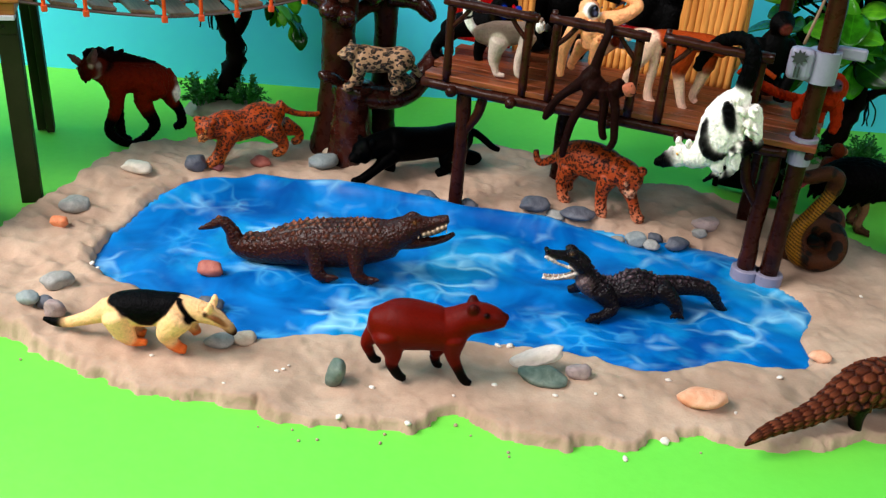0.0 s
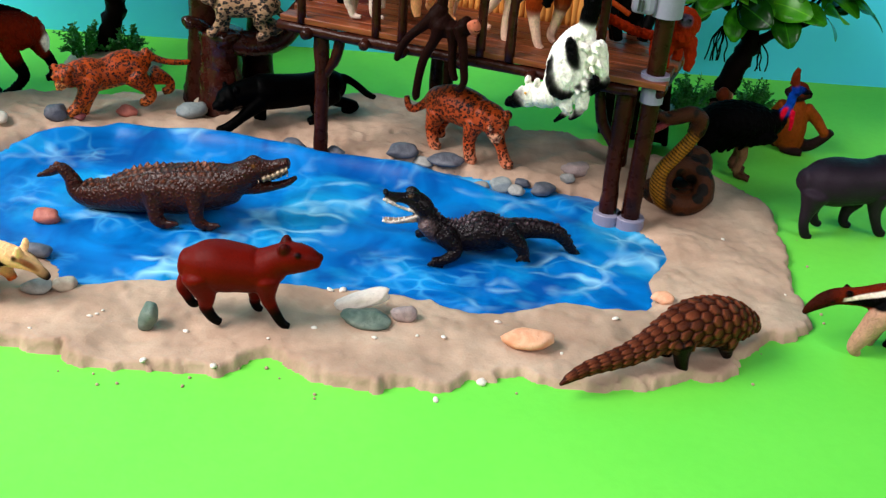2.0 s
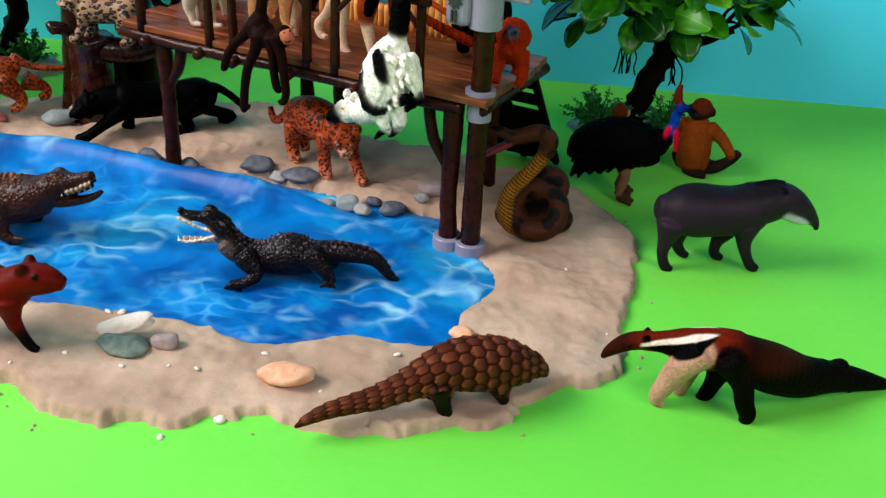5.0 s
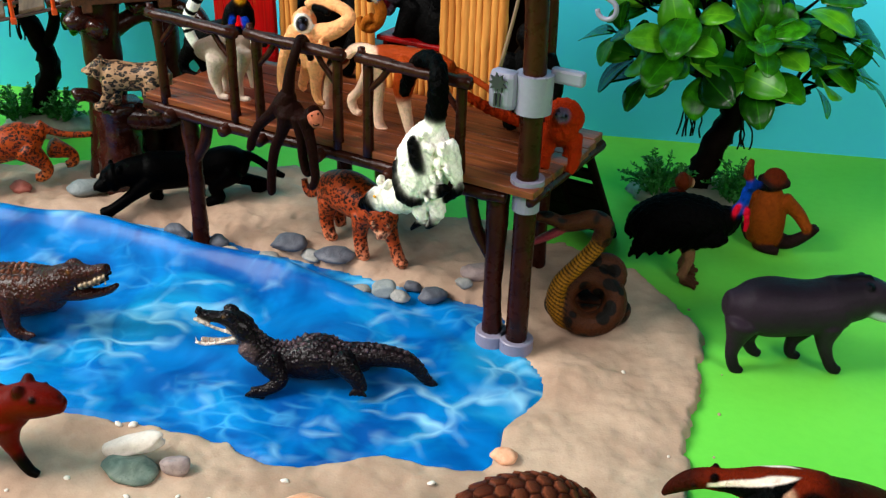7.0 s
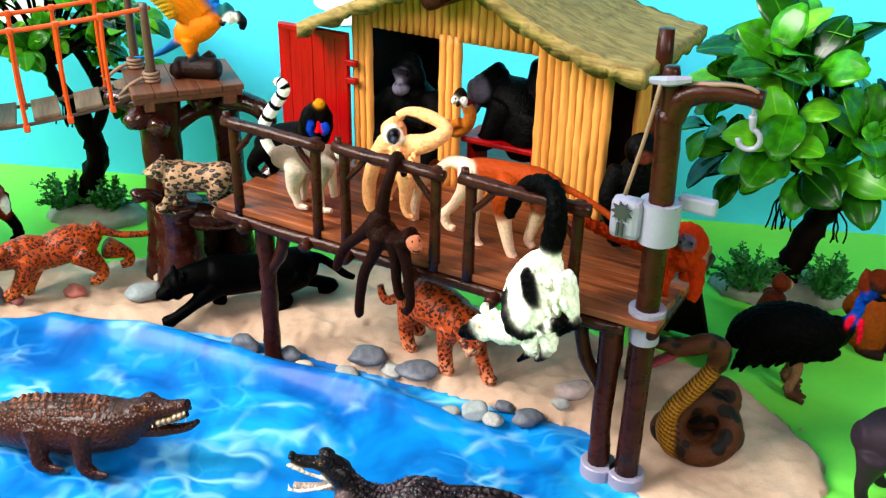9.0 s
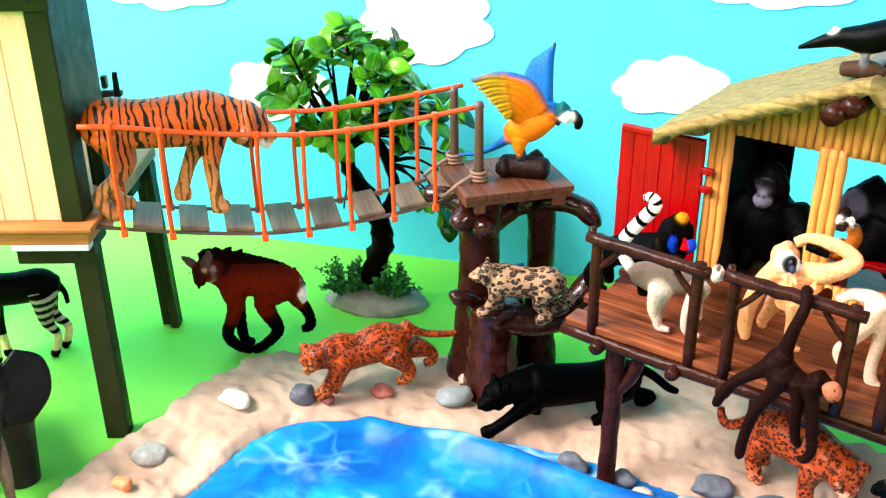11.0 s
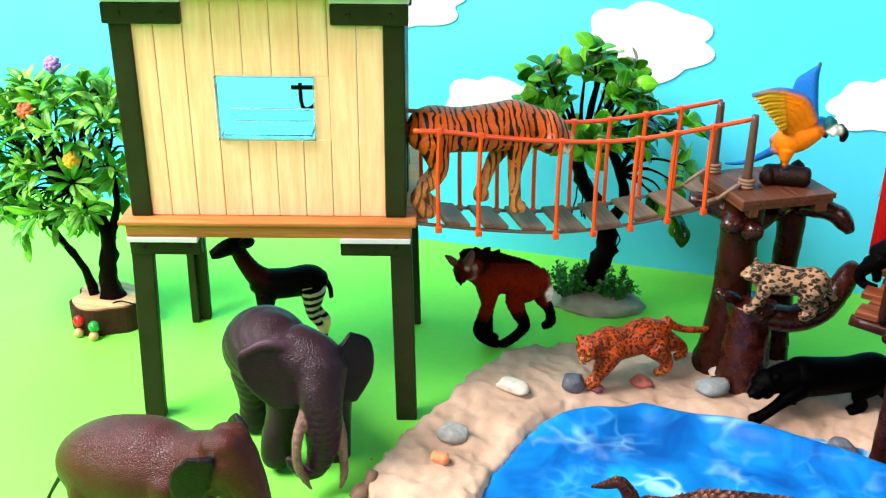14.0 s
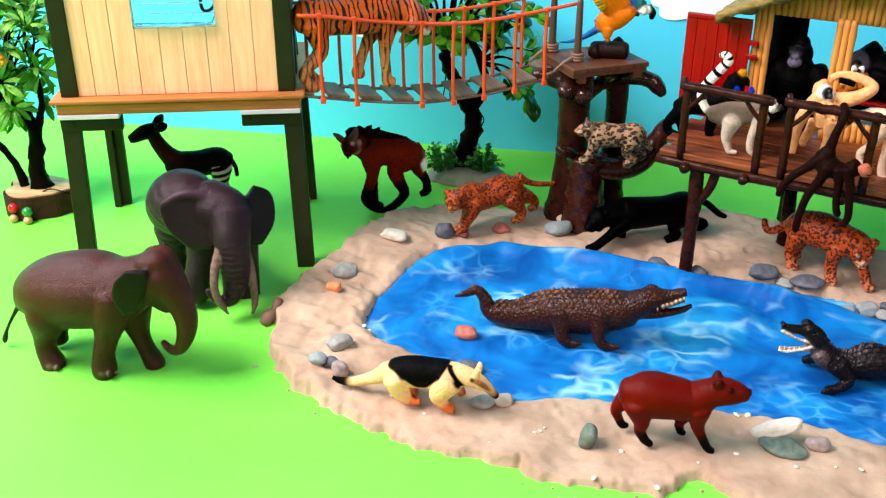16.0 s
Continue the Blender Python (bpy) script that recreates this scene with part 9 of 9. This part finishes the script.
# golden lion tamarin beside the mast
f = on_deck("toy_golden_tamarin", "orange golden lion tamarin toy at the deck's end", 0.2405, 0.034, FLOOR, -80)
GT = c(158, 58, 18)
f.tube(GT, (-1.6, -0.6, 1.1, 0.6), (-0.6, -0.4, 1.6, 0.75), (0.3, -0.1, 2.0, 0.7))
f.ball(GT, 0.45, 0, 2.75, 0.92)
f.ball(GT, 0.6, 0, 2.2, 0.75)
f.ball(c(96, 92, 110), 1.1, 0.05, 3.0, 0.46)
for s in (-1, 1):
    f.ball(BLACK, 1.46, 0.05 + s * 0.22, 3.2, 0.1)
    f.tube(GT, (0.4, s * 0.5, 1.8, 0.42), (0.7, s * 0.7, 0.9, 0.3), (1.0, s * 0.6, 0.22, 0.22))
    f.tube(GT, (-1.4, -0.6 + s * 0.5, 1.0, 0.45), (-1.0, -0.6 + s * 0.7, 0.6, 0.3), (-0.8, -0.6 + s * 0.6, 0.2, 0.22))
f.tube(GT, (-1.6, -0.8, 1.2, 0.3), (-1.2, -2.4, 1.5, 0.27), (-0.6, -4.0, 2.2, 0.27), (-0.4, -5.2, 2.8, 0.2))
f.tufts(0.05, 7.0)
f.build(FUR_ROUGH, 0.06)

# black ape by the back post
f = on_deck("toy_chimpanzee", "black chimpanzee toy at the back of the deck", 0.202, 0.072, FLOOR, -60)
f.tube(BLACK, (-0.3, 0, 1.4, 1.0), (0, 0, 2.6, 1.05), (0.3, 0, 3.8, 0.85), (0.5, 0, 4.5, 0.55))
f.ball(BLACK, 0.7, 0, 5.1, 0.8)
f.ball(c(110, 60, 50), 1.3, 0, 4.95, 0.45)
for s in (-1, 1):
    f.tube(BLACK, (0.2, s * 0.9, 3.8, 0.5), (0.7, s * 1.4, 2.5, 0.4), (1.0, s * 1.0, 1.2, 0.34), (1.2, s * 0.8, 0.4, 0.3))
    f.tube(BLACK, (-0.2, s * 0.6, 1.2, 0.6), (0.6, s * 0.9, 1.0, 0.42), (0.7, s * 0.9, 0.3, 0.3))
f.build(FUR, 0.07)

# spider monkey hanging from the rail by its tail, in the deck's own directions
f = on_deck("toy_spider_monkey", "dark brown spider monkey toy hanging by its tail", 0.115, -0.011, 0.113)
SM = c(48, 24, 18)
f.tube(SM, (-0.46, 2, 2.13, 0.16), (-0.32, 1.5, 3.08, 0.21), (-0.21, 0.9, 3.5, 0.24), (0.02, 0.2, 3.15, 0.23), (-0.24, 0, 2.05, 0.26), (-0.44, 0, 0.99, 0.32))
f.tube(SM, (-0.45, 0, 0.87, 0.43), (-0.64, 0, 0.31, 0.62), (-0.39, 0, -0.04, 0.7), (0.06, 0, -0.23, 0.59), (0.52, 0, -0.21, 0.45))
f.ball(SM, 1.14, -0.15, 0.08, 0.61)
f.ball(SM, 0.13, 0.2, 0.18, 0.19)
f.tube(c(190, 122, 98), (1.79, -0.9, 0.58, 0.34), (1.91, -0.9, 0.32, 0.36), (1.93, -0.85, 0.02, 0.23))
f.ball(c(14, 8, 8), 2.08, -1.45, 0.79, 0.08)
f.ball(c(14, 8, 8), 2.45, -1.45, 0.94, 0.08)
f.tube(c(60, 24, 20), (2.06, -1.36, 0.31, 0.05), (2.23, -1.38, 0.27, 0.05), (2.44, -1.36, 0.4, 0.05), step=3)
f.tube(SM, (-0.75, -0.2, 0.35, 0.43), (-1.45, -0.2, -0.31, 0.3), (-2.24, -0.2, -1.07, 0.25), (-2.7, -0.2, -1.79, 0.24), (-2.92, -0.2, -2.4, 0.22), (-3.04, -0.2, -2.62, 0.14))
f.tube(SM, (-0.3, -0.4, -0.05, 0.43), (-0.64, -0.4, -1.02, 0.3), (-1.17, -0.4, -2.11, 0.26), (-1.44, -0.4, -3.36, 0.24), (-1.54, -0.4, -4.47, 0.23), (-1.41, -0.4, -4.69, 0.14))
f.tube(SM, (0.34, -0.3, -0.11, 0.37), (0.5, -0.3, -1.07, 0.27), (0.53, -0.3, -2.11, 0.23), (0.7, -0.3, -2.89, 0.22), (0.96, -0.3, -3, 0.14))
f.tube(SM, (0.87, -0.5, 0.09, 0.34), (1.19, -0.5, -0.96, 0.27), (1.35, -0.5, -2.2, 0.24), (1.42, -0.5, -3, 0.22), (1.21, -0.5, -3.52, 0.19), (0.91, -0.5, -3.54, 0.11))
f.build(FUR, 0.055, 2)

# black-and-white lemur hanging over the pond
f = on_deck("toy_ruffed_lemur", "black and white ruffed lemur toy hanging from the rail", 0.193, -0.012, 0.109)
f.tube(BLACK, (-2.68, 2, 1.85, 0.26), (-2.44, 2, 2.63, 0.31), (-1.78, 1.6, 3.6, 0.35), (-0.78, 0.9, 4.3, 0.37), (0.03, 0.4, 4.24, 0.38), (0.4, 0, 3.56, 0.43), (0.34, 0, 2.55, 0.46), (0.22, 0, 1.73, 0.47))
f.tube(WHITE, (0.2, 0, 1.53, 0.54), (-0.05, 0, 0.79, 0.94), (-0.3, 0, -0.1, 1.21), (-0.46, 0, -1.14, 1.22), (-0.87, 0, -1.98, 0.98))
f.tube(WHITE, (0.89, -0.2, 0.7, 0.59), (1.21, -0.2, -0.04, 0.49), (1.52, -0.2, -0.65, 0.35), (1.7, -0.2, -0.93, 0.2))
f.tube(WHITE, (-0.67, -0.1, -1.88, 0.87), (-1.24, -0.1, -2.4, 0.78), (-1.93, -0.1, -2.68, 0.68))
f.tube(BLACK, (-0.33, -1, 1.07, 0.24), (-0.18, -1, 0.57, 0.34), (-0.05, -1, 0.05, 0.37), (0.14, -1, -0.34, 0.22))
f.tube(BLACK, (-1.25, -0.75, -0.26, 0.23), (-1.12, -0.75, -0.91, 0.38), (-0.87, -0.75, -1.69, 0.51), (-0.4, -0.75, -1.96, 0.43), (-0.03, -0.75, -1.91, 0.25))
f.tube(BLACK, (0.42, -0.7, -1.52, 0.3), (0.91, -0.7, -1.32, 0.27), (1.34, -0.7, -1.03, 0.2))
f.ball(WHITE, -2.44, -0.1, -2.74, 0.71)
f.ball(WHITE, -2.69, -0.1, -1.89, 0.26)
f.ball(WHITE, -2.07, -0.4, -1.85, 0.26)
f.tube(BLACK, (-2.66, -0.25, -2.74, 0.53), (-3.11, -0.25, -3.11, 0.45), (-3.55, -0.25, -3.33, 0.29), (-3.8, -0.25, -3.43, 0.13))
f.ball(c(240, 190, 60), -2.55, -0.85, -2.42, 0.08)
f.tube(BLACK, (1.7, -0.2, -0.93, 0.22), (1.5, -0.2, -1.38, 0.22), (1.13, -0.2, -1.81, 0.18), (0.86, -0.2, -1.97, 0.1))
f.tube(BLACK, (1.77, -0.3, -0.87, 0.17), (1.82, -0.3, -1.25, 0.12), (1.67, -0.3, -1.54, 0.07))
f.tube(WHITE, (-0.34, -0.3, -2.22, 0.46), (-0.24, -0.3, -2.83, 0.39), (-0.02, -0.3, -3.21, 0.23))
f.tube(BLACK, (-0.13, -0.3, -3.22, 0.21), (-0.47, -0.3, -3.59, 0.16), (-0.82, -0.3, -4, 0.08))
f.tube(WHITE, (0.46, -0.2, -1.94, 0.46), (0.6, -0.2, -2.57, 0.38), (0.59, -0.2, -2.99, 0.26))
f.tube(BLACK, (0.61, -0.25, -2.9, 0.26), (0.37, -0.25, -3.27, 0.21), (0.06, -0.25, -3.66, 0.1))
f.tube(WHITE, (0.83, -0.75, 0.1, 0.17), (1.02, -0.95, -0.01, 0.09), (1.07, -0.9, -0.18, 0.03), step=2)
f.tube(WHITE, (-0.58, -0.75, -1.4, 0.18), (-0.55, -0.95, -1.56, 0.09), (-0.63, -0.9, -1.78, 0.03), step=2)
f.tube(WHITE, (0.15, -0.75, 0.87, 0.17), (0.27, -0.95, 0.74, 0.09), (0.26, -0.9, 0.55, 0.03), step=2)
f.tube(WHITE, (0.62, -0.75, -1.21, 0.17), (0.78, -0.95, -1.32, 0.09), (0.8, -0.9, -1.51, 0.03), step=2)
f.tube(WHITE, (-0.88, -0.75, -0.23, 0.17), (-0.88, -0.95, -0.39, 0.09), (-0.98, -0.9, -0.61, 0.03), step=2)
f.tube(WHITE, (1.04, -0.75, 1.07, 0.17), (1.27, -0.95, 0.96, 0.08), (1.33, -0.9, 0.8, 0.03), step=2)
f.tube(WHITE, (-0.01, -0.75, -1.08, 0.17), (0.09, -0.95, -1.22, 0.09), (0.05, -0.9, -1.42, 0.03), step=2)
f.tube(WHITE, (-0.45, -0.75, 1.11, 0.17), (-0.4, -0.95, 0.96, 0.09), (-0.46, -0.9, 0.77, 0.03), step=2)
f.tube(WHITE, (1.27, -0.75, -0.03, 0.17), (1.52, -0.95, -0.13, 0.08), (1.6, -0.9, -0.29, 0.03), step=2)
f.tube(WHITE, (-0.53, -0.75, -1.02, 0.18), (-0.49, -0.95, -1.18, 0.09), (-0.57, -0.9, -1.39, 0.03), step=2)
f.tube(WHITE, (0.39, -0.75, 0.88, 0.17), (0.54, -0.95, 0.76, 0.08), (0.55, -0.9, 0.57, 0.03), step=2)
f.tube(WHITE, (0.66, -0.75, -1.43, 0.17), (0.82, -0.95, -1.54, 0.09), (0.85, -0.9, -1.73, 0.03), step=2)
f.tube(WHITE, (-0.59, -0.75, 0.1, 0.17), (-0.55, -0.95, -0.05, 0.09), (-0.63, -0.9, -0.26, 0.03), step=2)
f.tube(WHITE, (0.99, -0.75, 0.68, 0.17), (1.2, -0.95, 0.58, 0.08), (1.26, -0.9, 0.41, 0.03), step=2)
f.tube(WHITE, (-0.43, -0.75, -1.11, 0.18), (-0.38, -0.95, -1.26, 0.09), (-0.45, -0.9, -1.48, 0.03), step=2)
f.tube(WHITE, (-0.15, -0.75, 1.36, 0.17), (-0.06, -0.95, 1.22, 0.08), (-0.1, -0.9, 1.03, 0.03), step=2)
f.tube(WHITE, (0.95, -0.75, -0.36, 0.17), (1.16, -0.95, -0.46, 0.09), (1.21, -0.9, -0.64, 0.03), step=2)
f.tube(WHITE, (-1.1, -0.75, -0.76, 0.18), (-1.13, -0.95, -0.94, 0.09), (-1.25, -0.9, -1.16, 0.03), step=2)
f.tube(WHITE, (0.49, -0.75, 0.79, 0.17), (0.65, -0.95, 0.67, 0.08), (0.66, -0.9, 0.49, 0.03), step=2)
f.tube(WHITE, (0.31, -0.75, -1.65, 0.18), (0.44, -0.95, -1.78, 0.09), (0.43, -0.9, -1.98, 0.03), step=2)
f.tube(WHITE, (-0.88, -0.75, 0.25, 0.17), (-0.88, -0.95, 0.08, 0.09), (-0.98, -0.9, -0.13, 0.03), step=2)
f.tube(WHITE, (0.82, -0.75, 0.22, 0.17), (1.02, -0.95, 0.11, 0.09), (1.06, -0.9, -0.06, 0.03), step=2)
f.tube(WHITE, (-0.54, -0.75, -0.99, 0.18), (-0.51, -0.95, -1.15, 0.09), (-0.58, -0.9, -1.36, 0.03), step=2)
f.tube(WHITE, (0.03, -0.75, 1.47, 0.17), (0.15, -0.95, 1.33, 0.08), (0.12, -0.9, 1.15, 0.03), step=2)
f.tube(WHITE, (0.64, -0.75, -0.65, 0.17), (0.81, -0.95, -0.77, 0.09), (0.83, -0.9, -0.95, 0.03), step=2)
f.tube(WHITE, (-0.88, -0.75, -0.26, 0.17), (-0.89, -0.95, -0.43, 0.09), (-0.99, -0.9, -0.65, 0.03), step=2)
f.tufts(0.07, 6.0)
f.build(FUR_ROUGH, 0.055, 1)

# blue-and-yellow macaw on its log
f = Fig("toy_macaw", "blue and yellow macaw toy spreading its wings", -0.047, 0.703, 0.1355, 5)
MY, MBL, LOG = c(232, 140, 8), c(0, 116, 178), c(50, 22, 14)
f.tube(LOG, (-1.2, 0.2, 0.5, 0.62), (0.0, 0, 0.55, 0.66), (1.1, -0.2, 0.6, 0.6))
f.ball(LOG, -1.15, -0.2, 0.45, 0.6)
f.tube(LOG, (0.5, 0.3, 1.0, 0.4), (0.8, 0.4, 1.35, 0.28))
f.tube(MY, (-0.9, 0, 2.2, 0.45), (-0.4, 0, 2.7, 0.8), (0.4, 0, 3.1, 0.85), (1.2, 0, 3.5, 0.6))
f.tube(MBL, (-1.0, 0.15, 2.5, 0.42), (-0.1, 0.2, 3.3, 0.6), (0.9, 0.15, 3.75, 0.55), (1.6, 0.05, 3.95, 0.42))
f.ball(c(20, 110, 110), 1.95, 0, 3.95, 0.52)
f.ball(WHITE, 2.22, -0.2, 3.68, 0.42)
f.tube(BLACK, (2.5, -0.05, 3.75, 0.34), (2.85, -0.05, 3.4, 0.28), (2.8, -0.05, 2.95, 0.15))
f.tube(BLACK, (1.6, -0.3, 3.45, 0.2), (1.9, -0.35, 3.35, 0.2))
for s in (-1, 1):
    f.ball(BLACK, 2.25, s * 0.42 - 0.05, 3.9, 0.09)
    f.tube(MY, (-0.3, s * 0.35, 2.3, 0.5), (-0.35, s * 0.4, 1.6, 0.28))
    f.tube(c(60, 64, 74), (-0.35, s * 0.4, 1.7, 0.2), (-0.2, s * 0.4, 1.1, 0.2))
f.tube(MBL, (-0.6, 0, 2.4, 0.5), (-1.5, 0, 1.8, 0.42), (-2.3, 0, 1.35, 0.3), (-3.1, 0, 1.1, 0.2), (-3.8, 0, 1.05, 0.1), flat=0.55)
nw = 11
for k in range(nw):
    q = k / (nw - 1)
    inner = c(240, 150, 8) if k % 2 else c(222, 132, 6)
    outer = c(196, 160, 20) if k % 2 else c(160, 128, 16)
    f.tube(inner, (0.9 - 1.2 * q, -0.4, 4.2 - 0.9 * q, 0.32), (0.1 - 0.8 * q, -0.8, 5.5 - 1.8 * q, 0.3), (-1.2 + 0.4 * q, -1.1, 5.95 - 2.0 * q, 0.26), flat=0.6)
    f.tube(outer, (-1.1 + 0.35 * q, -1.1, 5.95 - 2.0 * q, 0.26), (-2.0 + 1.1 * q, -1.3, 6.0 - 2.15 * q, 0.2), (-2.9 + 1.9 * q, -1.5, 5.75 - 1.95 * q, 0.1), flat=0.6)
    f.tube(MBL, (0.1 + 1.0 * q, 0.45, 3.9 + 0.1 * q, 0.34), (-0.1 + 1.1 * q, 1.1, 5.2 + 0.0 * q, 0.32), (0.1 + 0.9 * q, 1.7, 6.0 + 0.35 * q, 0.26), (0.3 + 0.9 * q, 2.0, 6.3 + 0.75 * q, 0.12), flat=0.6)
f.tube(MBL, (1.0, -0.4, 4.3, 0.22), (0.2, -0.82, 5.65, 0.2), (-1.3, -1.15, 6.15, 0.16), (-2.9, -1.5, 5.85, 0.1))
f.ball(c(90, 100, 40), 1.2, 2.0, 7.05, 0.18)
f.build(coat("painted_feathers", bump=0.5, fine=600, spec=0.16, vary=0.25), 0.055, 2)

# toucan on the roof ridge
p = DECK @ Vector((0.1005, 0.076, 0.2195))
f = Fig("toy_toucan", "black toucan toy with orange bill on the roof", p.x, p.y, p.z, -10, 0.82)
f.tube(c(90, 70, 56), (-1.0, 0, 0.25, 0.4), (0.2, 0, 0.35, 0.5), (1.0, 0, 0.2, 0.35))
for s in (-1, 1):
    f.tube(c(120, 120, 126), (0, s * 0.25, 0.3, 0.18), (0, s * 0.3, 1.2, 0.22))
f.tube(BLACK, (-3.5, 0, 1.15, 0.1), (-2.6, 0, 1.5, 0.28), (-1.4, 0, 1.9, 0.5), (0, 0, 2.0, 0.8), (1.2, 0, 2.5, 0.75), (1.9, 0, 3.2, 0.6))
f.ball(WHITE, -1.75, 0, 2.2, 0.3)
f.ball(WHITE, 1.95, 0, 3.0, 0.85)
f.ball(BLACK, 2.0, 0, 3.7, 0.62)
f.tube(c(236, 130, 20), (2.4, 0, 3.7, 0.45), (3.4, 0, 3.6, 0.42), (4.3, 0, 3.2, 0.25))
f.build(SHORT, 0.06)
